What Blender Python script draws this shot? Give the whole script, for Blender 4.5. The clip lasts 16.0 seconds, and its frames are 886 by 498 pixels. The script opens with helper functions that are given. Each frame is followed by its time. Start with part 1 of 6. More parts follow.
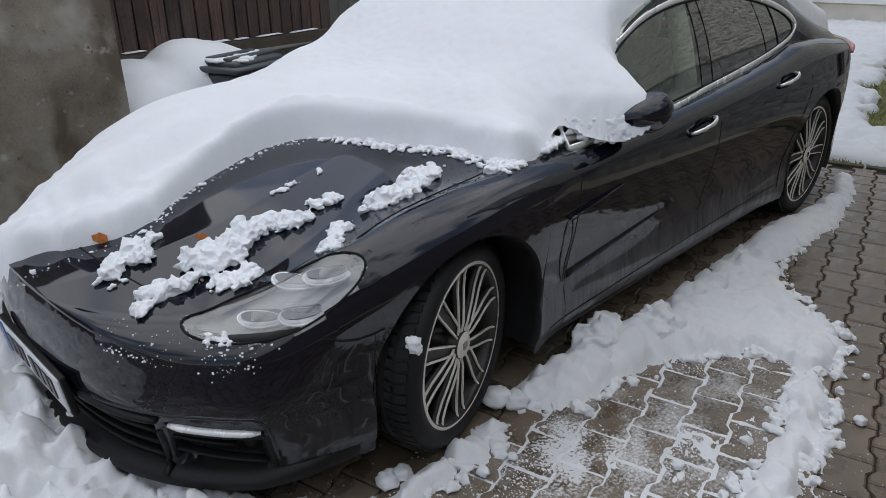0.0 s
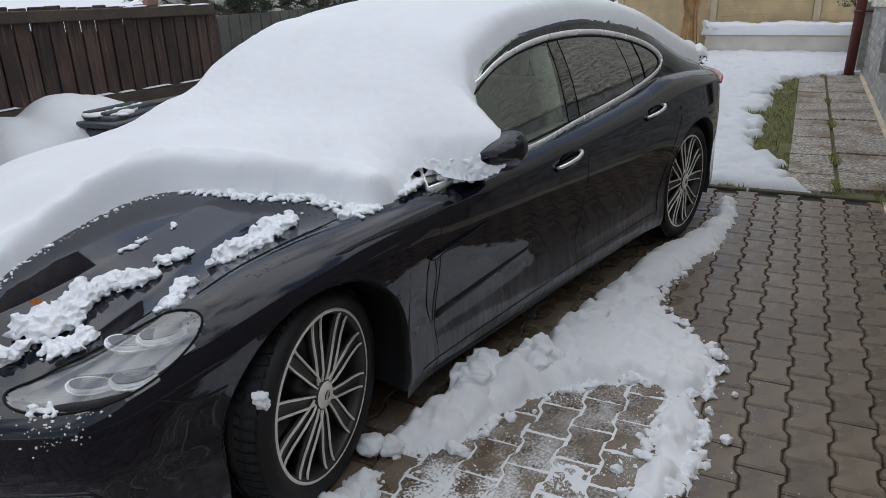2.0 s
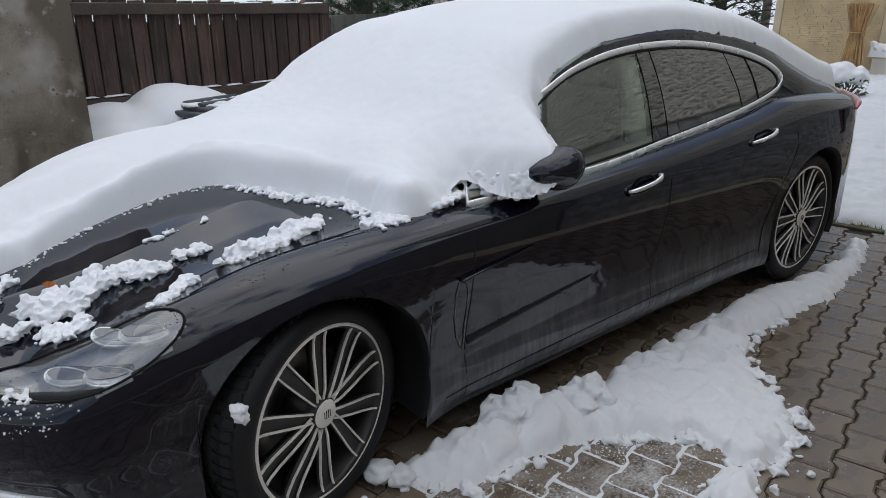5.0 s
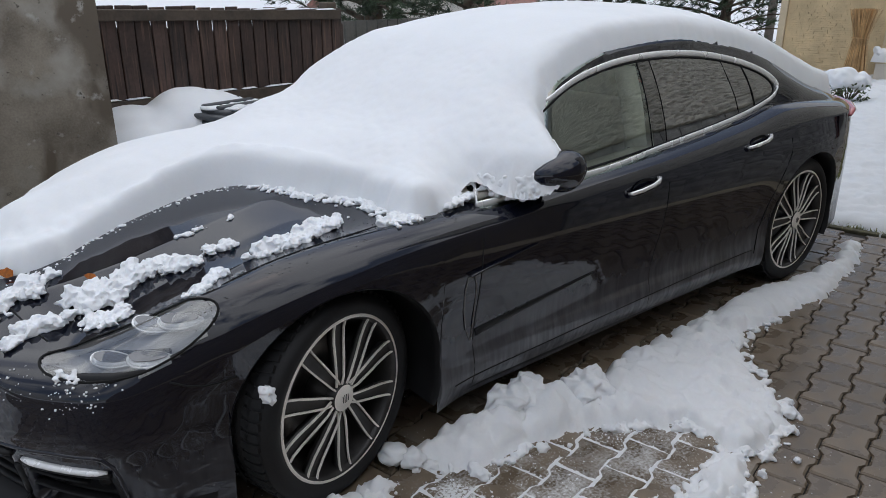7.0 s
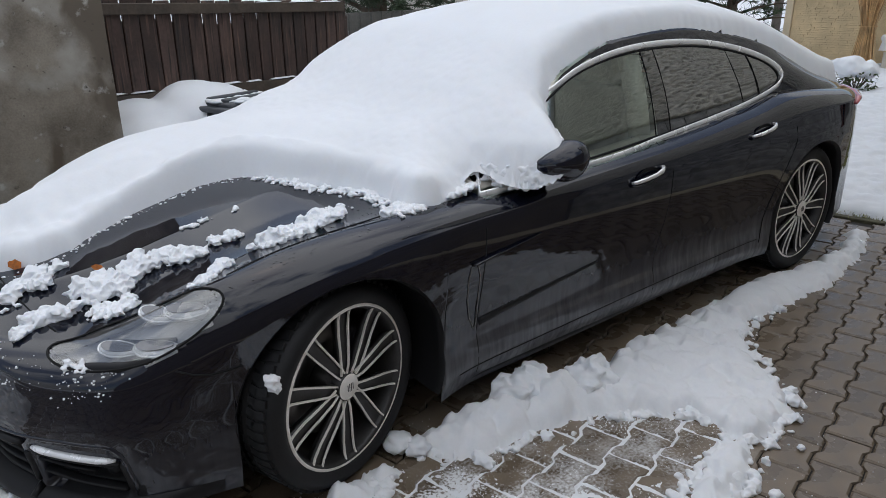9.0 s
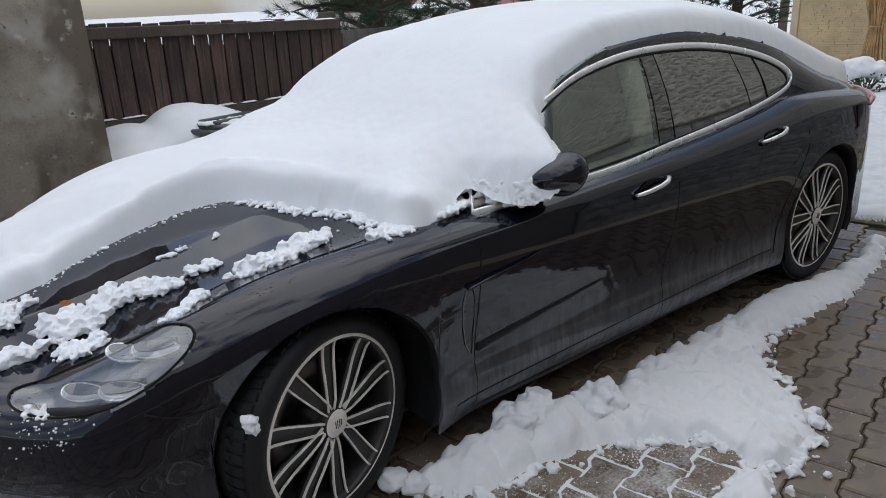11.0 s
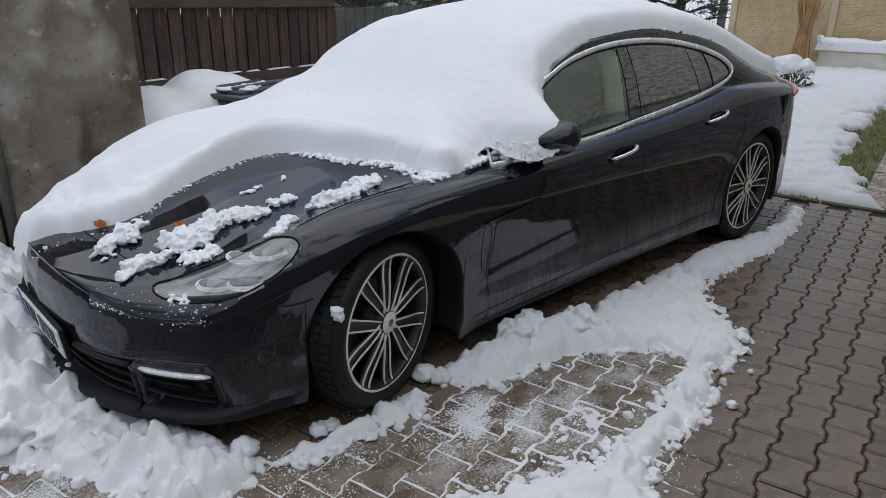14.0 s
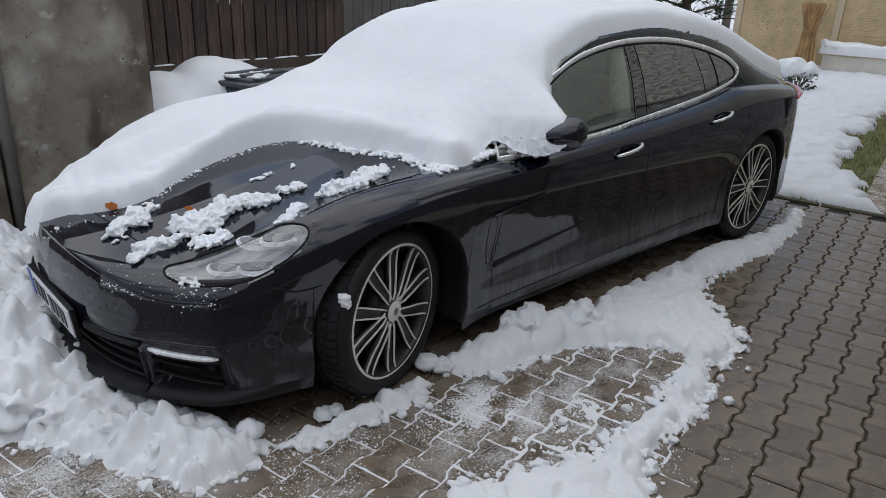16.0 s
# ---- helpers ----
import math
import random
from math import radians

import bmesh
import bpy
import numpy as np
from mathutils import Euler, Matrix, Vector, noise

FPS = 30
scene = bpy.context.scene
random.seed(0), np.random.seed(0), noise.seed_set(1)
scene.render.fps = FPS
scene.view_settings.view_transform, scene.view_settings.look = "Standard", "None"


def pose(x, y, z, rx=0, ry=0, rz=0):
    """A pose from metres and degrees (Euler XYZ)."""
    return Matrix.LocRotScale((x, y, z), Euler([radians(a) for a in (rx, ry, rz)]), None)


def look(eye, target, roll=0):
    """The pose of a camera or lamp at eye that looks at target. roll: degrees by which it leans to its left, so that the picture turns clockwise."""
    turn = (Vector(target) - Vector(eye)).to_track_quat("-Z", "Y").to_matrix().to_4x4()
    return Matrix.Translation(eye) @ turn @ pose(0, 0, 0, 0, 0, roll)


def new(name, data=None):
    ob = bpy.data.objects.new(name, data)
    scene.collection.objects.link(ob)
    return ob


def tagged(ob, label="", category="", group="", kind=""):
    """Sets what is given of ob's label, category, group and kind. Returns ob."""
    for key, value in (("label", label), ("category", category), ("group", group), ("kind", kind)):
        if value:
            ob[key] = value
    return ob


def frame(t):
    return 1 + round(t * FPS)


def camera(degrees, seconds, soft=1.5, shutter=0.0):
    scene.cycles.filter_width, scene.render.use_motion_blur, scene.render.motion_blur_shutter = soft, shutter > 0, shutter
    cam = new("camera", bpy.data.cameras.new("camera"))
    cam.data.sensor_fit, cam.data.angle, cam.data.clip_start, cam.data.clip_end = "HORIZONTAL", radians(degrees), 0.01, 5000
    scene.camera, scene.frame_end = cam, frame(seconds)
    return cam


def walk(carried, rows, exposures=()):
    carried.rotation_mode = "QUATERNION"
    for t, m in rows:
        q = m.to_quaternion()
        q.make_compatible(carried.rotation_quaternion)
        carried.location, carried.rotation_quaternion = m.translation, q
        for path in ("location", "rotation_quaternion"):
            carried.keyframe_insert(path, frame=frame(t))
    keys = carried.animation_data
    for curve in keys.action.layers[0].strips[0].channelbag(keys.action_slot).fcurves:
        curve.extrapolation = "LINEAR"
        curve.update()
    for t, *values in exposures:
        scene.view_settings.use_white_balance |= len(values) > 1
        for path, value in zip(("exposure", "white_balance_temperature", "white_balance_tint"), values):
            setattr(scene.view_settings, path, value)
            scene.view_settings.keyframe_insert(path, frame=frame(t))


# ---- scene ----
SKY, SUN, EXPOSURE = 0.18, 0.6, -0.72
cam = camera(63.4, 16.0, 0.6)
PATH = [
    (0, (-1.446, -2.239, 1.549), (-0.143, -0.952, 0.745), -0.4),
    (0.5, (-1.449, -2.242, 1.543), (-0.121, -0.979, 0.744), -1.0),
    (1, (-1.437, -2.253, 1.532), (-0.077, -1.018, 0.742), -1.5),
    (1.5, (-1.357, -2.356, 1.547), (0.037, -1.128, 0.805), -2.3),
    (2, (-1.256, -2.423, 1.558), (0.191, -1.237, 0.849), -1.8),
    (2.5, (-1.092, -2.384, 1.536), (0.417, -1.271, 0.841), -0.7),
    (3, (-0.921, -2.352, 1.534), (0.617, -1.281, 0.836), 0.7),
    (3.5, (-0.799, -2.396, 1.51), (0.617, -1.17, 0.81), 0.0),
    (4, (-0.804, -2.424, 1.491), (0.427, -1.018, 0.78), -0.7),
    (6.5, (-0.999, -2.631, 1.564), (0.188, -1.169, 0.89), -0.1),
    (7, (-0.999, -2.625, 1.559), (0.188, -1.166, 0.881), 0.0),
    (7.5, (-1.006, -2.601, 1.56), (0.192, -1.156, 0.869), 0.5),
    (8, (-1.001, -2.618, 1.559), (0.191, -1.169, 0.869), 0.4),
    (8.5, (-1.003, -2.616, 1.562), (0.186, -1.167, 0.863), 0.3),
    (9, (-1.0, -2.643, 1.553), (0.169, -1.177, 0.856), -0.5),
    (9.2, (-1.0, -2.633, 1.556), (0.162, -1.167, 0.85), -0.6),
    (11.3, (-0.847, -2.569, 1.522), (0.309, -1.074, 0.868), -2.8),
    (11.5, (-0.879, -2.574, 1.536), (0.311, -1.109, 0.874), -2.2),
    (12, (-1.025, -2.551, 1.556), (0.257, -1.172, 0.882), -0.9),
    (12.5, (-1.145, -2.682, 1.546), (0.142, -1.31, 0.867), -0.7),
    (13, (-1.252, -2.81, 1.561), (0.013, -1.434, 0.849), -0.8),
    (13.5, (-1.391, -2.853, 1.58), (-0.132, -1.474, 0.864), -0.4),
    (14, (-1.531, -2.866, 1.599), (-0.265, -1.49, 0.888), 0.6),
    (14.5, (-1.569, -2.874, 1.602), (-0.305, -1.501, 0.886), 1.5),
    (15, (-1.586, -2.871, 1.591), (-0.322, -1.5, 0.868), 2.1),
    (15.5, (-1.582, -2.88, 1.587), (-0.319, -1.505, 0.87), 2.0),
    (16, (-1.583, -2.874, 1.603), (-0.317, -1.508, 0.876), 2.2),
]
walk(cam, [(t, look(eye, target, roll)) for t, eye, target, roll in PATH], [(t, EXPOSURE + lift, 6330, 10) for t, lift in ((0.0, 0.0), (4.0, 0.0), (6.3, 0.08), (11.8, 0.08), (13.3, 0.0), (16.0, 0.0))])

# world and light: a bright overcast winter day
world = bpy.data.worlds.new("sky")
scene.world = world
world.use_nodes = True
wn, wl = world.node_tree.nodes, world.node_tree.links
sky = wn.new("ShaderNodeTexSky")
sky.sky_type, sky.sun_disc = "NISHITA", False
sky.sun_elevation, sky.sun_rotation = radians(68), radians(14)
sky.air_density, sky.dust_density, sky.ozone_density = 1.0, 1.5, 1.5
haze = wn.new("ShaderNodeHueSaturation")
haze.inputs["Saturation"].default_value = 0.85
wl.new(sky.outputs["Color"], haze.inputs["Color"])
# thin broken cloud over the blue
where = wn.new("ShaderNodeTexCoord")
cloud = wn.new("ShaderNodeTexNoise")
cloud.inputs["Scale"].default_value, cloud.inputs["Detail"].default_value = 2.6, 6.0
wl.new(where.outputs["Generated"], cloud.inputs["Vector"])
cover = wn.new("ShaderNodeMapRange")
for key, value in (("From Min", 0.49), ("From Max", 0.61), ("To Min", 0.10), ("To Max", 0.95)):
    cover.inputs[key].default_value = value
# the cloud lies thicker overhead
height = wn.new("ShaderNodeSeparateXYZ")
wl.new(where.outputs["Generated"], height.inputs[0])
dome_fac = wn.new("ShaderNodeMapRange")
dome_fac.interpolation_type = "SMOOTHSTEP"
for key, value in (("From Min", 0.45), ("From Max", 0.85), ("To Min", 0.0), ("To Max", 0.12)):
    dome_fac.inputs[key].default_value = value
wl.new(height.outputs["Z"], dome_fac.inputs["Value"])
thick = wn.new("ShaderNodeMath")
wl.new(cloud.outputs["Fac"], thick.inputs[0]), wl.new(dome_fac.outputs[0], thick.inputs[1])
wl.new(thick.outputs[0], cover.inputs["Value"])
veil = wn.new("ShaderNodeMixRGB")
# an overcast sky is brighter overhead than at the horizon
bright = wn.new("ShaderNodeMapRange")
bright.interpolation_type = "SMOOTHSTEP"
for key, value in (("From Min", 0.10), ("From Max", 0.90), ("To Min", 0.72), ("To Max", 1.75)):
    bright.inputs[key].default_value = value
wl.new(height.outputs["Z"], bright.inputs["Value"])
pale = wn.new("ShaderNodeVectorMath")
pale.operation = "SCALE"
pale.inputs[0].default_value = (6.5, 6.65, 6.9)
wl.new(bright.outputs[0], pale.inputs["Scale"]), wl.new(pale.outputs[0], veil.inputs["Color2"])
wl.new(cover.outputs[0], veil.inputs["Fac"])
wl.new(haze.outputs["Color"], veil.inputs["Color1"])
wl.new(veil.outputs["Color"], wn["Background"].inputs["Color"])
wn["Background"].inputs["Strength"].default_value = SKY
sun_data = bpy.data.lights.new("sun", "SUN")
sun_data.energy, sun_data.angle, sun_data.color = SUN, radians(80), (1.0, 0.98, 0.95)
sun = new("sun", sun_data)
sun.matrix_world = look((1.0, 3.9, 10), (0, 0, 0))


# ---- small tools ----
D, N = Vector((0.974, 0.226, 0)), Vector((0.226, -0.974, 0))
ALONG = math.degrees(math.atan2(0.226, 0.974))


def at(s, q, z=0.0):
    """A place by its run along the drive, its distance across towards the house, and its height."""
    return D * s + N * q + Vector((0, 0, z))


def cubic(xs, ys):
    """A smooth curve through the points that does not overshoot."""
    xs, ys = np.array(xs, float), np.array(ys, float)
    h, dl = np.diff(xs), np.diff(ys) / np.diff(xs)
    m = np.zeros(len(xs))
    m[0], m[-1] = dl[0], dl[-1]
    for i in range(1, len(xs) - 1):
        if dl[i - 1] * dl[i] > 0:
            a, b = 2 * h[i] + h[i - 1], h[i] + 2 * h[i - 1]
            m[i] = (a + b) / (a / dl[i - 1] + b / dl[i])

    def value(x):
        x = np.clip(np.asarray(x, float), xs[0], xs[-1])
        i = np.clip(np.searchsorted(xs, x) - 1, 0, len(h) - 1)
        t = (x - xs[i]) / h[i]
        return (ys[i] * (1 + 2 * t) * (1 - t) ** 2 + h[i] * m[i] * t * (1 - t) ** 2
                + ys[i + 1] * t * t * (3 - 2 * t) + h[i] * m[i + 1] * t * t * (t - 1))

    return value


def mesh_of(name, verts, faces, mat=None, smooth=True):
    me = bpy.data.meshes.new(name)
    me.from_pydata([tuple(v) for v in verts], [], [tuple(f) for f in faces])
    if smooth:
        me.polygons.foreach_set("use_smooth", [True] * len(me.polygons))
    if mat:
        me.materials.append(mat)
    me.update()
    return me


def part(name, bm, mat, parent, label="", smooth=True):
    """Links a bmesh, or a finished mesh, as one object under a thing or a part."""
    if isinstance(bm, bpy.types.Mesh):
        me = bm
        if mat and not me.materials:
            me.materials.append(mat)
    else:
        me = bpy.data.meshes.new(name)
        bm.to_mesh(me)
        bm.free()
        me.materials.append(mat)
        if smooth:
            me.polygons.foreach_set("use_smooth", [True] * len(me.polygons))
    ob = new(name, me)
    ob.parent = parent
    return tagged(ob, label=label) if label else ob


def thing(name, label, category, group="", kind="", m=None):
    ob = tagged(new(name), label, category, group, kind)
    if m is not None:
        ob.matrix_basis = m
    return ob


def box(bm, sx, sy, sz, m=None, bevel=0.0, seg=2):
    """Adds a box of these full sizes, centred on m, with rounded edges."""
    made = bmesh.ops.create_cube(bm, size=1.0, matrix=(m or Matrix()) @ Matrix.Diagonal((sx, sy, sz, 1)))
    if bevel:
        edges = {e for v in made["verts"] for e in v.link_edges}
        bmesh.ops.bevel(bm, geom=list(edges), offset=bevel, segments=seg, profile=0.5, affect="EDGES", clamp_overlap=True)
    return bm


def boxes(*rows, bevel=0.0, seg=2):
    bm = bmesh.new()
    for sx, sy, sz, m in rows:
        box(bm, sx, sy, sz, m, bevel, seg)
    return bm


def cylinder(bm, r1, r2, length, m=None, segs=24, caps=True):
    bmesh.ops.create_cone(bm, cap_ends=caps, segments=segs, radius1=r1, radius2=r2, depth=length, matrix=m or Matrix())
    return bm


def lathe(profile, segs=64, axis="y", closed=False):
    """A mesh turned about an axis from points of radius and place along it."""
    bm = bmesh.new()
    rings = []
    for r, a in profile:
        ring = []
        for i in range(segs):
            t = 2 * math.pi * i / segs
            c, s = r * math.cos(t), r * math.sin(t)
            ring.append(bm.verts.new((c, a, s) if axis == "y" else (c, s, a)))
        rings.append(ring)
    pairs = list(zip(rings, rings[1:])) + ([(rings[-1], rings[0])] if closed else [])
    for a, b in pairs:
        for i in range(segs):
            j = (i + 1) % segs
            bm.faces.new((a[i], a[j], b[j], b[i]))
    bmesh.ops.recalc_face_normals(bm, faces=bm.faces)
    return bm


def tube(points, radius, segs=8, closed=False, flat=1.0, name="tube"):
    """A mesh that follows points with a round or flattened section; radius may be a list."""
    pts = [Vector(p) for p in points]
    n = len(pts)
    rad = radius if isinstance(radius, (list, tuple)) else [radius] * n
    verts, faces = [], []
    up = Vector((0, 0, 1))
    for i, p in enumerate(pts):
        a = pts[(i - 1) % n] if closed or i else p
        b = pts[(i + 1) % n] if closed or i < n - 1 else p
        t = (b - a).normalized()
        side = t.cross(up)
        side = side.normalized() if side.length > 1e-3 else Vector((1, 0, 0))
        top = side.cross(t)
        for k in range(segs):
            w = 2 * math.pi * k / segs
            verts.append(p + side * (rad[i] * flat * math.cos(w)) + top * (rad[i] * math.sin(w)))
    for i in range(n if closed else n - 1):
        for k in range(segs):
            a, b = i * segs, ((i + 1) % n) * segs
            faces.append((a + k, a + (k + 1) % segs, b + (k + 1) % segs, b + k))
    if not closed:
        faces.append(tuple(range(segs))[::-1])
        faces.append(tuple((n - 1) * segs + k for k in range(segs)))
    return mesh_of(name, verts, faces)


def fractal(x, y, size, octaves=4, seed=0.0):
    """Noise about nought over arrays of places; size is that of the largest lumps."""
    out = np.zeros(np.shape(x))
    flat_x, flat_y, flat = np.ravel(x), np.ravel(y), out.ravel()
    for i in range(len(flat)):
        flat[i] = noise.fractal((flat_x[i] / size, flat_y[i] / size, seed), 0.9, 2.1, octaves)
    return flat.reshape(np.shape(x))


def inside_by(px, py, poly):
    """How far inside (more than nought) or outside a closed outline each place lies."""
    poly = np.array(poly, float)
    far = np.full(px.shape, 1e9)
    odd = np.zeros(px.shape, bool)
    for (ax, ay), (bx, by) in zip(poly, np.roll(poly, -1, axis=0)):
        ex, ey = bx - ax, by - ay
        t = np.clip(((px - ax) * ex + (py - ay) * ey) / (ex * ex + ey * ey + 1e-12), 0, 1)
        far = np.minimum(far, np.hypot(px - ax - t * ex, py - ay - t * ey))
        cross = ((ay > py) != (by > py)) & (px < (bx - ax) * (py - ay) / (by - ay + 1e-12) + ax)
        odd ^= cross
    return np.where(odd, far, -far)


def sheet(name, xs, ys, height, keep, thick=None):
    """A heightfield mesh over a grid of places, of those cells that are kept."""
    ny = height.shape[1]
    gx, gy = (xs, ys) if np.ndim(xs) == 2 else np.meshgrid(xs, ys, indexing="ij")
    cell = keep[:-1, :-1] & keep[1:, :-1] & keep[:-1, 1:] & keep[1:, 1:]
    i, j = np.nonzero(cell)
    quads = np.stack([i * ny + j, (i + 1) * ny + j, (i + 1) * ny + j + 1, i * ny + j + 1], 1)
    used, back = np.unique(quads, return_inverse=True)
    verts = np.stack([gx.ravel(), gy.ravel(), height.ravel()], 1)[used]
    return mesh_of(name, verts.tolist(), back.reshape(-1, 4).tolist())


# ---- materials ----
def material(name, color, rough=0.6, metal=0.0, vary=0.2, size=0.3, fine=0.02, bump=0.2, tint=None, coat=0.0, spec=0.5, ior=1.5, rvary=0.1, island=0.0):
    """A surface with grain at two scales: size and fine are the lumps in metres."""
    mat = bpy.data.materials.new(name)
    mat.use_nodes = True
    nt = mat.node_tree
    bsdf = nt.nodes["Principled BSDF"]
    where = nt.nodes.new("ShaderNodeTexCoord")

    def grain(lump, detail):
        node = nt.nodes.new("ShaderNodeTexNoise")
        node.inputs["Scale"].default_value, node.inputs["Detail"].default_value = 1.0 / lump, detail
        nt.links.new(where.outputs["Object"], node.inputs["Vector"])
        return node.outputs["Fac"]

    big, small = grain(size, 5.0), grain(fine, 3.0)
    both = nt.nodes.new("ShaderNodeMath")
    both.operation = "MULTIPLY_ADD"
    both.inputs[1].default_value = 0.35
    nt.links.new(small, both.inputs[0]), nt.links.new(big, both.inputs[2])
    ramp = nt.nodes.new("ShaderNodeValToRGB")
    c = Vector(color)
    low, high = c * (1 - vary), (Vector(tint) if tint else c * (1 + vary))
    ramp.color_ramp.elements[0].position, ramp.color_ramp.elements[1].position = 0.45, 0.92
    ramp.color_ramp.elements[0].color = (*low, 1)
    ramp.color_ramp.elements[1].color = (*high, 1)
    nt.links.new(both.outputs[0], ramp.inputs["Fac"])
    shade = ramp.outputs["Color"]
    if island:
        info = nt.nodes.new("ShaderNodeObjectInfo") if island > 0 else nt.nodes.new("ShaderNodeNewGeometry")
        spread = nt.nodes.new("ShaderNodeMapRange")
        spread.inputs["To Min"].default_value, spread.inputs["To Max"].default_value = 1 - abs(island), 1 + abs(island)
        nt.links.new(info.outputs["Random" if island > 0 else "Random Per Island"], spread.inputs["Value"])
        mix = nt.nodes.new("ShaderNodeVectorMath")
        mix.operation = "SCALE"
        nt.links.new(shade, mix.inputs[0]), nt.links.new(spread.outputs[0], mix.inputs["Scale"])
        shade = mix.outputs[0]
    nt.links.new(shade, bsdf.inputs["Base Color"])
    gloss = nt.nodes.new("ShaderNodeMapRange")
    gloss.inputs["From Min"].default_value, gloss.inputs["From Max"].default_value = 0.3, 0.7
    gloss.inputs["To Min"].default_value, gloss.inputs["To Max"].default_value = max(rough - rvary, 0.02), min(rough + rvary, 1)
    nt.links.new(big, gloss.inputs["Value"]), nt.links.new(gloss.outputs[0], bsdf.inputs["Roughness"])
    bsdf.inputs["Metallic"].default_value = metal
    bsdf.inputs["Coat Weight"].default_value, bsdf.inputs["Coat Roughness"].default_value = coat, 0.045
    bsdf.inputs["Coat IOR"].default_value = 1.58
    bsdf.inputs["Specular IOR Level"].default_value, bsdf.inputs["IOR"].default_value = spec, ior
    if bump:
        rise = nt.nodes.new("ShaderNodeBump")
        rise.inputs["Strength"].default_value, rise.inputs["Distance"].default_value = bump, fine * 0.3
        nt.links.new(both.outputs[0], rise.inputs["Height"]), nt.links.new(rise.outputs[0], bsdf.inputs["Normal"])
    return mat


def add_dirt(mat, color, rough, size, low, high, stretch=1.0):
    """Dried road film in drifting patches over a surface: a dull, paler coat."""
    nt = mat.node_tree
    bsdf = nt.nodes["Principled BSDF"]
    where = nt.nodes.new("ShaderNodeTexCoord")
    shape = nt.nodes.new("ShaderNodeTexNoise")
    shape.inputs["Scale"].default_value, shape.inputs["Detail"].default_value = 1 / size, 7.0
    drawn = nt.nodes.new("ShaderNodeMapping")
    drawn.inputs["Scale"].default_value = (1, 1, stretch)
    nt.links.new(where.outputs["Object"], drawn.inputs["Vector"]), nt.links.new(drawn.outputs[0], shape.inputs["Vector"])
    fac = nt.nodes.new("ShaderNodeMapRange")
    fac.inputs["From Min"].default_value, fac.inputs["From Max"].default_value = low, high
    nt.links.new(shape.outputs["Fac"], fac.inputs["Value"])
    film = nt.nodes.new("ShaderNodeBsdfPrincipled")
    film.inputs["Base Color"].default_value, film.inputs["Roughness"].default_value = (*color, 1), rough
    mix = nt.nodes.new("ShaderNodeMixShader")
    out = nt.nodes["Material Output"]
    nt.links.new(fac.outputs[0], mix.inputs["Fac"])
    nt.links.new(out.inputs["Surface"].links[0].from_socket, mix.inputs[1]), nt.links.new(film.outputs[0], mix.inputs[2])
    nt.links.new(mix.outputs[0], out.inputs["Surface"])
    return mat


def film_and_gleam(mat, color, rough, z0, z1, amount):
    """A thin grey film of dried spray, thicker down by the road, with run-down streaks. Low down its paleness also
    paints in reflected snow.
    """
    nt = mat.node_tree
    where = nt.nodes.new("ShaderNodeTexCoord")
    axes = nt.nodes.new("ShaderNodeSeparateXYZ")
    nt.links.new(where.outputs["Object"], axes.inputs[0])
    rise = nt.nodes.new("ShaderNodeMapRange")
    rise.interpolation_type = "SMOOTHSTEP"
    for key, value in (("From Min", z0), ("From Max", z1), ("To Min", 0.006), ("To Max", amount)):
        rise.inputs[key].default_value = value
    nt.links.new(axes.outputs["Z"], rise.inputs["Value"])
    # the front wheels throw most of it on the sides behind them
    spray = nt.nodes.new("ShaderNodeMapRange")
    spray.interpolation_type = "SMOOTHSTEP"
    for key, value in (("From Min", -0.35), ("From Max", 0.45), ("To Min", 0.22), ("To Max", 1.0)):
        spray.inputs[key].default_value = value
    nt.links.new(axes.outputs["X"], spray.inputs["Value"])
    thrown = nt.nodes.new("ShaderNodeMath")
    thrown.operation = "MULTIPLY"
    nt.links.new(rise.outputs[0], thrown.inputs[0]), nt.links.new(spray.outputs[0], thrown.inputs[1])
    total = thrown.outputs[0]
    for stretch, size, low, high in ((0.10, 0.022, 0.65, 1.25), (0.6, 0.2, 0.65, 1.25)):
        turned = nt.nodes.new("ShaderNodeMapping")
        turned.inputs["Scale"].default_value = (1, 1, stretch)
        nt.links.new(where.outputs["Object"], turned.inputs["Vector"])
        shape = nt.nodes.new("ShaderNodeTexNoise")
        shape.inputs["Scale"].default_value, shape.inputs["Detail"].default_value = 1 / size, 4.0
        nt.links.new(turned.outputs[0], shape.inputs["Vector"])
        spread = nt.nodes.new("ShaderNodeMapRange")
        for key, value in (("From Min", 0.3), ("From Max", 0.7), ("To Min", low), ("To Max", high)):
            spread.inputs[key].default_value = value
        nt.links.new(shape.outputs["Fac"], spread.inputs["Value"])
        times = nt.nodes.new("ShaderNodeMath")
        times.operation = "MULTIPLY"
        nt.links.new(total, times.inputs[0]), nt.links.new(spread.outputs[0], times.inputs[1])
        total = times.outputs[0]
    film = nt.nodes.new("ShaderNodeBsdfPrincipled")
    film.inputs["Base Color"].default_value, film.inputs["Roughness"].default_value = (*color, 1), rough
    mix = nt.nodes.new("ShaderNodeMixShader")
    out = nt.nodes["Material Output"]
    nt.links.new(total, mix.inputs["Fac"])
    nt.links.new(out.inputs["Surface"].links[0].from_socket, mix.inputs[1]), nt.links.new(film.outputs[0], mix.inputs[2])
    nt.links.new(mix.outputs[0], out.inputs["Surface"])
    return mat


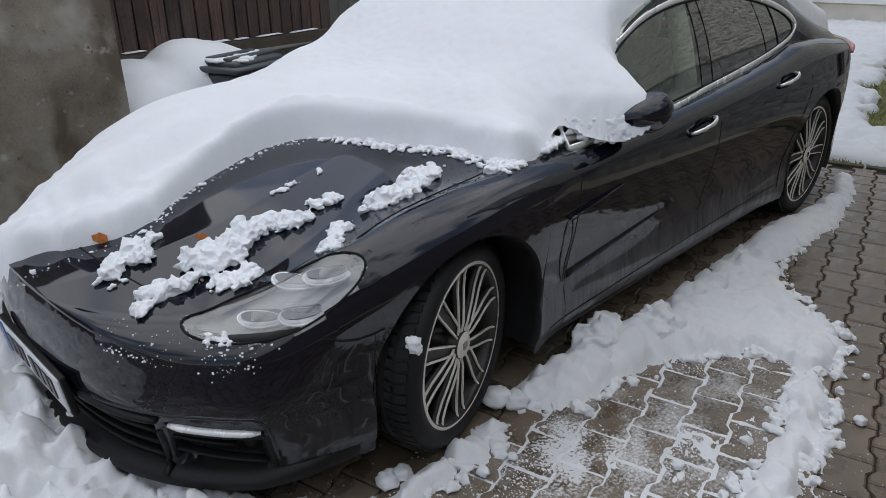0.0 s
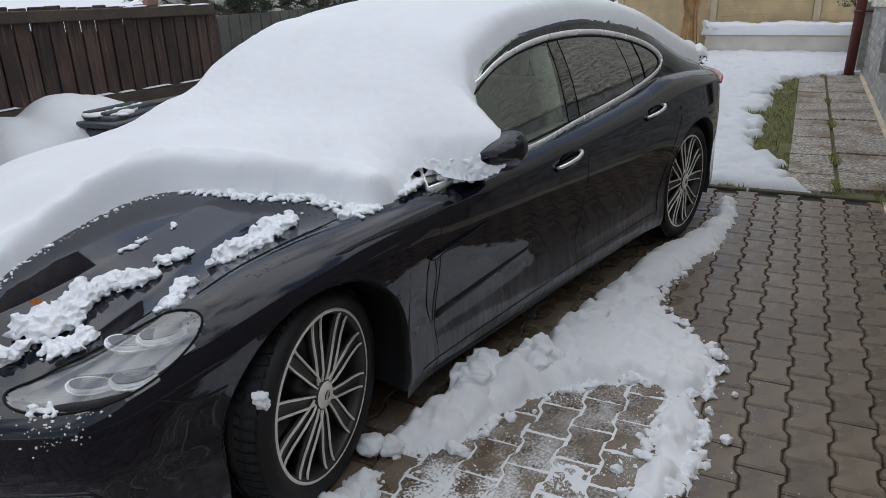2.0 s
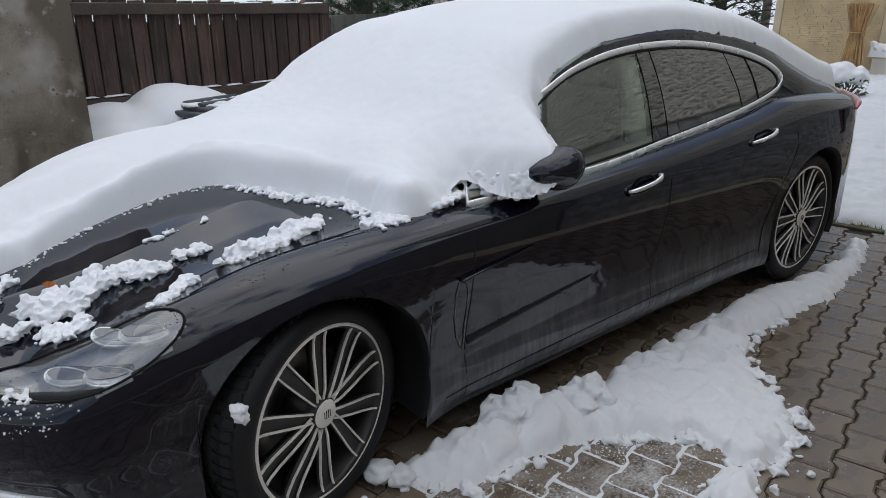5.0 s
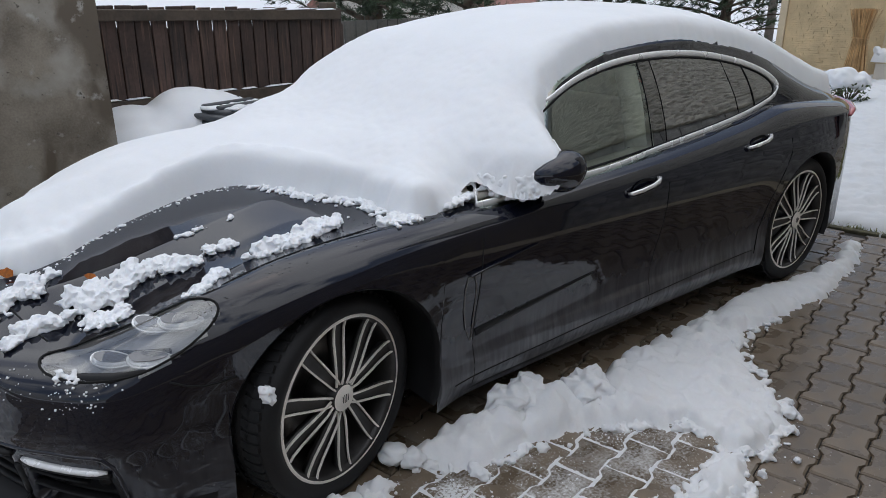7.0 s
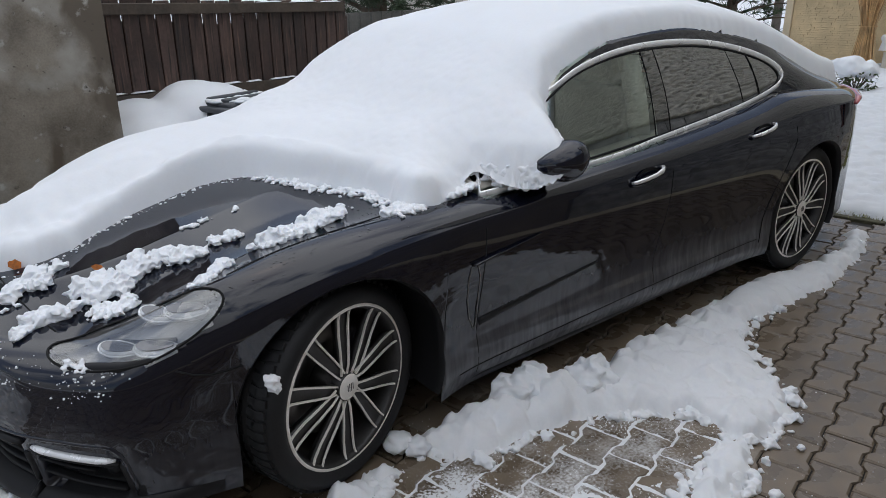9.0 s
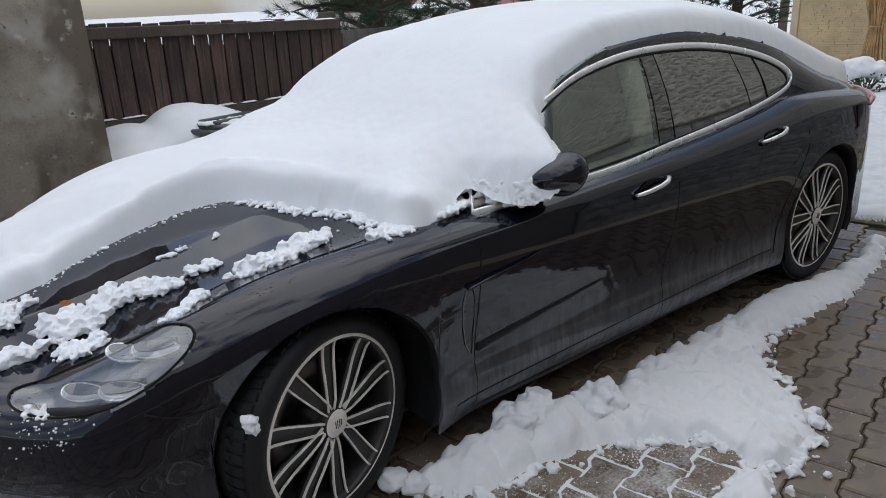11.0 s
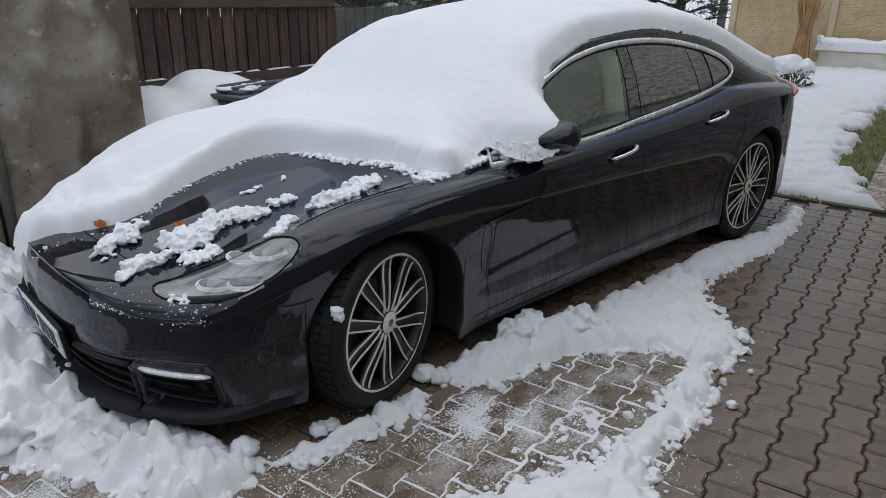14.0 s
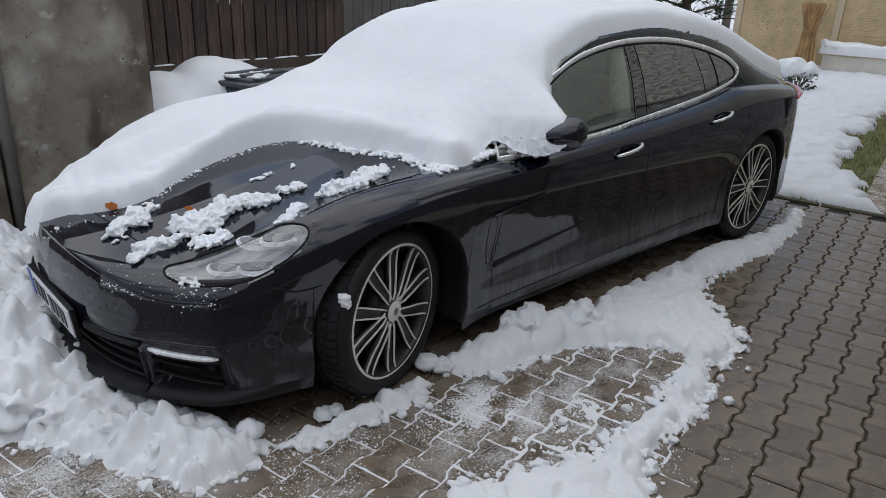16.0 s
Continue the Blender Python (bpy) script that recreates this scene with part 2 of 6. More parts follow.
def glass(name, color, rough=0.0, ior=1.52, sheen=(1.0, 1.0, 1.0)):
    """A thin pane: part see-through and tinted, with a real gloss on top."""
    mat = bpy.data.materials.new(name)
    mat.use_nodes = True
    nt = mat.node_tree
    out = nt.nodes["Material Output"]
    gloss = nt.nodes.new("ShaderNodeBsdfGlossy")
    gloss.inputs["Roughness"].default_value, gloss.inputs["Color"].default_value = rough, (*sheen, 1)
    see = nt.nodes.new("ShaderNodeBsdfTransparent")
    see.inputs["Color"].default_value = (*color, 1)
    rim = nt.nodes.new("ShaderNodeFresnel")
    rim.inputs["IOR"].default_value = ior
    mix = nt.nodes.new("ShaderNodeMixShader")
    nt.links.new(rim.outputs[0], mix.inputs["Fac"])
    nt.links.new(see.outputs[0], mix.inputs[1]), nt.links.new(gloss.outputs[0], mix.inputs[2])
    nt.links.new(mix.outputs[0], out.inputs["Surface"])
    return mat


def snow_material(name, color, dirt=0.0, fine=0.012):
    mat = material(name, color, rough=0.85, vary=0.03, size=0.35, fine=fine, bump=0.3 + dirt, spec=0.25, rvary=0.05)
    bsdf = mat.node_tree.nodes["Principled BSDF"]
    bsdf.inputs["Subsurface Weight"].default_value = 0.15
    bsdf.inputs["Subsurface Radius"].default_value = (0.02, 0.025, 0.03)
    bsdf.inputs["Subsurface Scale"].default_value = 0.5
    return mat


PAINT = film_and_gleam(material("black_paint", (0.003, 0.0038, 0.010), rough=0.3, vary=0.3, size=0.5, fine=0.01, bump=0.0, coat=1.0, spec=0.0, rvary=0.06), (0.165, 0.17, 0.185), 0.5, 0.54, 0.17, 0.55)
SNOW = snow_material("snow", (0.80, 0.815, 0.84))
SNOW_OLD = snow_material("old_snow", (0.66, 0.68, 0.71), 0.4)
SNOW_TRODDEN = snow_material("trodden_snow", (0.80, 0.81, 0.83), 0.5)
SNOW_CRUMB = snow_material("crumbly_snow", (0.80, 0.815, 0.84), 0.7, 0.005)
RUBBER = material("tyre_rubber", (0.012, 0.012, 0.013), rough=0.6, vary=0.4, size=0.2, fine=0.006, bump=0.15, spec=0.3)
PLASTIC = material("black_plastic", (0.011, 0.011, 0.012), rough=0.45, vary=0.3, size=0.2, fine=0.004, bump=0.1, spec=0.25)
GAP = material("panel_gap", (0.003, 0.003, 0.003), rough=0.9, vary=0.2, bump=0.0)
CHROME = material("satin_chrome", (0.90, 0.90, 0.90), rough=0.25, metal=0.7, vary=0.06, size=0.15, fine=0.004, bump=0.02, rvary=0.06)
TRIM = material("satin_trim", (0.93, 0.93, 0.93), rough=0.26, metal=0.5, vary=0.04, size=0.15, fine=0.004, bump=0.02, rvary=0.06)
ALLOY = material("machined_alloy", (0.86, 0.82, 0.76), rough=0.38, metal=0.1, vary=0.15, size=0.1, fine=0.004, bump=0.03)
ALLOY_DARK = material("grey_alloy", (0.05, 0.048, 0.047), rough=0.4, metal=0.5, vary=0.3, size=0.1, fine=0.005, bump=0.05)
STEEL = material("brake_steel", (0.22, 0.21, 0.20), rough=0.4, metal=1.0, vary=0.2, size=0.08, fine=0.003, bump=0.05)
LAMP_SILVER = material("lamp_silver", (0.86, 0.87, 0.88), rough=0.25, metal=0.2, vary=0.1, size=0.05, fine=0.003, bump=0.0)
LAMP_GREY = material("lamp_bucket", (0.46, 0.47, 0.49), rough=0.3, vary=0.2, size=0.1, fine=0.004, bump=0.05)
LENS = glass("lamp_lens", (0.95, 0.96, 0.97), ior=2.3)
LENS_DARK = material("lamp_glass", (0.13, 0.135, 0.15), rough=0.08, vary=0.2, size=0.02, fine=0.004, bump=0.0, coat=1.0)
TINTED = glass("tinted_window", (0.86, 0.97, 0.89), ior=2.6, sheen=(0.93, 1.0, 0.95))
PRIVACY = glass("privacy_window", (0.10, 0.10, 0.095), ior=2.9)
PILLAR = glass("pillar_gloss", (0.01, 0.01, 0.01), ior=2.4)
RED_LENS = material("red_lens", (0.50, 0.13, 0.14), rough=0.1, vary=0.1, bump=0.0, coat=1.0)
LEATHER = material("leather", (0.55, 0.52, 0.46), rough=0.5, vary=0.2, size=0.2, fine=0.004, bump=0.2)
DASH = material("dashboard", (0.02, 0.02, 0.02), rough=0.6, vary=0.2)
PLATE = material("plate_white", (0.75, 0.76, 0.78), rough=0.35, vary=0.05, size=0.2, fine=0.01, bump=0.05)
PLATE_INK = material("plate_ink", (0.015, 0.015, 0.018), rough=0.4, vary=0.1, bump=0.0)
PLATE_BLUE = material("plate_blue", (0.03, 0.07, 0.36), rough=0.35, vary=0.1, bump=0.0)
PAVER = add_dirt(material("concrete_paver", (0.156, 0.120, 0.084), rough=0.34, vary=0.32, size=0.12, fine=0.004, bump=0.4, island=0.16, rvary=0.22), (0.25, 0.235, 0.21), 0.22, 0.30, 0.58, 0.80)
PAVERS_FAR = add_dirt(material("concrete_pavers_far", (0.156, 0.120, 0.084), rough=0.34, vary=0.32, size=0.12, fine=0.004, bump=0.4, island=-0.16, rvary=0.22), (0.25, 0.235, 0.21), 0.22, 0.30, 0.58, 0.80)


def slush(mat):
    """Thin grey slush and grains of snow smeared over the stones where the snow was trodden, in a patch with ragged edges."""
    nt = mat.node_tree
    where = nt.nodes.new("ShaderNodeNewGeometry")

    def math_node(kind, a, b):
        node = nt.nodes.new("ShaderNodeMath")
        node.operation, node.use_clamp = kind, kind == "MULTIPLY"
        for k, v in enumerate((a, b)):
            if isinstance(v, (int, float)):
                node.inputs[k].default_value = v
            else:
                nt.links.new(v, node.inputs[k])
        return node.outputs[0]

    near = None
    for cx_, cy_, rx_, ry_, weight in ((0.17, -1.22, 0.25, 0.20, 3.0), (0.27, -1.38, 0.54, 0.40, 1.0), (-0.35, -1.35, 0.45, 0.4, 0.25), (-1.2, -0.75, 0.75, 0.4, 0.9), (0.95, -1.45, 0.35, 0.3, 0.7)):
        place = nt.nodes.new("ShaderNodeMapping")
        place.inputs["Location"].default_value = (-cx_ / rx_, -cy_ / ry_, 0)
        place.inputs["Scale"].default_value = (1 / rx_, 1 / ry_, 0)
        nt.links.new(where.outputs["Position"], place.inputs["Vector"])
        size = nt.nodes.new("ShaderNodeVectorMath")
        size.operation = "LENGTH"
        nt.links.new(place.outputs[0], size.inputs[0])
        fall = nt.nodes.new("ShaderNodeMapRange")
        fall.interpolation_type = "SMOOTHSTEP"
        for key, value in (("From Min", 1.15), ("From Max", 0.35), ("To Min", 0.0), ("To Max", weight)):
            fall.inputs[key].default_value = value
        nt.links.new(size.outputs["Value"], fall.inputs["Value"])
        near = fall.outputs[0] if near is None else math_node("MAXIMUM", near, fall.outputs[0])
    total = None
    for lump_size, detail, share in ((0.16, 6.0, 1.0), (0.011, 4.0, 0.75)):
        shape = nt.nodes.new("ShaderNodeTexNoise")
        shape.inputs["Scale"].default_value, shape.inputs["Detail"].default_value = 1 / lump_size, detail
        nt.links.new(where.outputs["Position"], shape.inputs["Vector"])
        one = math_node("MULTIPLY", shape.outputs["Fac"], share)
        total = one if total is None else math_node("ADD", total, one)
    spread = nt.nodes.new("ShaderNodeMapRange")
    for key, value in (("From Min", 0.80), ("From Max", 1.12), ("To Min", 0.0), ("To Max", 0.95)):
        spread.inputs[key].default_value = value
    nt.links.new(total, spread.inputs["Value"])
    film = nt.nodes.new("ShaderNodeBsdfPrincipled")
    film.inputs["Base Color"].default_value, film.inputs["Roughness"].default_value = (0.74, 0.745, 0.75, 1), 0.7
    mix = nt.nodes.new("ShaderNodeMixShader")
    out = nt.nodes["Material Output"]
    nt.links.new(math_node("MULTIPLY", near, spread.outputs[0]), mix.inputs["Fac"])
    nt.links.new(out.inputs["Surface"].links[0].from_socket, mix.inputs[1]), nt.links.new(film.outputs[0], mix.inputs[2])
    nt.links.new(mix.outputs[0], out.inputs["Surface"])


slush(PAVER)
slush(PAVERS_FAR)
JOINT = material("joint_soil", (0.018, 0.015, 0.012), rough=0.8, vary=0.4, size=0.1, fine=0.006, bump=0.4)
EDGING = material("mossy_concrete", (0.085, 0.08, 0.05), rough=0.9, vary=0.5, size=0.1, fine=0.012, bump=0.6)
SOIL = material("soil", (0.125, 0.125, 0.05), rough=0.9, vary=0.4, size=0.3, fine=0.02, bump=0.6)
SLAB = add_dirt(material("aggregate_slab", (0.27, 0.225, 0.18), rough=0.7, vary=0.9, size=0.026, fine=0.009, bump=0.9, tint=(0.66, 0.60, 0.52)), (0.15, 0.098, 0.052), 0.8, 0.4, 0.46, 0.72)
add_dirt(SLAB, (0.11, 0.085, 0.04), 0.9, 0.09, 0.60, 0.72)
KERB = material("pale_concrete", (0.60, 0.52, 0.38), rough=0.75, vary=0.2, size=0.3, fine=0.008, bump=0.3)
GRASS = material("grass", (0.23, 0.24, 0.075), rough=0.6, vary=0.5, size=0.12, fine=0.02, bump=0.0, island=-0.4)
FENCE = material("stained_board", (0.070, 0.043, 0.034), rough=0.6, vary=0.45, size=0.25, fine=0.02, bump=0.3, island=0.3)
add_dirt(FENCE, (0.19, 0.115, 0.080), 0.6, 0.016, 0.56, 0.78, 0.05)
add_dirt(FENCE, (0.022, 0.016, 0.014), 0.6, 0.022, 0.54, 0.68, 0.06)
WATER = material("water_drop", (0.006, 0.006, 0.007), rough=0.05, vary=0.1, bump=0.0, coat=1.0)
FENCE_RAIL = material("weathered_rail", (0.085, 0.064, 0.047), rough=0.7, vary=0.45, size=0.2, fine=0.02, bump=0.4)
RENDER_GREY = add_dirt(material("damp_cement_render", (0.225, 0.185, 0.138), rough=0.7, vary=0.35, size=0.22, fine=0.010, bump=0.5, tint=(0.33, 0.285, 0.225)), (0.40, 0.37, 0.32), 0.8, 0.34, 0.50, 0.66)
add_dirt(RENDER_GREY, (0.130, 0.102, 0.073), 0.5, 0.40, 0.53, 0.60, 0.6)
add_dirt(RENDER_GREY, (0.46, 0.435, 0.39), 0.9, 0.07, 0.63, 0.74)
add_dirt(RENDER_GREY, (0.095, 0.078, 0.058), 0.7, 0.035, 0.66, 0.74)
BASE_WALL = material("base_wall", (0.16, 0.155, 0.14), rough=0.85, vary=0.3, size=0.3, fine=0.02, bump=0.4)
BIN = material("bin_plastic", (0.055, 0.06, 0.068), rough=0.45, vary=0.2, size=0.2, fine=0.004, bump=0.1)
PANEL = material("panel_fence_concrete", (0.62, 0.475, 0.28), rough=0.85, vary=0.2, size=0.3, fine=0.02, bump=0.5)
POST = material("post_concrete", (0.58, 0.48, 0.33), rough=0.85, vary=0.15, size=0.3, fine=0.02, bump=0.3)
WHITE_WALL = material("pale_plaster", (0.72, 0.68, 0.60), rough=0.85, vary=0.12, size=0.4, fine=0.02, bump=0.2)
UNSEEN_BROWN = material("unseen_wall_brown", (0.27, 0.23, 0.185), rough=0.85, vary=0.25, size=0.3, fine=0.02, bump=0.4)
ROUGHCAST = material("roughcast", (0.84, 0.785, 0.665), rough=0.9, vary=0.25, size=0.05, fine=0.02, bump=1.0)
STONE = add_dirt(material("stone_cladding", (0.43, 0.415, 0.385), rough=0.7, vary=0.4, size=0.10, fine=0.012, bump=0.7, island=0.13), (0.50, 0.47, 0.42), 0.9, 0.07, 0.58, 0.72)
MORTAR = material("mortar", (0.36, 0.345, 0.315), rough=0.9, vary=0.2, size=0.1, fine=0.01, bump=0.4)
PIPE = material("oxblood_pipe", (0.115, 0.022, 0.02), rough=0.4, vary=0.2, size=0.2, fine=0.01, bump=0.05)
# near-black: the shade deep in the window shafts is put into this colour
DARK_VOID = material("shaft_shade", (0.05, 0.047, 0.043), rough=0.9, vary=0.25, size=0.2, fine=0.02, bump=0.3)
RUST_FRAME = material("red_brown_frame", (0.16, 0.045, 0.03), rough=0.6, vary=0.3)
STRAW = material("dry_reed", (0.50, 0.31, 0.14), rough=0.8, vary=0.3, size=0.2, fine=0.02, bump=0.0, island=-0.35)
BARK = material("bark", (0.085, 0.06, 0.042), rough=0.9, vary=0.4, size=0.1, fine=0.015, bump=0.8)
NEEDLES = material("pine_needles", (0.045, 0.07, 0.035), rough=0.6, vary=0.4, size=0.3, fine=0.05, bump=0.0, island=-0.35)
LEAF = material("evergreen_leaf", (0.06, 0.085, 0.03), rough=0.5, vary=0.4, size=0.1, fine=0.02, bump=0.0, island=-0.4)
DRY_LEAF = material("fallen_leaf", (0.50, 0.16, 0.02), rough=0.6, vary=0.35, size=0.02, fine=0.004, bump=0.3)
ROOF_TILE = material("roof_tile", (0.30, 0.15, 0.12), rough=0.8, vary=0.2, size=0.4, fine=0.05, bump=0.3)
HOUSE_WALL = material("house_plaster", (0.5, 0.47, 0.42), rough=0.9, vary=0.1)
WINDOW_DARK = material("dark_pane", (0.03, 0.035, 0.04), rough=0.1, vary=0.1, bump=0.0)
WOOD_POLE = material("pole_wood", (0.12, 0.10, 0.085), rough=0.9, vary=0.3)


# ---- the ground and the walls ----
ground_mesh = mesh_of("ground", [(-300, -300, -0.06), (300, -300, -0.06), (300, 300, -0.06), (-300, 300, -0.06)], [(0, 1, 2, 3)], SNOW_TRODDEN, smooth=False)
tagged(new("ground", ground_mesh), "snow-covered ground round the yard", "ground", kind="structure")


def flat_area(name, s0, s1, q0, q1, z, mat, label, category):
    pts = [at(s0, q0, z), at(s1, q0, z), at(s1, q1, z), at(s0, q1, z)]
    pts += [p - Vector((0, 0, 0.04)) for p in pts]
    faces = [(0, 3, 2, 1), (4, 5, 6, 7), (0, 1, 5, 4), (1, 2, 6, 5), (2, 3, 7, 6), (3, 0, 4, 7)]
    return tagged(new(name, mesh_of(name, pts, faces, mat, smooth=False)), label, category, kind="structure")


BED_END = 3.85
paving = flat_area("pavement", -7.0, BED_END, -3.0, 2.74, -0.014, JOINT, "wet brown concrete paving with interlocking stones", "pavement")
strip = thing("trim_strip", "pale concrete strip along the house wall", "kerb", kind="structure")
flat_area("garden_bed", 3.92, 14.5, -9.0, 2.95, -0.012, SOIL, "dark soil of the garden border", "soil")
yaw = pose(0, 0, 0, 0, 0, ALONG)
for k in range(11):
    end = 3.86 - 0.99 * k
    part("kerb_slab", boxes((0.978, 0.235, 0.05, Matrix.Translation(at(end - 0.49, 2.84, -0.021 + 0.003 * (k % 2))) @ yaw), bevel=0.008), KERB, strip, smooth=False)
for k in range(7):
    part("wall_foot", boxes((0.985, 0.055, 0.07, Matrix.Translation(at(4.4 + k, 2.922, 0.005)) @ yaw), bevel=0.012), KERB, strip, "pale mortar fillet at the foot of the house wall", smooth=False)
edging = thing("edging", "mossy concrete edging between drive and garden", "kerb", kind="structure")
for k in range(6):
    bm = boxes((0.06, 0.985, 0.10, Matrix.Translation(at(3.885, 2.35 - k * 1.0, -0.04)) @ pose(0, 0, 0, 0, 0, ALONG)), bevel=0.008)
    part("edge_stone", bm, EDGING, edging, smooth=False)

# ---- the house beside the drive ----
house = thing("wall_house", "house wall with grey stone plinth under pale roughcast", "wall", kind="structure")
Q_WALL, S_START, S_END = 2.95, 2.05, 10.7


def wall_block(name, s0, s1, z0, z1, depth, mat, parent, q=Q_WALL):
    m = Matrix.Translation(at((s0 + s1) / 2, q + depth / 2, (z0 + z1) / 2)) @ pose(0, 0, 0, 0, 0, ALONG)
    return part(name, boxes((s1 - s0, depth, z1 - z0, m)), mat, parent, smooth=False)


plinth_top = lambda s: 1.26 - 0.045 * (s - 4.25)  # noqa: E731
holes = [(5.35, 6.35, 0.42, 1.0), (7.4, 8.35, 0.34, 0.9)]
cuts = [S_START, 5.35, 6.35, 7.4, 8.35, S_END]
for a, b in zip(cuts, cuts[1:]):
    hole = next((h for h in holes if h[0] == a), None)
    if hole:
        wall_block("plinth", a, b, -0.05, hole[2], 0.3, MORTAR, house)
        wall_block("plinth", a, b, hole[3], 1.3, 0.3, MORTAR, house)
        wall_block("shaft", a, b, hole[2] - 0.05, hole[3] + 0.05, 0.05, DARK_VOID, house, Q_WALL + 0.3)
        wall_block("window_pane", a, b, hole[2], hole[3], 0.02, WINDOW_DARK, house, Q_WALL + 0.24)
        for s0, s1 in ((a, a + 0.06), (a + 0.42, a + 0.60), (b - 0.06, b)):
            wall_block("window_frame", s0, s1, hole[2], hole[3], 0.05, RUST_FRAME, house, Q_WALL + 0.19)
    else:
        wall_block("plinth", a, b, -0.05, 1.3, 0.3, MORTAR, house)
# roughcast upper wall: a bumpy skin in front of a solid core
wall_block("core", S_START, S_END, 1.3, 4.6, 0.3, MORTAR, house, Q_WALL + 0.02)
rise = np.r_[0.0, np.arange(0.004, 0.5, 0.0045), np.arange(0.5, 1.001, 0.02)]
ss, zz = np.meshgrid(np.arange(S_START, S_END + 0.01, 0.016), rise, indexing="ij")
base_z = plinth_top(ss)
rz = base_z + zz * (4.6 - base_z)
# thrown plaster: a lumpy face with torn, lying pits
pits = np.clip((fractal(ss * 0.7, rz * 1.7, 0.055, 3, 4.0) - 0.10) / 0.30, 0, 1)
rough_q = Q_WALL - 0.045 - 0.012 * fractal(ss, rz, 0.09, 3, 9.0) + 0.034 * pits
rough_q[:, 0] = Q_WALL + 0.02
pts = [at(a, b, c) for a, b, c in zip(ss.ravel(), rough_q.ravel(), rz.ravel())]
nr, nc = ss.shape
quads = [(i * nc + j, i * nc + j + 1, (i + 1) * nc + j + 1, (i + 1) * nc + j) for i in range(nr - 1) for j in range(nc - 1)]
part("roughcast", mesh_of("roughcast", pts, quads, ROUGHCAST), None, house, "pale bumpy roughcast")
wall_block("coping", S_START - 0.05, S_END + 0.05, 4.59, 4.68, 0.42, KERB, house, Q_WALL - 0.06)

# unseen wall and coping, added to tone the car's light and reflections
wall_block("annex_wall", -6.0, S_START - 0.02, -0.05, 2.0, 0.3, UNSEEN_BROWN, house, Q_WALL + 0.02)
wall_block("annex_coping", -6.0, S_START - 0.06, 2.0, 2.06, 0.42, KERB, house, Q_WALL - 0.06)

# downpipe at the house corner
pipe = thing("downpipe", "dark red metal downpipe at the house corner", "downpipe")
part("pipe", tube([at(10.62, 2.76, 0.0), at(10.66, 2.78, 1.0), at(10.72, 2.80, 4.0)], 0.07, 18), PIPE, pipe)
for z in (0.9, 2.2):
    part("clip", lathe([(0.075, z), (0.078, z), (0.078, z + 0.04), (0.075, z + 0.04)], 16, "z"), PIPE, pipe).location = at(10.65, 2.77, 0)
    part("bracket", boxes((0.02, 0.2, 0.02, Matrix.Translation(at(10.65, 2.88, z + 0.02)) @ pose(0, 0, 0, 0, 0, ALONG))), PIPE, pipe)
pier = thing("wall_pier", "narrow stone pier beyond the downpipe", "wall", kind="structure")
part("pier", boxes((2.7, 0.3, 1.1, Matrix.Translation(at(12.15, 3.0, 0.5)) @ pose(0, 0, 0, 0, 0, ALONG)), bevel=0.02), STONE, pier, smooth=False)

# ---- low wall and panel fence at the garden's end ----
low_wall = thing("low_wall", "low pale plastered garden wall", "wall", kind="structure")
part("wall", boxes((0.2, 2.6, 0.52, Matrix.Translation(at(13.65, 1.66, 0.09)) @ yaw), bevel=0.01), WHITE_WALL, low_wall, smooth=False)
part("coping", boxes((0.26, 2.64, 0.035, Matrix.Translation(at(13.65, 1.66, 0.352)) @ yaw), bevel=0.008), POST, low_wall, smooth=False)
panel_fence = thing("panel_fence", "tan concrete panel fence with slate pattern and posts", "fence", kind="structure")
rng = random.Random(5)
for k in range(5):
    q = -1.48 + 1.87 * k
    part("fence_post", boxes((0.13, 0.13, 2.3, Matrix.Translation(at(14.32, q, 1.0)) @ yaw), bevel=0.015), POST, panel_fence, smooth=False)
    if k == 4:
        break
    bm = bmesh.new()
    box(bm, 0.05, 1.75, 2.05, Matrix.Translation(at(14.36, q + 0.935, 0.95)) @ yaw)
    z = -0.05
    while z < 1.95:
        h = rng.uniform(0.025, 0.055)
        run_q = q + 0.07
        while run_q < q + 1.78:
            ln = min(rng.uniform(0.12, 0.5), q + 1.80 - run_q)
            box(bm, rng.uniform(0.026, 0.040), ln - 0.006, h - 0.003, Matrix.Translation(at(14.325, run_q + ln / 2, z + h / 2)) @ yaw)
            run_q += ln
        z += h
    part("fence_panel", bm, PANEL, panel_fence, smooth=False)

# ---- garden path of two rows of slabs ----
path = thing("garden_path", "garden path of pebble-faced concrete slabs", "path", kind="structure")
marks = [3.95, 4.46, 5.14, 5.9, 6.8, 7.88, 8.81, 9.7, 10.6, 11.5]
for a, b in zip(marks, marks[1:]):
    for q0, q1 in ((2.11, 2.44), (2.47, 2.92)):
        off = 0.0 if q0 < 2.3 else 0.12
        m = Matrix.Translation(at((a + b) / 2 + off, (q0 + q1) / 2, -0.005 + rng.uniform(-0.004, 0.006))) @ pose(0, 0, 0, rng.uniform(-0.4, 0.4), rng.uniform(-0.3, 0.3), ALONG)
        part("slab", boxes((b - a - 0.03, q1 - q0, 0.05, m), bevel=0.006), SLAB, path, smooth=False)

# grass and moss strip beside the path
verts, faces = [], []
rng = random.Random(9)


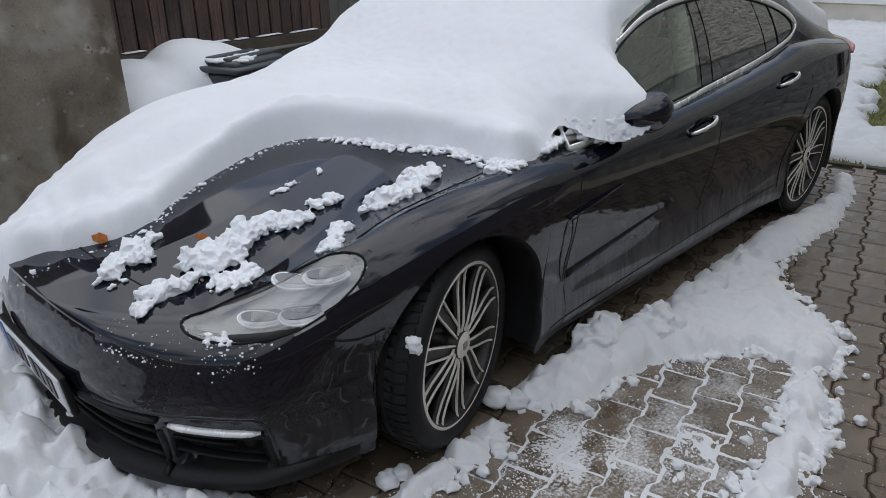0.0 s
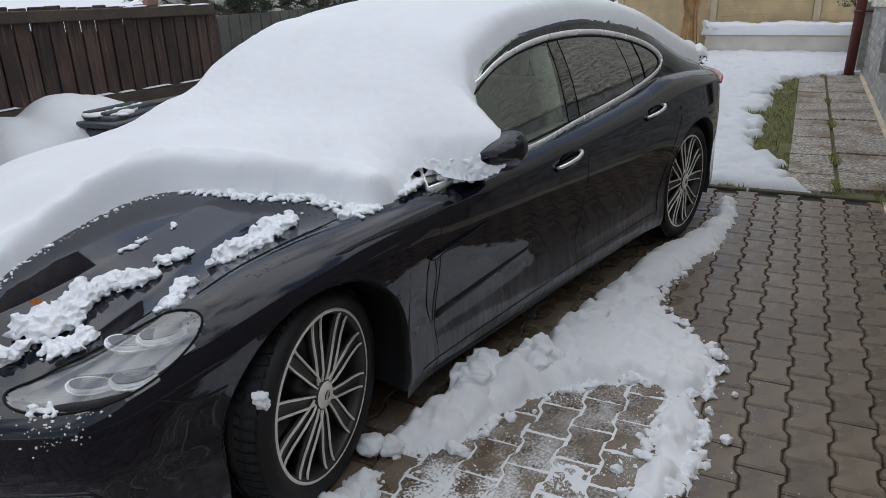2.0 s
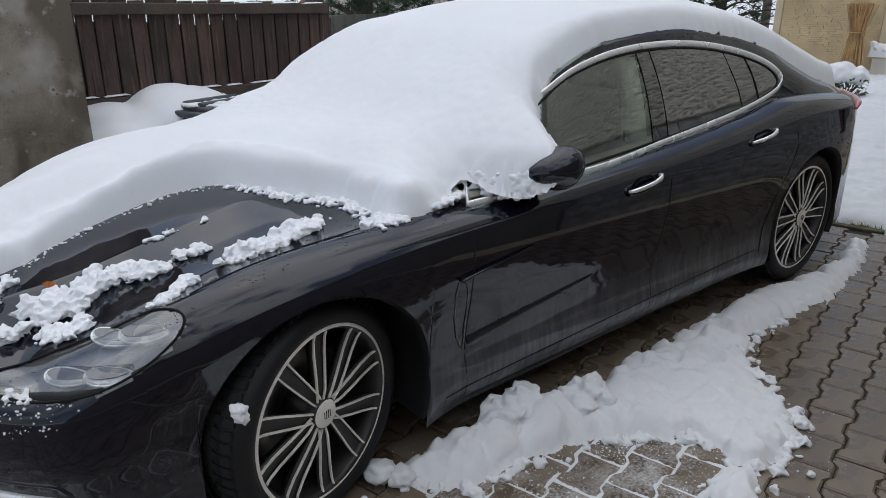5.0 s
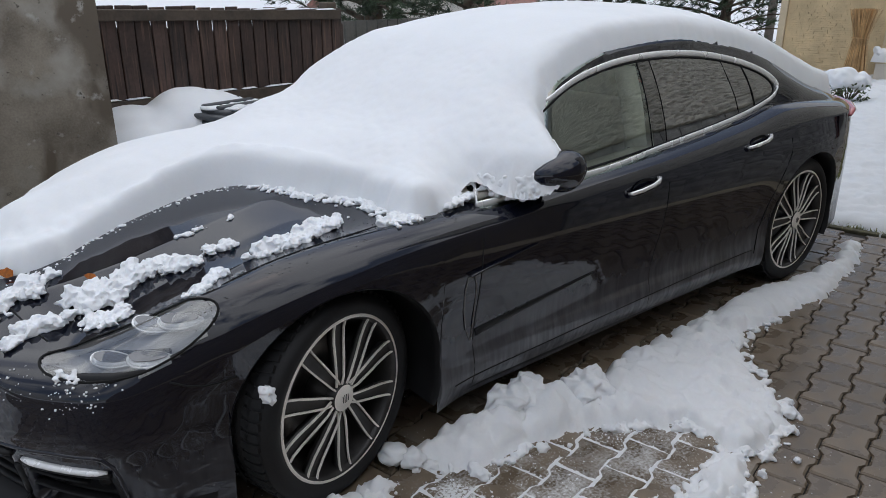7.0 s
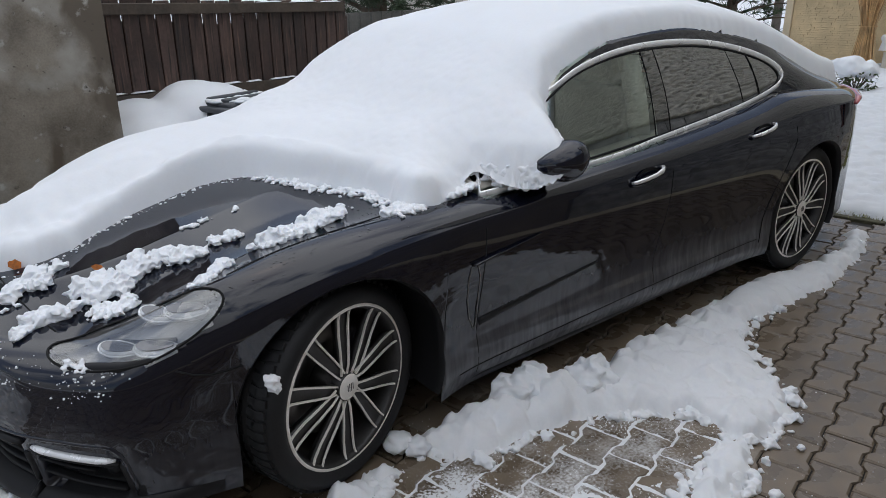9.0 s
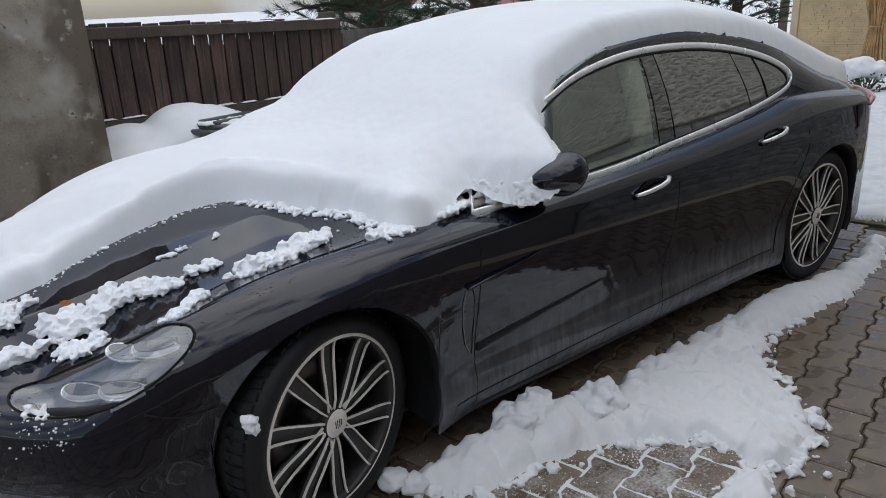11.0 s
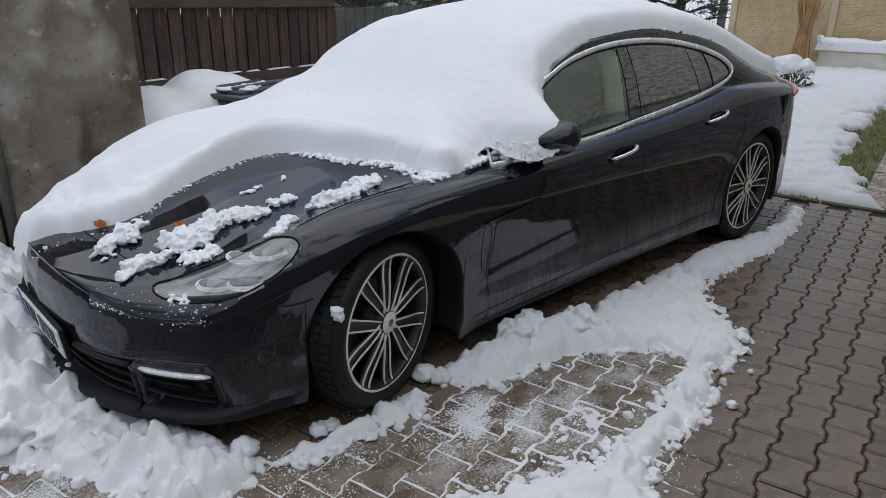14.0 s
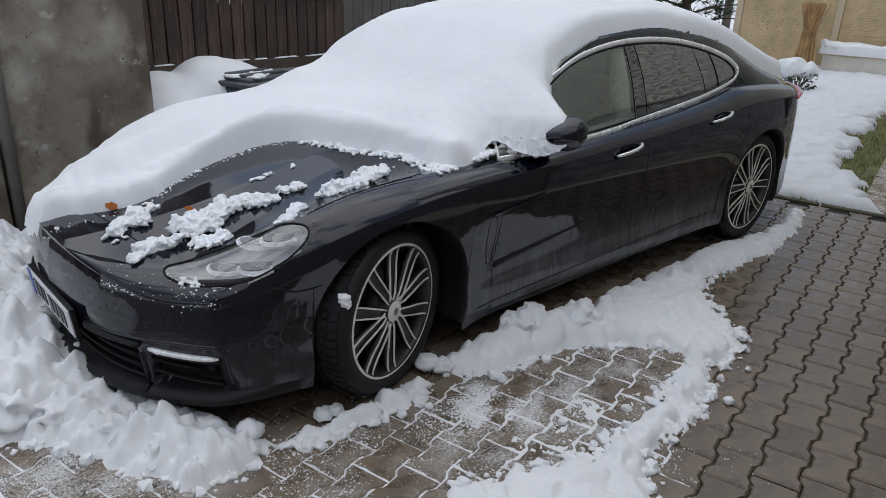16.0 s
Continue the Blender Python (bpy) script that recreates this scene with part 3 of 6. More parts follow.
def blade_of(p, h, lean, wd):
    a = rng.uniform(0, 2 * math.pi)
    side = Vector((math.cos(a), math.sin(a), 0)) * wd
    bend = Vector((math.cos(a + 1.57 + rng.uniform(-0.6, 0.6)), math.sin(a + 1.57), 0)) * lean
    k = len(verts)
    verts.extend([p - side, p + side, p + bend * 0.4 + Vector((0, 0, h * 0.6)) + side * 0.6, p + bend * 0.4 + Vector((0, 0, h * 0.6)) - side * 0.6, p + bend + Vector((0, 0, h))])
    faces.extend([(k, k + 1, k + 2, k + 3), (k + 3, k + 2, k + 4)])


for _ in range(15000):
    s = 3.93 + 7.2 * rng.random() ** 1.5
    p = at(s, rng.uniform(1.25, 2.14), -0.012)
    if noise.noise((p.x * 3, p.y * 3, 2.0)) > -0.35:
        blade_of(p, rng.uniform(0.015, 0.05), rng.uniform(0.01, 0.035), rng.uniform(0.002, 0.004))
for s0, q0, r, n in ((8.1, 2.45, 0.10, 260), (6.6, 2.46, 0.13, 320), (5.0, 2.46, 0.14, 320), (4.1, 2.44, 0.12, 260), (10.4, 2.42, 0.1, 160), (4.0, 2.75, 0.2, 160), (11.1, 2.8, 0.2, 260)):
    for _ in range(n):
        a, d = rng.uniform(0, 6.28), r * math.sqrt(rng.random())
        blade_of(at(s0 + 1.6 * d * math.cos(a), q0 + 0.35 * d * math.sin(a), 0.0), rng.uniform(0.02, 0.06), 0.03, 0.003)
for _ in range(700):
    blade_of(at(3.885 + rng.uniform(-0.03, 0.05), rng.uniform(-1.0, 2.8), 0.0), rng.uniform(0.006, 0.02), 0.012, 0.002)
tagged(new("grass", mesh_of("grass", verts, faces, GRASS, smooth=False)), "short wet grass and moss beside the slabs", "grass", kind="stuff")

# ---- plank fence behind the car ----
Q_FENCE = -2.10
fence = thing("plank_fence", "dark brown stained plank fence dusted with snow", "fence")
rng = random.Random(3)
s = 0.42
while s < 2.70:
    wdt = rng.uniform(0.098, 0.108)
    top_z = 1.475 - 0.022 * (s - 0.5) + rng.uniform(-0.008, 0.008)
    m = Matrix.Translation(at(s + wdt / 2, Q_FENCE - 0.012, (top_z + 0.86) / 2 - 0.03)) @ pose(0, 0, 0, rng.uniform(-0.5, 0.5), rng.uniform(-0.6, 0.6), ALONG + rng.uniform(-2, 2))
    part("board", boxes((wdt, 0.022, top_z - 0.80, m), bevel=0.004, seg=1), FENCE, fence, smooth=False)
    m = Matrix.Translation(at(s + wdt + 0.006, Q_FENCE - 0.036, 1.07)) @ yaw
    part("back_board", boxes((0.07, 0.018, rng.uniform(0.44, 0.56), m), bevel=0.003, seg=1), FENCE, fence, smooth=False)
    s += wdt + rng.uniform(0.006, 0.014)
for z, hh in ((1.40, 0.07), (0.845, 0.075)):
    m = Matrix.Translation(at(1.56, Q_FENCE + 0.02, z)) @ pose(0, 0, 0, 0, 1.25, ALONG)
    part("rail", boxes((2.35, 0.045, hh, m), bevel=0.006), FENCE_RAIL, fence, smooth=False)
for s in (0.45, 2.72):
    part("fence_post", boxes((0.1, 0.1, 1.5, Matrix.Translation(at(s, Q_FENCE - 0.08, 0.72)) @ yaw), bevel=0.01), FENCE_RAIL, fence, smooth=False)
base_wall = thing("wall_base", "low concrete base under the plank fence", "wall", kind="structure")
part("wall", boxes((9.0, 0.2, 0.80, Matrix.Translation(at(4.6, Q_FENCE - 0.12, 0.36)) @ yaw), bevel=0.01), BASE_WALL, base_wall, smooth=False)
# a darker, further run of fencing behind the pine
far_fence = thing("mesh_fence", "dark green weathered garden fence behind the pine", "fence")
for k in range(30):
    m = Matrix.Translation(at(2.85 + 0.14 * k, Q_FENCE - 0.25, 1.0)) @ yaw
    part("board", boxes((0.125, 0.02, 0.62, m), bevel=0.003, seg=1), BASE_WALL, far_fence, smooth=False)

# ---- plastered pier ----
pier_wall = thing("wall_rendered", "damp stained cement-rendered wall end", "wall", kind="structure")
ys = np.arange(-0.72, 0.1231, 0.02)
zs = np.arange(-0.05, 1.96, 0.03)
gx, gz = np.meshgrid(ys, zs, indexing="ij")
gy = 1.70 + 0.012 * fractal(gx, gz, 0.5, 4, 7.0) + 0.004 * fractal(gx, gz, 0.06, 3, 8.0)
pts = [(a, b, c) for a, b, c in zip(gx.ravel(), gy.ravel(), gz.ravel())]
nr, nc = gx.shape
quads = [(i * nc + j, (i + 1) * nc + j, (i + 1) * nc + j + 1, i * nc + j + 1) for i in range(nr - 1) for j in range(nc - 1)]
part("face", mesh_of("face", pts, quads, RENDER_GREY), None, pier_wall)
part("core", boxes((0.83, 0.40, 2.02, pose(-0.298, 1.925, 0.96)), bevel=0.012), RENDER_GREY, pier_wall, smooth=False)
part("return_wall", boxes((3.4, 0.30, 1.84, pose(-2.43, 2.02, 0.87)), bevel=0.012), RENDER_GREY, pier_wall, smooth=False)
part("render_edge", tube([(-0.715, 1.70, -0.03), (-0.71, 1.695, 1.0), (-0.705, 1.69, 1.92)], 0.03, 8), BASE_WALL, pier_wall)

# ---- wheeled bin with a lid ----
wheelie = thing("wheeled_bin", "dark grey wheeled bin with a snow-dusted lid", "bin", m=Matrix.Translation(at(1.30, -1.66, -0.035)) @ pose(0, 0, 0, 0, 0, ALONG + 4))
bm = bmesh.new()
box(bm, 0.46, 0.50, 0.80, pose(0, 0, 0.42), 0.03)
for v in bm.verts:
    if v.co.z < 0.3:
        v.co.x *= 0.8
        v.co.y *= 0.8
part("body", bm, BIN, wheelie)
part("collar", boxes((0.52, 0.56, 0.07, pose(0, 0, 0.80)), bevel=0.02), BIN, wheelie)
lid = bmesh.new()
box(lid, 0.55, 0.58, 0.035, pose(0, 0, 0.855, 0, 0, 0), 0.015)
box(lid, 0.44, 0.46, 0.05, pose(0, 0, 0.875), 0.02)
for k in range(3):
    box(lid, 0.40, 0.05, 0.03, pose(0, -0.14 + 0.14 * k, 0.905), 0.01)
part("lid", lid, BIN, wheelie)
part("handle", tube([(-0.2, 0.30, 0.86), (-0.2, 0.335, 0.87), (0.2, 0.335, 0.87), (0.2, 0.30, 0.86)], 0.014, 8), BIN, wheelie)
for x in (-0.2, 0.2):
    part("wheel", cylinder(bmesh.new(), 0.09, 0.09, 0.05, pose(x, 0.22, 0.09, 0, 90, 0)), RUBBER, wheelie)


# ---- the car: front axle at x = 0, nose towards -x, middle line at y = 0 ----
AXLE_R, HUB_Z, ARCH_F, ARCH_R = 2.95, 0.352, 0.378, 0.392
plan_xw = [(-0.985, 0), (-0.975, 0.2), (-0.945, 0.4), (-0.885, 0.56), (-0.785, 0.71), (-0.65, 0.83), (-0.47, 0.91), (-0.25, 0.948), (0.0, 0.96),
           (0.3, 0.953), (0.6, 0.94), (1.2, 0.938), (1.8, 0.942), (2.4, 0.952), (2.95, 0.963), (3.3, 0.94), (3.55, 0.885), (3.76, 0.78), (3.91, 0.6), (3.99, 0.35), (4.01, 0)]
run = np.r_[0, np.cumsum([math.dist(a, b) for a, b in zip(plan_xw, plan_xw[1:])])]
plan_x, plan_w = cubic(run, [p[0] for p in plan_xw]), cubic(run, [p[1] for p in plan_xw])
fine_u = np.linspace(0, run[-1], 6000)
fine_x, fine_w = plan_x(fine_u), plan_w(fine_u)
u_at_x = lambda x: float(np.interp(x, fine_x, fine_u))  # noqa: E731

top_of_band = cubic([-0.99, -0.93, -0.8, -0.65, -0.5, -0.4, -0.2, 0.0, 0.3, 0.6, 1.5, 2.4, 2.95, 3.4, 3.8, 4.01],
                    [0.60, 0.575, 0.535, 0.535, 0.575, 0.615, 0.69, 0.735, 0.765, 0.775, 0.815, 0.855, 0.89, 0.88, 0.87, 0.87])
low_edge = cubic([-0.99, -0.5, 0.4, 0.8, 1.4, 2.5, 3.4, 4.01], [0.150, 0.148, 0.14, 0.14, 0.155, 0.185, 0.22, 0.25])
inset_side = cubic([0.10, 0.16, 0.20, 0.25, 0.29, 0.36, 0.46, 0.58, 0.70, 0.78, 0.90], [0.10, 0.072, 0.05, 0.036, 0.038, 0.05, 0.04, 0.017, 0.004, 0.006, 0.03])
inset_nose = cubic([0.12, 0.15, 0.172, 0.192, 0.24, 0.34, 0.42, 0.50, 0.56, 0.62], [0.03, 0.0, 0.0, 0.035, 0.03, 0.012, 0.0, 0.006, 0.018, 0.04])
sx_ = [-0.97, -0.9, -0.8, -0.70, -0.6, -0.5, -0.4, -0.3, -0.1, 0.15, 0.4, 0.62, 0.9, 1.2, 1.6, 2.0, 2.4, 2.75, 3.0, 3.3, 3.6, 3.85, 4.01]
z_mid = cubic(sx_, [0.605, 0.63, 0.655, 0.678, 0.70, 0.72, 0.74, 0.762, 0.795, 0.83, 0.865, 0.905, 1.08, 1.26, 1.385, 1.42, 1.405, 1.35, 1.28, 1.18, 1.08, 1.0, 0.94])
w_belt = cubic(sx_, [0.08, 0.30, 0.46, 0.58, 0.665, 0.73, 0.775, 0.80, 0.805, 0.815, 0.825, 0.828, 0.835, 0.825, 0.81, 0.80, 0.785, 0.775, 0.80, 0.80, 0.72, 0.55, 0.05])
z_belt = cubic(sx_, [0.603, 0.61, 0.612, 0.618, 0.66, 0.71, 0.755, 0.785, 0.825, 0.845, 0.85, 0.85, 0.862, 0.878, 0.90, 0.93, 0.97, 1.01, 1.0, 0.975, 0.95, 0.93, 0.92])
w_rail = cubic(sx_, [0.04, 0.13, 0.19, 0.235, 0.262, 0.279, 0.283, 0.278, 0.24, 0.20, 0.36, 0.60, 0.735, 0.675, 0.642, 0.635, 0.645, 0.68, 0.69, 0.66, 0.57, 0.42, 0.03])
z_rail = cubic(sx_, [0.604, 0.627, 0.652, 0.675, 0.697, 0.717, 0.737, 0.759, 0.792, 0.828, 0.858, 0.88, 1.02, 1.22, 1.325, 1.345, 1.305, 1.225, 1.14, 1.055, 1.0, 0.965, 0.93])


def grow(d, w):
    return np.clip(d / w, 0, 1)


def recess(x, w, z):
    """How deep the air openings of the front bumper lie behind its skin."""
    mid = grow(0.565 - w, 0.02) * grow(z - 0.185, 0.012) * grow(0.345 - z, 0.012)
    outer = 0.802 + 0.09 * (0.335 - z)
    side = grow(w - 0.595, 0.025) * grow(outer - w, 0.022) * grow(z - 0.188, 0.012) * grow(0.352 - 0.12 * (w - 0.6) - z, 0.010)
    return 0.055 * mid + 0.06 * side


def band_point(u, z):
    """The lower body's skin at a run along the plan and a height: x, half width, z."""
    e = 0.004
    x, w = plan_x(u), plan_w(u)
    tx, tw = plan_x(u + e) - plan_x(u - e), plan_w(u + e) - plan_w(u - e)
    k = np.hypot(tx, tw) + 1e-9
    nose = grow(-0.35 - x, 0.35)
    tail = grow(x - 3.2, 0.4)
    flare = np.exp(-(((x - 0.0) / 0.42) ** 4)) + np.exp(-(((x - AXLE_R) / 0.45) ** 4))
    side = inset_side(z) * (1 - 0.75 * flare * (z < 0.75)) * (1 - tail) + tail * (0.02 + 0.05 * np.clip(z - 0.6, 0, 1))
    ins = nose * inset_nose(z) + (1 - nose) * side + (recess(x, w, z) if np.all(x < -0.5) else 0)
    return x + ins * (tw / k), w - ins * (tx / k), z


def columns():
    xs = [*np.arange(-0.46, 0.6, 0.03), *np.arange(0.6, 1.4, 0.0105), *np.arange(1.4, 2.3, 0.03), *np.arange(2.3, 2.82, 0.0125), *np.arange(2.82, 3.42, 0.03)]
    for xc, r in ((0.0, ARCH_F), (AXLE_R, ARCH_R)):
        xs = [x for x in xs if abs(x - xc) > r + 0.012]
        xs += [xc + s * (r + 0.001) for s in (-1, 1)] + [xc - r * math.cos(math.radians(a)) for a in range(0, 181, 5)]
    for x in (0.55, 1.62, 2.62):
        xs = [v for v in xs if abs(v - x) > 0.012] + [x]
    us = [u_at_x(x) for x in sorted(xs)]
    return list(np.arange(0, u_at_x(-0.468), 0.0125)) + us + list(np.arange(u_at_x(3.43), run[-1], 0.03)) + [run[-1] - 1e-4]


def low_of(x):
    low = float(low_edge(x))
    for xc, r in ((0.0, ARCH_F), (AXLE_R, ARCH_R)):
        if abs(x - xc) <= r:
            low = max(low, HUB_Z + math.sqrt(max(r * r - (x - xc) ** 2, 0)))
    return low


def section(x, ws, zs):
    """Half widths and heights from the shoulder up over the belt and the roof rail to the middle."""
    wb, zb, wr, zr, zc = (float(f(x)) for f in (w_belt, z_belt, w_rail, z_rail, z_mid))
    wb, wr = min(wb, ws * 0.985), min(wr, ws * 0.9)
    t = np.linspace(0, math.pi / 2, 12)
    w1, z1 = wb + (ws - wb) * np.cos(t), zs + (zb - zs) * np.sin(t)
    v = np.linspace(0, 1, 27)[1:]
    bulge = 0.016 * np.sin(math.pi * v) * grow(x - 0.5, 0.3)
    hollow = 0.037 * np.sin(math.pi * v ** 0.8) * grow(0.45 - x, 0.3) * grow(x + 0.75, 0.25)
    w2, z2 = wb + (wr - wb) * v + bulge, zb + (zr - zb) * v + bulge * 0.4 - hollow
    v = np.linspace(1, 0, 21)[1:]
    w3, z3 = wr * v, zc - (zc - zr) * v ** (2.0 + 0.6 * float(grow(x - 0.8, 0.5)))
    return np.r_[w1, w2, w3], np.r_[z1, z2, z3]


ROWS = 30
cols = columns()
lower, upper = [], []
for u in cols:
    x = float(plan_x(u))
    zb, zs = low_of(x), float(top_of_band(x))
    zz = zb + (zs - zb) * np.linspace(0, 1, ROWS)
    px, pw, pz = band_point(np.full(ROWS, u), zz)
    lower.append(np.stack([px, np.maximum(pw, 0), pz], 1))
    w, z = section(float(px[-1]), max(float(pw[-1]), 1e-4), zs)
    upper.append(np.stack([np.full(len(w), px[-1]), w, z], 1))
lower, upper = np.array(lower), np.array(upper)
shoulder_x = lower[:, -1, 0]


def top(x, w):
    """The height of the car's upper skin at a place."""
    i = int(np.clip(np.searchsorted(shoulder_x, x), 1, len(cols) - 1))
    a, b = upper[i - 1], upper[i]
    t = np.clip((x - a[0, 0]) / (b[0, 0] - a[0, 0] + 1e-9), 0, 1)
    za = np.interp(abs(w), a[::-1, 1], a[::-1, 2])
    zb = np.interp(abs(w), b[::-1, 1], b[::-1, 2])
    return float(za + (zb - za) * t)


def flank(x, z):
    """The half width of the glasshouse at a height above the belt."""
    i = int(np.clip(np.searchsorted(shoulder_x, x), 1, len(cols) - 1))
    a, b = upper[i - 1], upper[i]
    t = np.clip((x - a[0, 0]) / (b[0, 0] - a[0, 0] + 1e-9), 0, 1)
    return float(np.interp(z, a[:, 2], a[:, 1]) * (1 - t) + np.interp(z, b[:, 2], b[:, 1]) * t)


def side_w(x, z):
    """The half width of the doors and fenders below the shoulder."""
    return float(band_point(np.array([u_at_x(x)]), np.array([z]))[1][0])


# window outline seen from the side: along the roof, round the rear tip, back along the belt
glass_xz = [(0.612, 0.846), (0.613, 0.847), (0.616, 0.849), (0.70, 0.90), (0.82, 0.985), (0.93, 1.06), (1.04, 1.128), (1.2, 1.208), (1.39, 1.256), (1.58, 1.283), (1.79, 1.293), (2.0, 1.29), (2.23, 1.27), (2.47, 1.228),
            (2.64, 1.178), (2.74, 1.128), (2.775, 1.085), (2.755, 1.05), (2.65, 1.018), (2.47, 0.985), (2.25, 0.957), (1.86, 0.922), (1.64, 0.903), (1.44, 0.889), (1.1, 0.872), (0.85, 0.862), (0.63, 0.848), (0.615, 0.846), (0.613, 0.846)]


def smooth_loop(pts, step=0.02, passes=2):
    """A closed outline, rounded and evenly stepped."""
    p = np.array(pts, float)
    for _ in range(passes):
        q = np.roll(p, -1, axis=0)
        p = np.stack([0.75 * p + 0.25 * q, 0.25 * p + 0.75 * q], 1).reshape(-1, p.shape[1])
    closed = np.vstack([p, p[:1]])
    s = np.r_[0, np.cumsum(np.linalg.norm(np.diff(closed, axis=0), axis=1))]
    t = np.arange(0, s[-1], step)
    return np.stack([np.interp(t, s, closed[:, k]) for k in range(p.shape[1])], 1)


window_loop = smooth_loop(glass_xz)
lamp_xw = [(-0.757, 0.575), (-0.766, 0.63), (-0.725, 0.71), (-0.63, 0.80), (-0.53, 0.855), (-0.43, 0.882), (-0.365, 0.885), (-0.345, 0.855), (-0.375, 0.80), (-0.443, 0.722), (-0.565, 0.648), (-0.665, 0.592), (-0.725, 0.565)]
lamp_loop = smooth_loop(lamp_xw, 0.012)

up_x, up_w, up_z = (upper[:, :, k] for k in range(3))
mid4 = lambda a: (a[:-1, :-1] + a[1:, :-1] + a[:-1, 1:] + a[1:, 1:]) / 4  # noqa: E731
cx, cw, cz = mid4(up_x), mid4(up_w), mid4(up_z)
seg_row = np.broadcast_to(np.arange(cx.shape[1]), cx.shape)
in_window = (inside_by(cx, cz, window_loop) > -0.007) & (seg_row >= 8) & (seg_row < 45) & (cx > 0.6)
in_lamp = (inside_by(cx, cw, lamp_loop) > 0) & (cx < -0.3)
lx, lw, lz = (mid4(lower[:, :, k]) for k in range(3))
low_in_lamp = (inside_by(lx, lw, lamp_loop) > 0) & (lx < -0.3) & (lz > 0.5)


def upper_kind(i, j):
    x, w, r = cx[i, j], cw[i, j], seg_row[i, j]
    if in_lamp[i, j]:
        return "headlamp_lens"
    if in_window[i, j]:
        return "front_window" if x < 1.66 else ("pillar_trim" if x < 1.77 else "rear_side_window")
    if x < 0.6 and w < 0.757 + 0.04 * grow(-0.2 - x, 0.3) - 0.28 * grow(-0.45 - x, 0.3) and x > -0.78 + 0.25 * w * w:
        return "bonnet"
    if x < -0.47:
        return "front_bumper"
    if x < 0.55:
        return "front_fender"
    if r < 11:
        return "front_door" if x < 1.62 else ("rear_door" if x < 2.62 else "rear_fender")
    if r >= 37 and 0.6 < x < 1.5:
        return "windscreen"
    if r >= 37 and 2.7 < x < 3.6:
        return "rear_window"
    return "roof" if x < 3.3 else "rear_fender"


def lower_kind(i, j):
    x, w, z = lx[i, j], lw[i, j], lz[i, j]
    if low_in_lamp[i, j]:
        return "headlamp_lens"
    if x < -0.5 and recess(x, w, z) > 0.012:
        return "air_intake"
    if x < -0.43:
        return "front_bumper" if j > 2 else "front_lip"
    if x < 0.55:
        return "front_fender"
    if x < 2.62 and z < 0.235 + 0.03 * (x - 0.5):
        return "side_skirt"
    if x < 2.62:
        return "front_door" if x < 1.62 else "rear_door"
    return "rear_fender" if x < 3.45 else "rear_bumper"


panels = {}
for grid, kind in ((lower, lower_kind), (upper, upper_kind)):
    ni, nj = grid.shape[:2]
    for i in range(ni - 1):
        for j in range(nj - 1):
            for sign in (-1, 1):
                name = kind(i, j)
                both = name in ("bonnet", "roof", "windscreen", "rear_window", "front_bumper", "rear_bumper", "front_lip")
                corner = [(i, j), (i + 1, j), (i + 1, j + 1), (i, j + 1)]
                quad = [(id(grid), a, b, sign if grid[a, b, 1] > 2e-3 else 0) for a, b in (corner if sign < 0 else corner[::-1])]
                panels.setdefault((name, 0 if both else sign), []).append((grid, quad))

car = thing("car", "black four-door sports saloon half buried under fresh snow", "car")
looks = {"front_window": TINTED, "rear_side_window": PRIVACY, "headlamp_lens": LENS, "windscreen": TINTED, "rear_window": PRIVACY, "pillar_trim": PILLAR,
         "air_intake": PLASTIC, "front_lip": PLASTIC, "side_skirt": PAINT}
labels = {"front_window": "lightly tinted side window", "rear_side_window": "dark privacy glass", "headlamp_lens": "clear headlamp cover", "air_intake": "black plastic air opening",
          "front_lip": "black plastic lip", "windscreen": "windscreen buried in snow", "side_skirt": "black sill filmed with road dirt"}
made_panels = {}
for (name, sign), quads in panels.items():
    index, verts, faces = {}, [], []
    for grid, quad in quads:
        face = []
        for key in quad:
            if key not in index:
                index[key] = len(verts)
                p = grid[key[1], key[2]]
                verts.append((p[0], p[1] * key[3], p[2]))
            if index[key] not in face:
                face.append(index[key])
        if len(face) > 2:
            faces.append(face)
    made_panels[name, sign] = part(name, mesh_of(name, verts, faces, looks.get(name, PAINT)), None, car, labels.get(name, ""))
for (name, sign), ob in made_panels.items():
    if "window" in name or name in ("windscreen", "headlamp_lens"):
        ob.visible_shadow = False

# arch lips, wheel wells and floor pan
for sign in (-1, 1):
    for xc, r in ((0.0, ARCH_F), (AXLE_R, ARCH_R)):
        ang = [math.radians(a) for a in range(-24, 205, 6)]
        verts, faces = [], []
        for a in ang:
            x, z = xc + r * math.cos(a), HUB_Z + r * math.sin(a)
            w = side_w(x, max(z, 0.2)) - 0.001
            for rr, ww in ((1.0, w + 0.003), (0.985, w - 0.004), (0.975, w - 0.03), (1.03, 0.56), (0.6, 0.54), (0.02, 0.54)):
                verts.append((xc + r * rr * math.cos(a), sign * ww, HUB_Z + r * rr * math.sin(a)))
        for i in range(len(ang) - 1):
            for k in range(5):
                faces.append((i * 6 + k, i * 6 + k + 1, i * 6 + 7 + k, i * 6 + 6 + k))
        part("wheel_well", mesh_of("wheel_well", verts, faces, PLASTIC), None, car, "black plastic wheel housing")
pan = boxes((3.3, 1.5, 0.06, pose(1.5, 0, 0.2)), (0.3, 1.2, 0.06, pose(-0.52, 0, 0.20)), (0.6, 1.3, 0.06, pose(3.5, 0, 0.27)), (2.1, 1.76, 0.05, pose(1.5, 0, 0.19)), bevel=0.01)
part("floor_pan", pan, PLASTIC, car, smooth=False)


def on_side(x, z, out=0.0):
    return (x, -(side_w(x, z) + out), z)


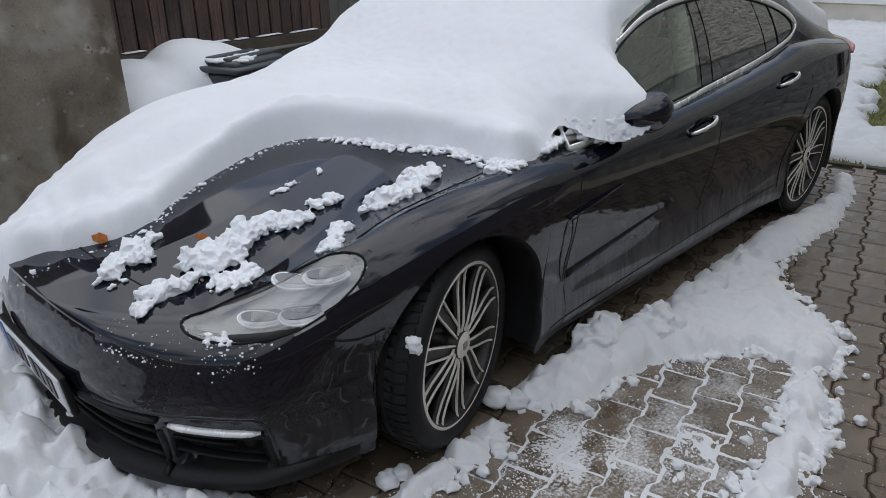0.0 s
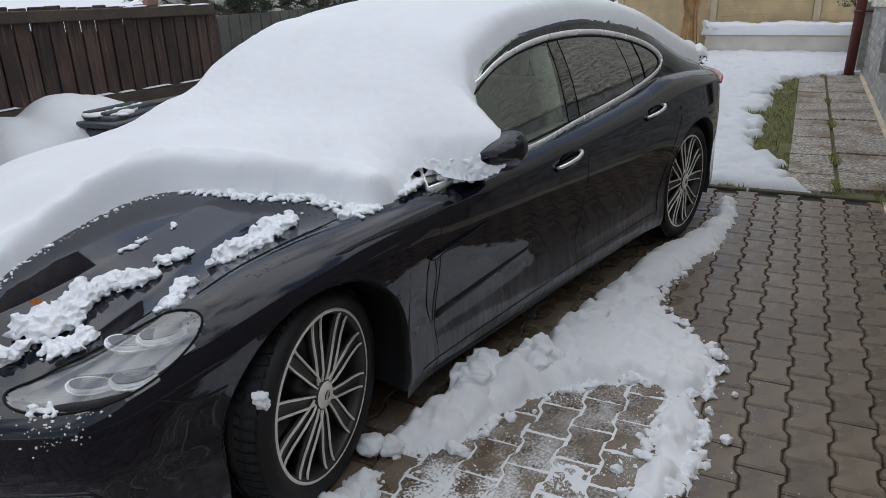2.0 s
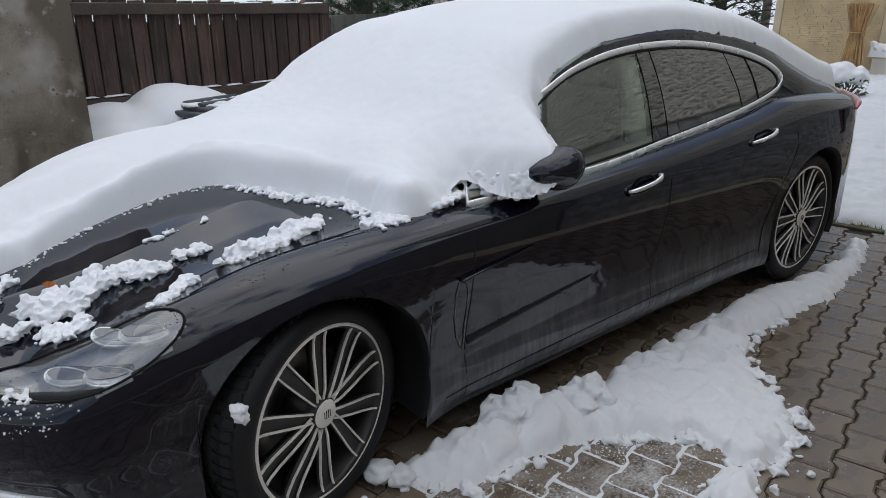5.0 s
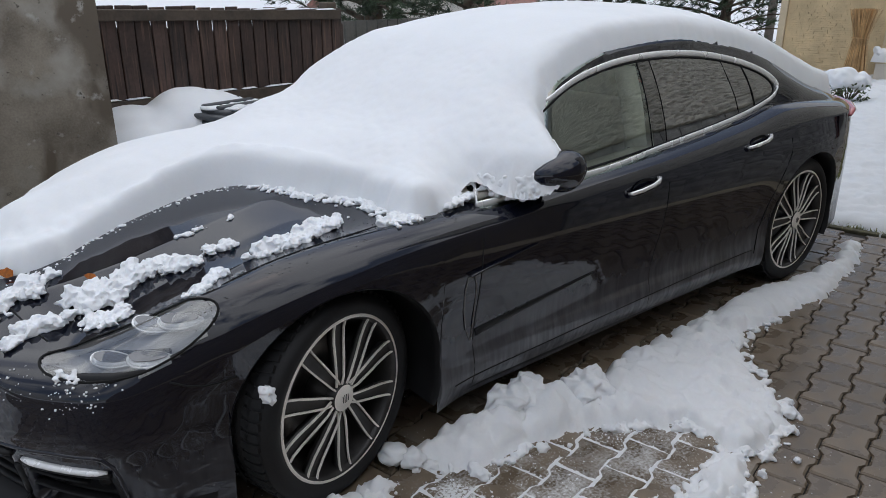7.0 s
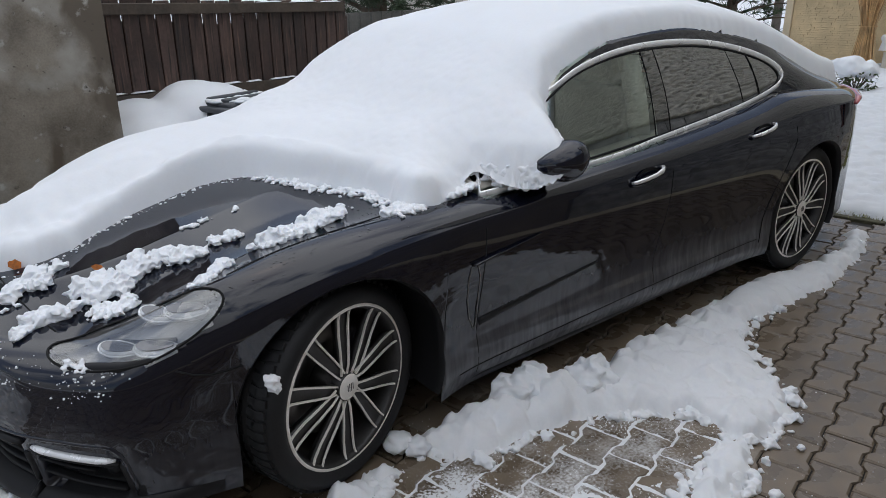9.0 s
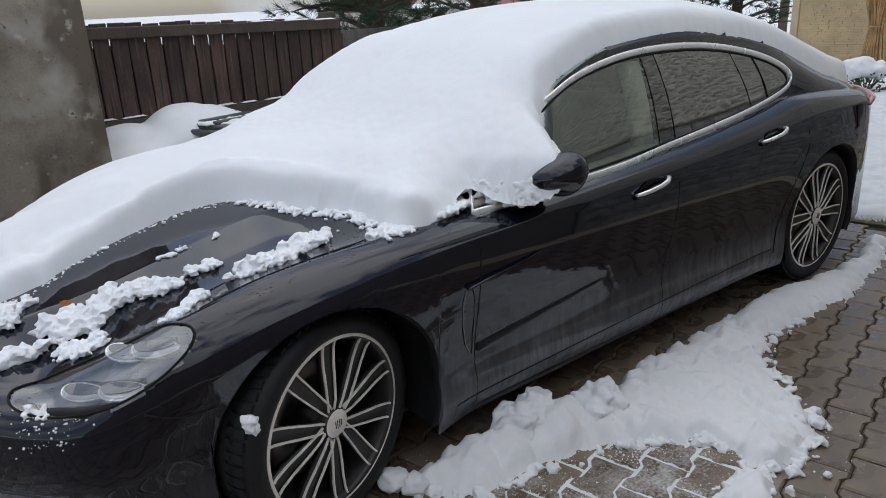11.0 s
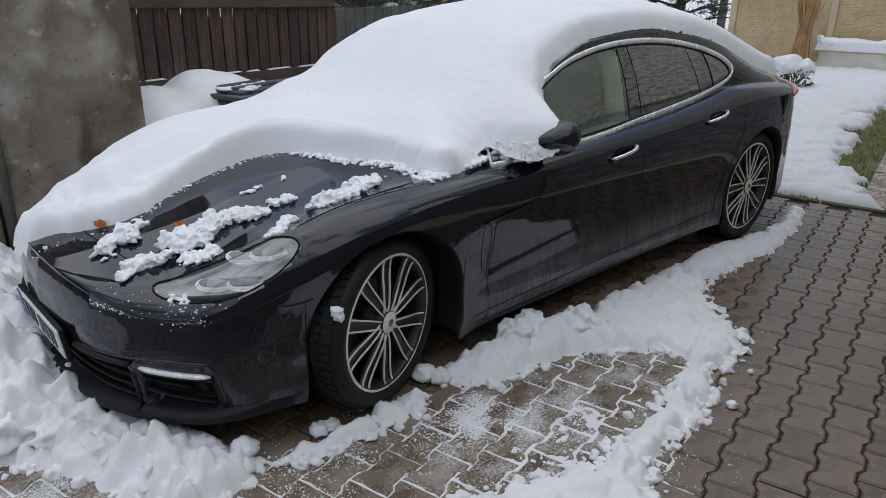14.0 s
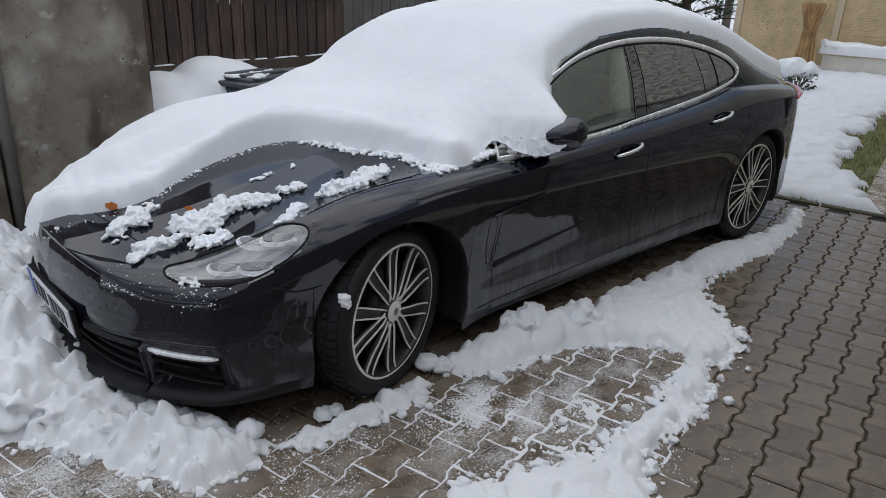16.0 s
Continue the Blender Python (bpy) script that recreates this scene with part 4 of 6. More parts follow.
# panel gaps
def gap_line(name, pts, r=0.0028):
    part(name, tube(pts, r, 6, name=name), GAP, car)


gap_line("door_gap", [on_side(0.548 + 0.02 * max(0, z - 0.6), z, -0.001) for z in np.arange(0.20, 0.775, 0.03)] + [(0.565, -0.905, 0.815), (0.59, -0.86, 0.84), (0.61, -0.835, 0.85)])
gap_line("door_gap", [on_side(1.60 + 0.05 * max(0, z - 0.35), z, -0.001) for z in np.arange(0.22, 0.81, 0.03)] + [(1.63, -0.88, 0.865), (1.64, -0.82, 0.897)])
gap_line("door_gap", [on_side(2.47, 0.27), on_side(2.49, 0.40), on_side(2.53, 0.55), on_side(2.60, 0.68), on_side(2.66, 0.78), on_side(2.66, 0.85), (2.64, -0.90, 0.91), (2.60, -0.83, 0.965)])
gap_line("sill_gap", [on_side(x, 0.232 + 0.03 * (x - 0.5), -0.001) for x in np.arange(0.45, 2.5, 0.08)])
gap_line("bonnet_gap", [(x, -w, top(x, w) - 0.0005) for x in np.arange(-0.30, 0.56, 0.03) for w in (0.757 + 0.04 * float(grow(-0.2 - x, 0.3)),)])
gap_line("bonnet_gap", [(-0.78 + 0.25 * w * w, -w, top(-0.78 + 0.25 * w * w, w) - 0.0005) for w in np.arange(-0.5, 0.53, 0.04)])
gap_line("bumper_gap", [(x, -side_w(x, z), z) for x, z in ((-0.51, 0.585), (-0.47, 0.565), (-0.43, 0.555), (-0.385, 0.557), (-0.345, 0.565))])

# chrome frame round the side windows, body edge and seals
for sign in (-1, 1):
    out = np.array([flank(x, z) + 0.007 for x, z in window_loop])
    for _ in range(12):
        out = (np.roll(out, 1) + 2 * out + np.roll(out, -1)) / 4
    first = int(np.argmin(window_loop[:, 0]))
    run_of = [(x, sign * w, z) for (x, z), w in zip(np.roll(window_loop, -first, axis=0), np.roll(out, -first)) if x > 0.74]
    tip = (0.606, sign * 0.838, 0.855)
    part("window_trim", tube([tip, *run_of, tip], 0.0142, 8, flat=0.35), TRIM, car, "polished chrome window frame")
    seal = [(x, sign * (flank(x, z) + 0.0005), z) for x, z in smooth_loop([(1.5 + (a - 1.5) * 0.976, 1.06 + (b - 1.06) * 0.92) for a, b in glass_xz])]
    part("window_seal", tube(seal, 0.005, 6, closed=True), GAP, car)
    lining = [(x, sign * (flank(x, z) - 0.03), z) for x, z in smooth_loop([(1.5 + (a - 1.5) * 0.985, 1.06 + (b - 1.06) * 0.95) for a, b in glass_xz])]
    part("window_lining", tube(lining, 0.024, 8, closed=True), LEATHER, car, "grey cabin lining round the windows")
    gap = [(x, sign * (flank(x, z) + 0.002), z) for x, z in ((1.655, 0.905), (1.66, 1.0), (1.665, 1.1), (1.667, 1.2), (1.665, 1.285))]
    part("pillar_seal", tube(gap, 0.0022, 6), GAP, car)
    gap = [(x, sign * (flank(x, z) + 0.002), z) for x, z in ((1.765, 0.917), (1.77, 1.0), (1.768, 1.1), (1.762, 1.2), (1.755, 1.29))]
    part("pillar_seal", tube(gap, 0.0015, 6), GAP, car)
    gap = [(x, sign * (flank(x, z) + 0.003), z) for x, z in ((2.545, 1.0), (2.53, 1.07), (2.505, 1.15), (2.48, 1.215))]
    part("quarter_seal", tube(gap, 0.0028, 6), GAP, car)
    gap = [(x, sign * (flank(x, z) + 0.002), z) for x, z in ((2.39, 0.985), (2.37, 1.07), (2.34, 1.15), (2.31, 1.25))]
    part("door_glass_edge", tube(gap, 0.0014, 6), GAP, car)

# side vent behind the front wheel and the door's lower blade
vent = [on_side(x, z, 0.002) for x, z in ((0.485, 0.645), (0.475, 0.60), (0.48, 0.52), (0.50, 0.44), (0.527, 0.385), (0.535, 0.40), (0.535, 0.50), (0.53, 0.60), (0.515, 0.645))]
part("side_vent", tube(vent, 0.0020, 6, closed=True), STEEL, car, "thin steel edge of the side vent")
blade = [on_side(x, 0.655 + 0.13 * (x - 0.5), 0.004) for x in np.arange(0.49, 0.85, 0.03)]
strake = [on_side(x, 0.405 + 0.115 * (x - 0.55), 0.003) for x in np.arange(0.555, 1.20, 0.04)]
part("door_strake", tube(strake, [0.016 - 0.013 * i / len(strake) for i in range(len(strake))], 8, flat=0.35), PLASTIC, car, "black door strake")
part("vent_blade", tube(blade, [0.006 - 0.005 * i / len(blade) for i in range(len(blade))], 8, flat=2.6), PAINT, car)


# door handles
def handle(x, z):
    cup = lathe([(0.001, 0.004), (0.03, 0.004), (0.045, 0.003), (0.052, -0.002)], 24)
    bmesh.ops.transform(cup, matrix=Matrix.Translation(on_side(x + 0.005, z - 0.004, 0.001)) @ pose(0, 0, 0, 0, -4, 0) @ Matrix.Diagonal((1.5, 1, 0.72, 1)), verts=cup.verts)
    part("handle_cup", cup, GAP, car)
    bar = [(x - 0.10, z - 0.014, 0.004), (x - 0.088, z - 0.010, 0.020), (x - 0.045, z - 0.002, 0.034), (x + 0.02, z + 0.008, 0.038), (x + 0.065, z + 0.017, 0.034), (x + 0.088, z + 0.021, 0.022), (x + 0.098, z + 0.020, 0.004)]
    part("handle", tube([on_side(a, b, o) for a, b, o in bar], [0.006, 0.0085, 0.0095, 0.0095, 0.011, 0.013, 0.010], 10, flat=0.75), CHROME, car, "chrome-edged door handle")
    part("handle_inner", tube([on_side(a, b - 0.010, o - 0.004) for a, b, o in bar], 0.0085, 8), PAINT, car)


handle(1.435, 0.803)
handle(2.335, 0.872)

# door mirrors
for sign in (-1, 1):
    bm = bmesh.new()
    bmesh.ops.create_icosphere(bm, subdivisions=4, radius=1.0)
    for v in bm.verts:
        x, y, z = v.co
        back = 1.0 - 0.35 * max(0.0, -x) * abs(z)
        v.co = Vector((0.065 * min(x, 0.55) * 1.5, 0.098 * y * back, 0.068 * z * (1 - 0.25 * y) * back - 0.018 * y))
    bmesh.ops.transform(bm, matrix=Matrix.Translation((0.875, sign * 0.957, 0.955)) @ (Matrix.Diagonal((1.08, sign * -1.08, 1.08, 1))) @ pose(0, 0, 0, 0, 0, 14), verts=bm.verts)
    if sign > 0:
        bmesh.ops.reverse_faces(bm, faces=bm.faces)
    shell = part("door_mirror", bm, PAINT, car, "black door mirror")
    part("mirror_foot", tube([(0.86, sign * 0.84, 0.865), (0.87, sign * 0.89, 0.885), (0.885, sign * 0.93, 0.915), (0.89, sign * 0.955, 0.945)], [0.035, 0.026, 0.022, 0.03], 10, flat=1.5), PLASTIC, shell)
    pane = lathe([(0.0005, 0.0), (0.06, 0.0), (0.066, 0.004)], 28)
    bmesh.ops.transform(pane, matrix=Matrix.Translation((0.928, sign * 0.957, 0.955)) @ pose(0, 0, 0, 0, 0, -90) @ Matrix.Diagonal((1.3, 1, 0.9, 1)), verts=pane.verts)
    part("mirror_glass", pane, CHROME, shell)


# headlamps
def headlamp(sign):
    rim = [(x, sign * w, top(x, w) + 0.002) if w < np.interp(x, shoulder_x, lower[:, -1, 1]) else (x, sign * w, 0.57) for x, w in lamp_loop]
    part("headlamp_rim", tube(rim, 0.0034, 8, closed=True), GAP, car)
    # the bucket: the cover's shape, sunk and drawn in
    src = made_panels["headlamp_lens", sign].data
    bm = bmesh.new()
    bm.from_mesh(src)
    for v in bm.verts:
        v.co += Vector((0.035, -sign * 0.012, -0.034))
    bucket = part("headlamp_bucket", bm, LAMP_GREY, car, "dark grey lamp housing")
    wall = [Vector(p) for p in rim]
    verts, faces, n = [], [], len(wall)
    for p in wall:
        verts += [p, p + Vector((0.035, -sign * 0.012, -0.037))]
    for i in range(n):
        j = (i + 1) % n
        faces.append((2 * i, 2 * j, 2 * j + 1, 2 * i + 1))
    part("bucket_wall", mesh_of("bucket_wall", verts, faces, LAMP_GREY), None, bucket)
    for x, w, turned in ((-0.605, 0.735, 44), (-0.533, 0.818, 36), (-0.485, 0.722, 50), (-0.435, 0.802, 36)):
        z = top(x, w) - 0.021
        lean = Vector((0, 0, 1)).rotation_difference(Vector((-0.45, sign * 0.5, 1))).to_matrix().to_4x4()
        rest = Matrix.Translation((x, sign * w, z)) @ lean @ pose(0, 0, 0, 0, 0, sign * turned)
        # an eye-shaped lamp: silver lid, dark glass under it, bright rim
        eye = [(0.062 * math.cos(a), (0.027 if math.sin(a) > 0 else 0.021) * math.sin(a) * (1 - 0.25 * math.cos(a)) + 0.05 * (0.056 * math.cos(a))) for a in np.linspace(0, 2 * math.pi, 29)[:-1]]
        lid = bmesh.new()
        rings = [[lid.verts.new(rest @ Vector((u * k, sign * v * k, h))) for u, v in eye] for k, h in ((1.0, -0.014), (1.0, 0.0), (0.8, 0.007), (0.35, 0.009))]
        for r0, r1 in zip(rings, rings[1:]):
            for i in range(len(eye)):
                j = (i + 1) % len(eye)
                lid.faces.new((r0[i], r0[j], r1[j], r1[i]))
        lid.faces.new(rings[-1])
        bmesh.ops.recalc_face_normals(lid, faces=lid.faces)
        part("light_module", lid, LAMP_SILVER, bucket, "silver lid of a four-point light")
        glow = bmesh.new()
        face = [glow.verts.new(rest @ Vector((u * 0.84, sign * (v * 0.64 - 0.003), 0.0115))) for u, v in eye]
        glow.faces.new(face)
        bmesh.ops.recalc_face_normals(glow, faces=glow.faces)
        bmesh.ops.solidify(glow, geom=glow.faces[:], thickness=0.003)
        part("projector", glow, LENS_DARK, bucket, smooth=False)
        slot = bmesh.new()
        box(slot, 0.10, 0.014, 0.016, rest @ pose(0.0, sign * -0.024, -0.008), 0.004)
        part("module_slot", slot, WINDOW_DARK, bucket, smooth=False)
        part("module_edge", tube([rest @ Vector((u, sign * v, 0.001)) for u, v in eye], 0.0034, 6, closed=True), LAMP_SILVER, bucket)
    low = [(x, sign * w, top(x, w) - 0.02) for x, w in ((-0.745, 0.60), (-0.70, 0.70), (-0.62, 0.785), (-0.55, 0.83))]
    part("lamp_base", tube(low, [0.012, 0.02, 0.02, 0.012], 8), PLASTIC, bucket)
    strip = [(x, sign * w, top(x, w) - 0.025) for x, w in ((-0.70, 0.66), (-0.66, 0.725), (-0.60, 0.79), (-0.54, 0.83))]
    part("light_strip", tube(strip, 0.004, 6), LAMP_SILVER, bucket)


headlamp(-1)
headlamp(1)

# lower grille bars, light bars, plate
def nose_at(w, z, out=0.0):
    u = float(np.interp(abs(w), fine_w[:2500], fine_u[:2500]))
    x, ww, zz = (float(v[0]) for v in band_point(np.array([u]), np.array([z])))
    ins = float(recess(plan_x(u), abs(w), z))
    return Vector((x - (ins + out) * 0.8, math.copysign(ww + (ins + out) * 0.5 * abs(w), w), z))


for z in (0.205, 0.25, 0.295):
    part("grille_bar", tube([nose_at(w, z, -0.022) for w in np.arange(-0.555, 0.556, 0.037)], 0.006, 6, flat=2.5), PLASTIC, car)
for sign in (-1, 1):
    bar = [nose_at(sign * w, 0.352 - 0.115 * (w - 0.61), 0.004) for w in np.arange(0.615, 0.806, 0.0158)]
    part("light_bar", tube(bar, [0.005, 0.009] + [0.0105] * (len(bar) - 4) + [0.009, 0.004], 10, flat=1.3), LAMP_SILVER, car, "clear daytime light bar")
    part("bar_housing", tube([p + Vector((0.008, 0, -0.013)) for p in bar], 0.008, 8, flat=1.8), PLASTIC, car, "black housing of the light bar")
    rim = [(w, 0.374 + 0.045 * (w - 0.36) if w < 0.7 else 0.389 - 0.1 * (w - 0.7)) for w in np.arange(0.34, 0.79, 0.03)] + [(0.80, 0.372), (0.812, 0.345), (0.818, 0.31), (0.822, 0.26), (0.825, 0.225), (0.822, 0.195)]
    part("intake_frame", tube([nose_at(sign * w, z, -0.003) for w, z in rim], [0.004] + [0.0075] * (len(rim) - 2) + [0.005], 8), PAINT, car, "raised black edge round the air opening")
    blade_line = [nose_at(sign * w, 0.362, 0.002) for w in np.arange(0.30, 0.612, 0.026)]
    part("grille_blade", tube(blade_line, [0.006] + [0.0115] * (len(blade_line) - 2) + [0.009], 8, flat=1.6), PLASTIC, car, "satin black blade above the grille")
    for z0, z1, w1 in ((0.300, 0.272, 0.775), (0.252, 0.212, 0.81)):
        fin = [nose_at(sign * w, z0 + (z1 - z0) * (w - 0.61) / 0.2, -0.014) for w in np.arange(0.61, w1, 0.022)]
        part("intake_slat", tube(fin, 0.0055, 8, flat=3.2), PLASTIC, car)
    part("intake_divider", tube([nose_at(sign * 0.582, z, -0.006) for z in np.arange(0.17, 0.345, 0.025)], 0.014, 8), PLASTIC, car)
    fog = lathe([(0.0005, 0.0), (0.016, 0.0), (0.021, 0.010), (0.024, 0.03)], 20)
    bmesh.ops.transform(fog, matrix=Matrix.Translation(nose_at(sign * 0.782, 0.262, -0.03)) @ pose(0, 0, 0, 0, 0, sign * 48), verts=fog.verts)
    part("sensor_ring", fog, PLASTIC, car)
plate = part("number_plate", boxes((0.014, 0.52, 0.112, pose(-0.992, -0.015, 0.352, 0, -6, 0)), bevel=0.004), PLATE, car, "white number plate with a blue end, partly snowed over", smooth=False)
part("plate_holder", boxes((0.02, 0.545, 0.135, pose(-0.983, -0.015, 0.350, 0, -6, 0)), bevel=0.005), PLASTIC, plate, smooth=False)
part("plate_band", boxes((0.004, 0.045, 0.108, pose(-1.0, 0.222, 0.353, 0, -6, 0))), PLATE_BLUE, plate, smooth=False)
for y, wd in ((0.15, 0.04), (0.095, 0.04), (0.04, 0.035), (-0.045, 0.04), (-0.10, 0.04), (-0.155, 0.04), (-0.205, 0.03)):
    part("plate_bar", boxes((0.004, wd, 0.07, pose(-1.0005, y, 0.352, 0, -6, 0)), bevel=0.001), PLATE_INK, plate, smooth=False)

# rear lamp ends and boot edge
for sign in (-1, 1):
    lamp = [(x, sign * (w + 0.004), z) for x, w, z in ((3.44, 0.885, 0.885), (3.56, 0.845, 0.90), (3.68, 0.77, 0.905), (3.80, 0.66, 0.905), (3.90, 0.50, 0.905))]
    part("rear_lamp", tube(lamp, [0.008, 0.018, 0.026, 0.03, 0.03], 8), RED_LENS, car, "red rear lamp end")

# inside: seats, dashboard, steering wheel
def seat(y, x0):
    bm = boxes((0.52, 0.50, 0.16, pose(x0, y, 0.47, 0, -6, 0)), bevel=0.05, seg=3)
    cushion = part("seat_cushion", bm, LEATHER, car, "grey leather seat")
    bm = boxes((0.14, 0.50, 0.62, pose(x0 + 0.31, y, 0.80, 0, 16, 0)), bevel=0.055, seg=3)
    part("seat_back", bm, LEATHER, cushion)
    bm = boxes((0.09, 0.25, 0.17, pose(x0 + 0.42, y, 1.17, 0, 14, 0)), bevel=0.04, seg=3)
    part("head_rest", bm, LEATHER, cushion)


for y, x0 in ((-0.38, 1.35), (0.38, 1.35), (-0.36, 2.28), (0.36, 2.28)):
    seat(y, x0)
for side in (-1, 1):
    lean = [(1.60 + 0.03 * t, side * (flank(1.62, 0.92 + 0.32 * t) - 0.045), 0.92 + 0.32 * t) for t in np.linspace(0, 1, 7)]
    part("pillar_lining", tube(lean, 0.035, 8, flat=1.6), LEATHER, car, "pale inner lining of the door pillar")
part("dashboard", boxes((0.45, 1.45, 0.22, pose(0.83, 0, 0.78, 0, 10, 0)), bevel=0.06, seg=3), DASH, car)
part("parcel_shelf", boxes((0.7, 1.3, 0.05, pose(2.95, 0, 0.93)), bevel=0.01), DASH, car)
part("cabin_lining", boxes((1.9, 1.5, 0.05, pose(1.7, 0, 0.40)), (0.05, 1.5, 0.5, pose(0.72, 0, 0.6)), bevel=0.01), DASH, car)
wheel_ring = [Matrix.Translation((1.08, -0.38, 0.86)) @ pose(0, 0, 0, 0, -62, 0) @ Vector((0.18 * math.cos(a), 0.18 * math.sin(a), 0)) for a in np.linspace(0, 2 * math.pi, 33)[:-1]]
part("steering_wheel", tube(wheel_ring, 0.015, 8, closed=True), LEATHER, car)


# ---- wheels, built round the axle (y outward is -) ----
def wheel(m, width, phase=0.02):
    hub = part("wheel", lathe([(0.02, -0.09), (0.06, -0.09), (0.06, 0.1), (0.02, 0.1)], 24, closed=True), ALLOY_DARK, car, "wheel with a grey and bright alloy rim")
    hub.matrix_basis = m
    h, R = width / 2, 0.352
    prof = [(0.272, -h + 0.03), (0.283, -h + 0.012), (0.30, -h + 0.002), (0.318, -h), (0.334, -h + 0.008), (0.345, -h + 0.022), (0.350, -h + 0.045), (R, -h + 0.07),
            (R, -0.045), (R - 0.008, -0.042), (R - 0.008, -0.032), (R, -0.029), (R, 0.029), (R - 0.008, 0.032), (R - 0.008, 0.042), (R, 0.045), (R, h - 0.07), (0.345, h - 0.02), (0.318, h), (0.27, h - 0.03)]
    part("tyre", lathe(prof, 96), RUBBER, hub)
    blocks = bmesh.new()
    for k in range(64):
        a = 2 * math.pi * k / 64
        for y0, tilt in ((-h + 0.052, 10), (-0.055, -6), (0.0, 8), (0.055, -6), (h - 0.052, 10)):
            box(blocks, 0.0235, 0.05 if abs(y0) > 0.06 else 0.032, 0.012, Matrix.Rotation(a, 4, "Y") @ pose(0, y0, R - 0.0015, 0, 0, tilt))
    tagged(part("tread", blocks, RUBBER, hub, smooth=False), kind="stuff")
    f = -h + 0.035
    rim = [(0.286, f - 0.012), (0.280, f - 0.022), (0.268, f - 0.020), (0.262, f - 0.008), (0.255, f + 0.02), (0.245, f + 0.06), (0.243, 0.08)]
    part("rim", lathe(rim, 72), ALLOY_DARK, hub)
    lip = [(0.2818, f - 0.0225), (0.2785, f - 0.0250), (0.2715, f - 0.0240)]
    part("rim_lip", lathe(lip, 72), ALLOY, hub, "bright machined rim edge")
    disc = lathe([(0.08, -0.02), (0.19, -0.02), (0.19, 0.01), (0.08, 0.01)], 48, closed=True)
    part("brake_disc", disc, STEEL, hub)
    part("caliper", boxes((0.10, 0.09, 0.20, pose(0.155, -0.01, 0.05, 0, 0, 0)), bevel=0.02), PLASTIC, hub)
    for k in range(10):
        # a spoke: a sunk grey blade between two bright ridges that spread from the hub to the rim
        turn = Matrix.Rotation(2 * math.pi * k / 10 + phase, 4, "Y")
        lean = 0.010 if k % 2 else -0.010
        pts = [(0.046, 0.0125, -0.022), (0.078, 0.0165, -0.026), (0.14, 0.0195, -0.024), (0.20, 0.0222, -0.020), (0.245, 0.0235, -0.021), (0.273, 0.0245, -0.028)]
        blade_bm, ridges = bmesh.new(), (bmesh.new(), bmesh.new())
        rows, edge_rows = [], ([], [])
        for r, half, y in pts:
            o, y = lean * (0.27 - r) / 0.22, f + 0.012 + y
            ring = [(o - half - 0.003, y + 0.001), (o - half * 0.6, y + 0.009), (o + half * 0.6, y + 0.009), (o + half + 0.003, y + 0.001), (o + half * 0.7, y + 0.034), (o - half * 0.7, y + 0.034)]
            rows.append([blade_bm.verts.new(turn @ Vector((c, yy, r))) for c, yy in ring])
            for n, side in enumerate((-1, 1)):
                e = o + side * half
                ring = [(e - 0.0027, y - 0.004), (e + 0.0027, y - 0.004), (e + 0.0032, y + 0.002), (e - 0.0032, y + 0.002)]
                edge_rows[n].append([ridges[n].verts.new(turn @ Vector((c, yy, r))) for c, yy in ring])
        for target, strip_rows in ((blade_bm, rows), (ridges[0], edge_rows[0]), (ridges[1], edge_rows[1])):
            m = len(strip_rows[0])
            for a, b in zip(strip_rows, strip_rows[1:]):
                for i in range(m):
                    target.faces.new((a[i], a[(i + 1) % m], b[(i + 1) % m], b[i]))
            bmesh.ops.recalc_face_normals(target, faces=target.faces)
        part("spoke", blade_bm, ALLOY_DARK, hub)
        for ridge_bm in ridges:
            part("spoke_ridge", ridge_bm, ALLOY, hub, "bright machined spoke edge", smooth=False)
    part("hub_cap", lathe([(0.0005, f - 0.024), (0.034, f - 0.023), (0.043, f - 0.019), (0.046, f - 0.01), (0.056, f + 0.010), (0.060, f + 0.03)], 36), ALLOY_DARK, hub)
    part("cap_badge", lathe([(0.0005, f - 0.0265), (0.038, f - 0.0255), (0.045, f - 0.0195)], 32), ALLOY, hub, "silver hub badge")
    for k in range(4):
        part("badge_bar", boxes((0.0022, 0.002, 0.032 - 0.006 * abs(k - 1.5), pose(-0.012 + 0.008 * k, f - 0.0268, 0.001))), ALLOY_DARK, hub, smooth=False)
    for k in range(5):
        a = 2 * math.pi * k / 5 + 0.3
        nut = cylinder(bmesh.new(), 0.009, 0.008, 0.02, pose(0.052 * math.cos(a), f + 0.004, 0.052 * math.sin(a), 90, 0, 0), 6)
        part("wheel_bolt", nut, STEEL, hub, smooth=False)
    return hub


wheel(pose(-0.03, -0.777, 0.3445, 0, 0, 17) @ Matrix.Diagonal((0.978, 1, 0.978, 1)), 0.275)
wheel(pose(0, 0.805, HUB_Z, 0, 0, 197), 0.275)
wheel(pose(AXLE_R, -0.765, HUB_Z, 0, 21, 0), 0.30)
wheel(pose(AXLE_R, 0.80, HUB_Z, 0, 0, 180), 0.30)


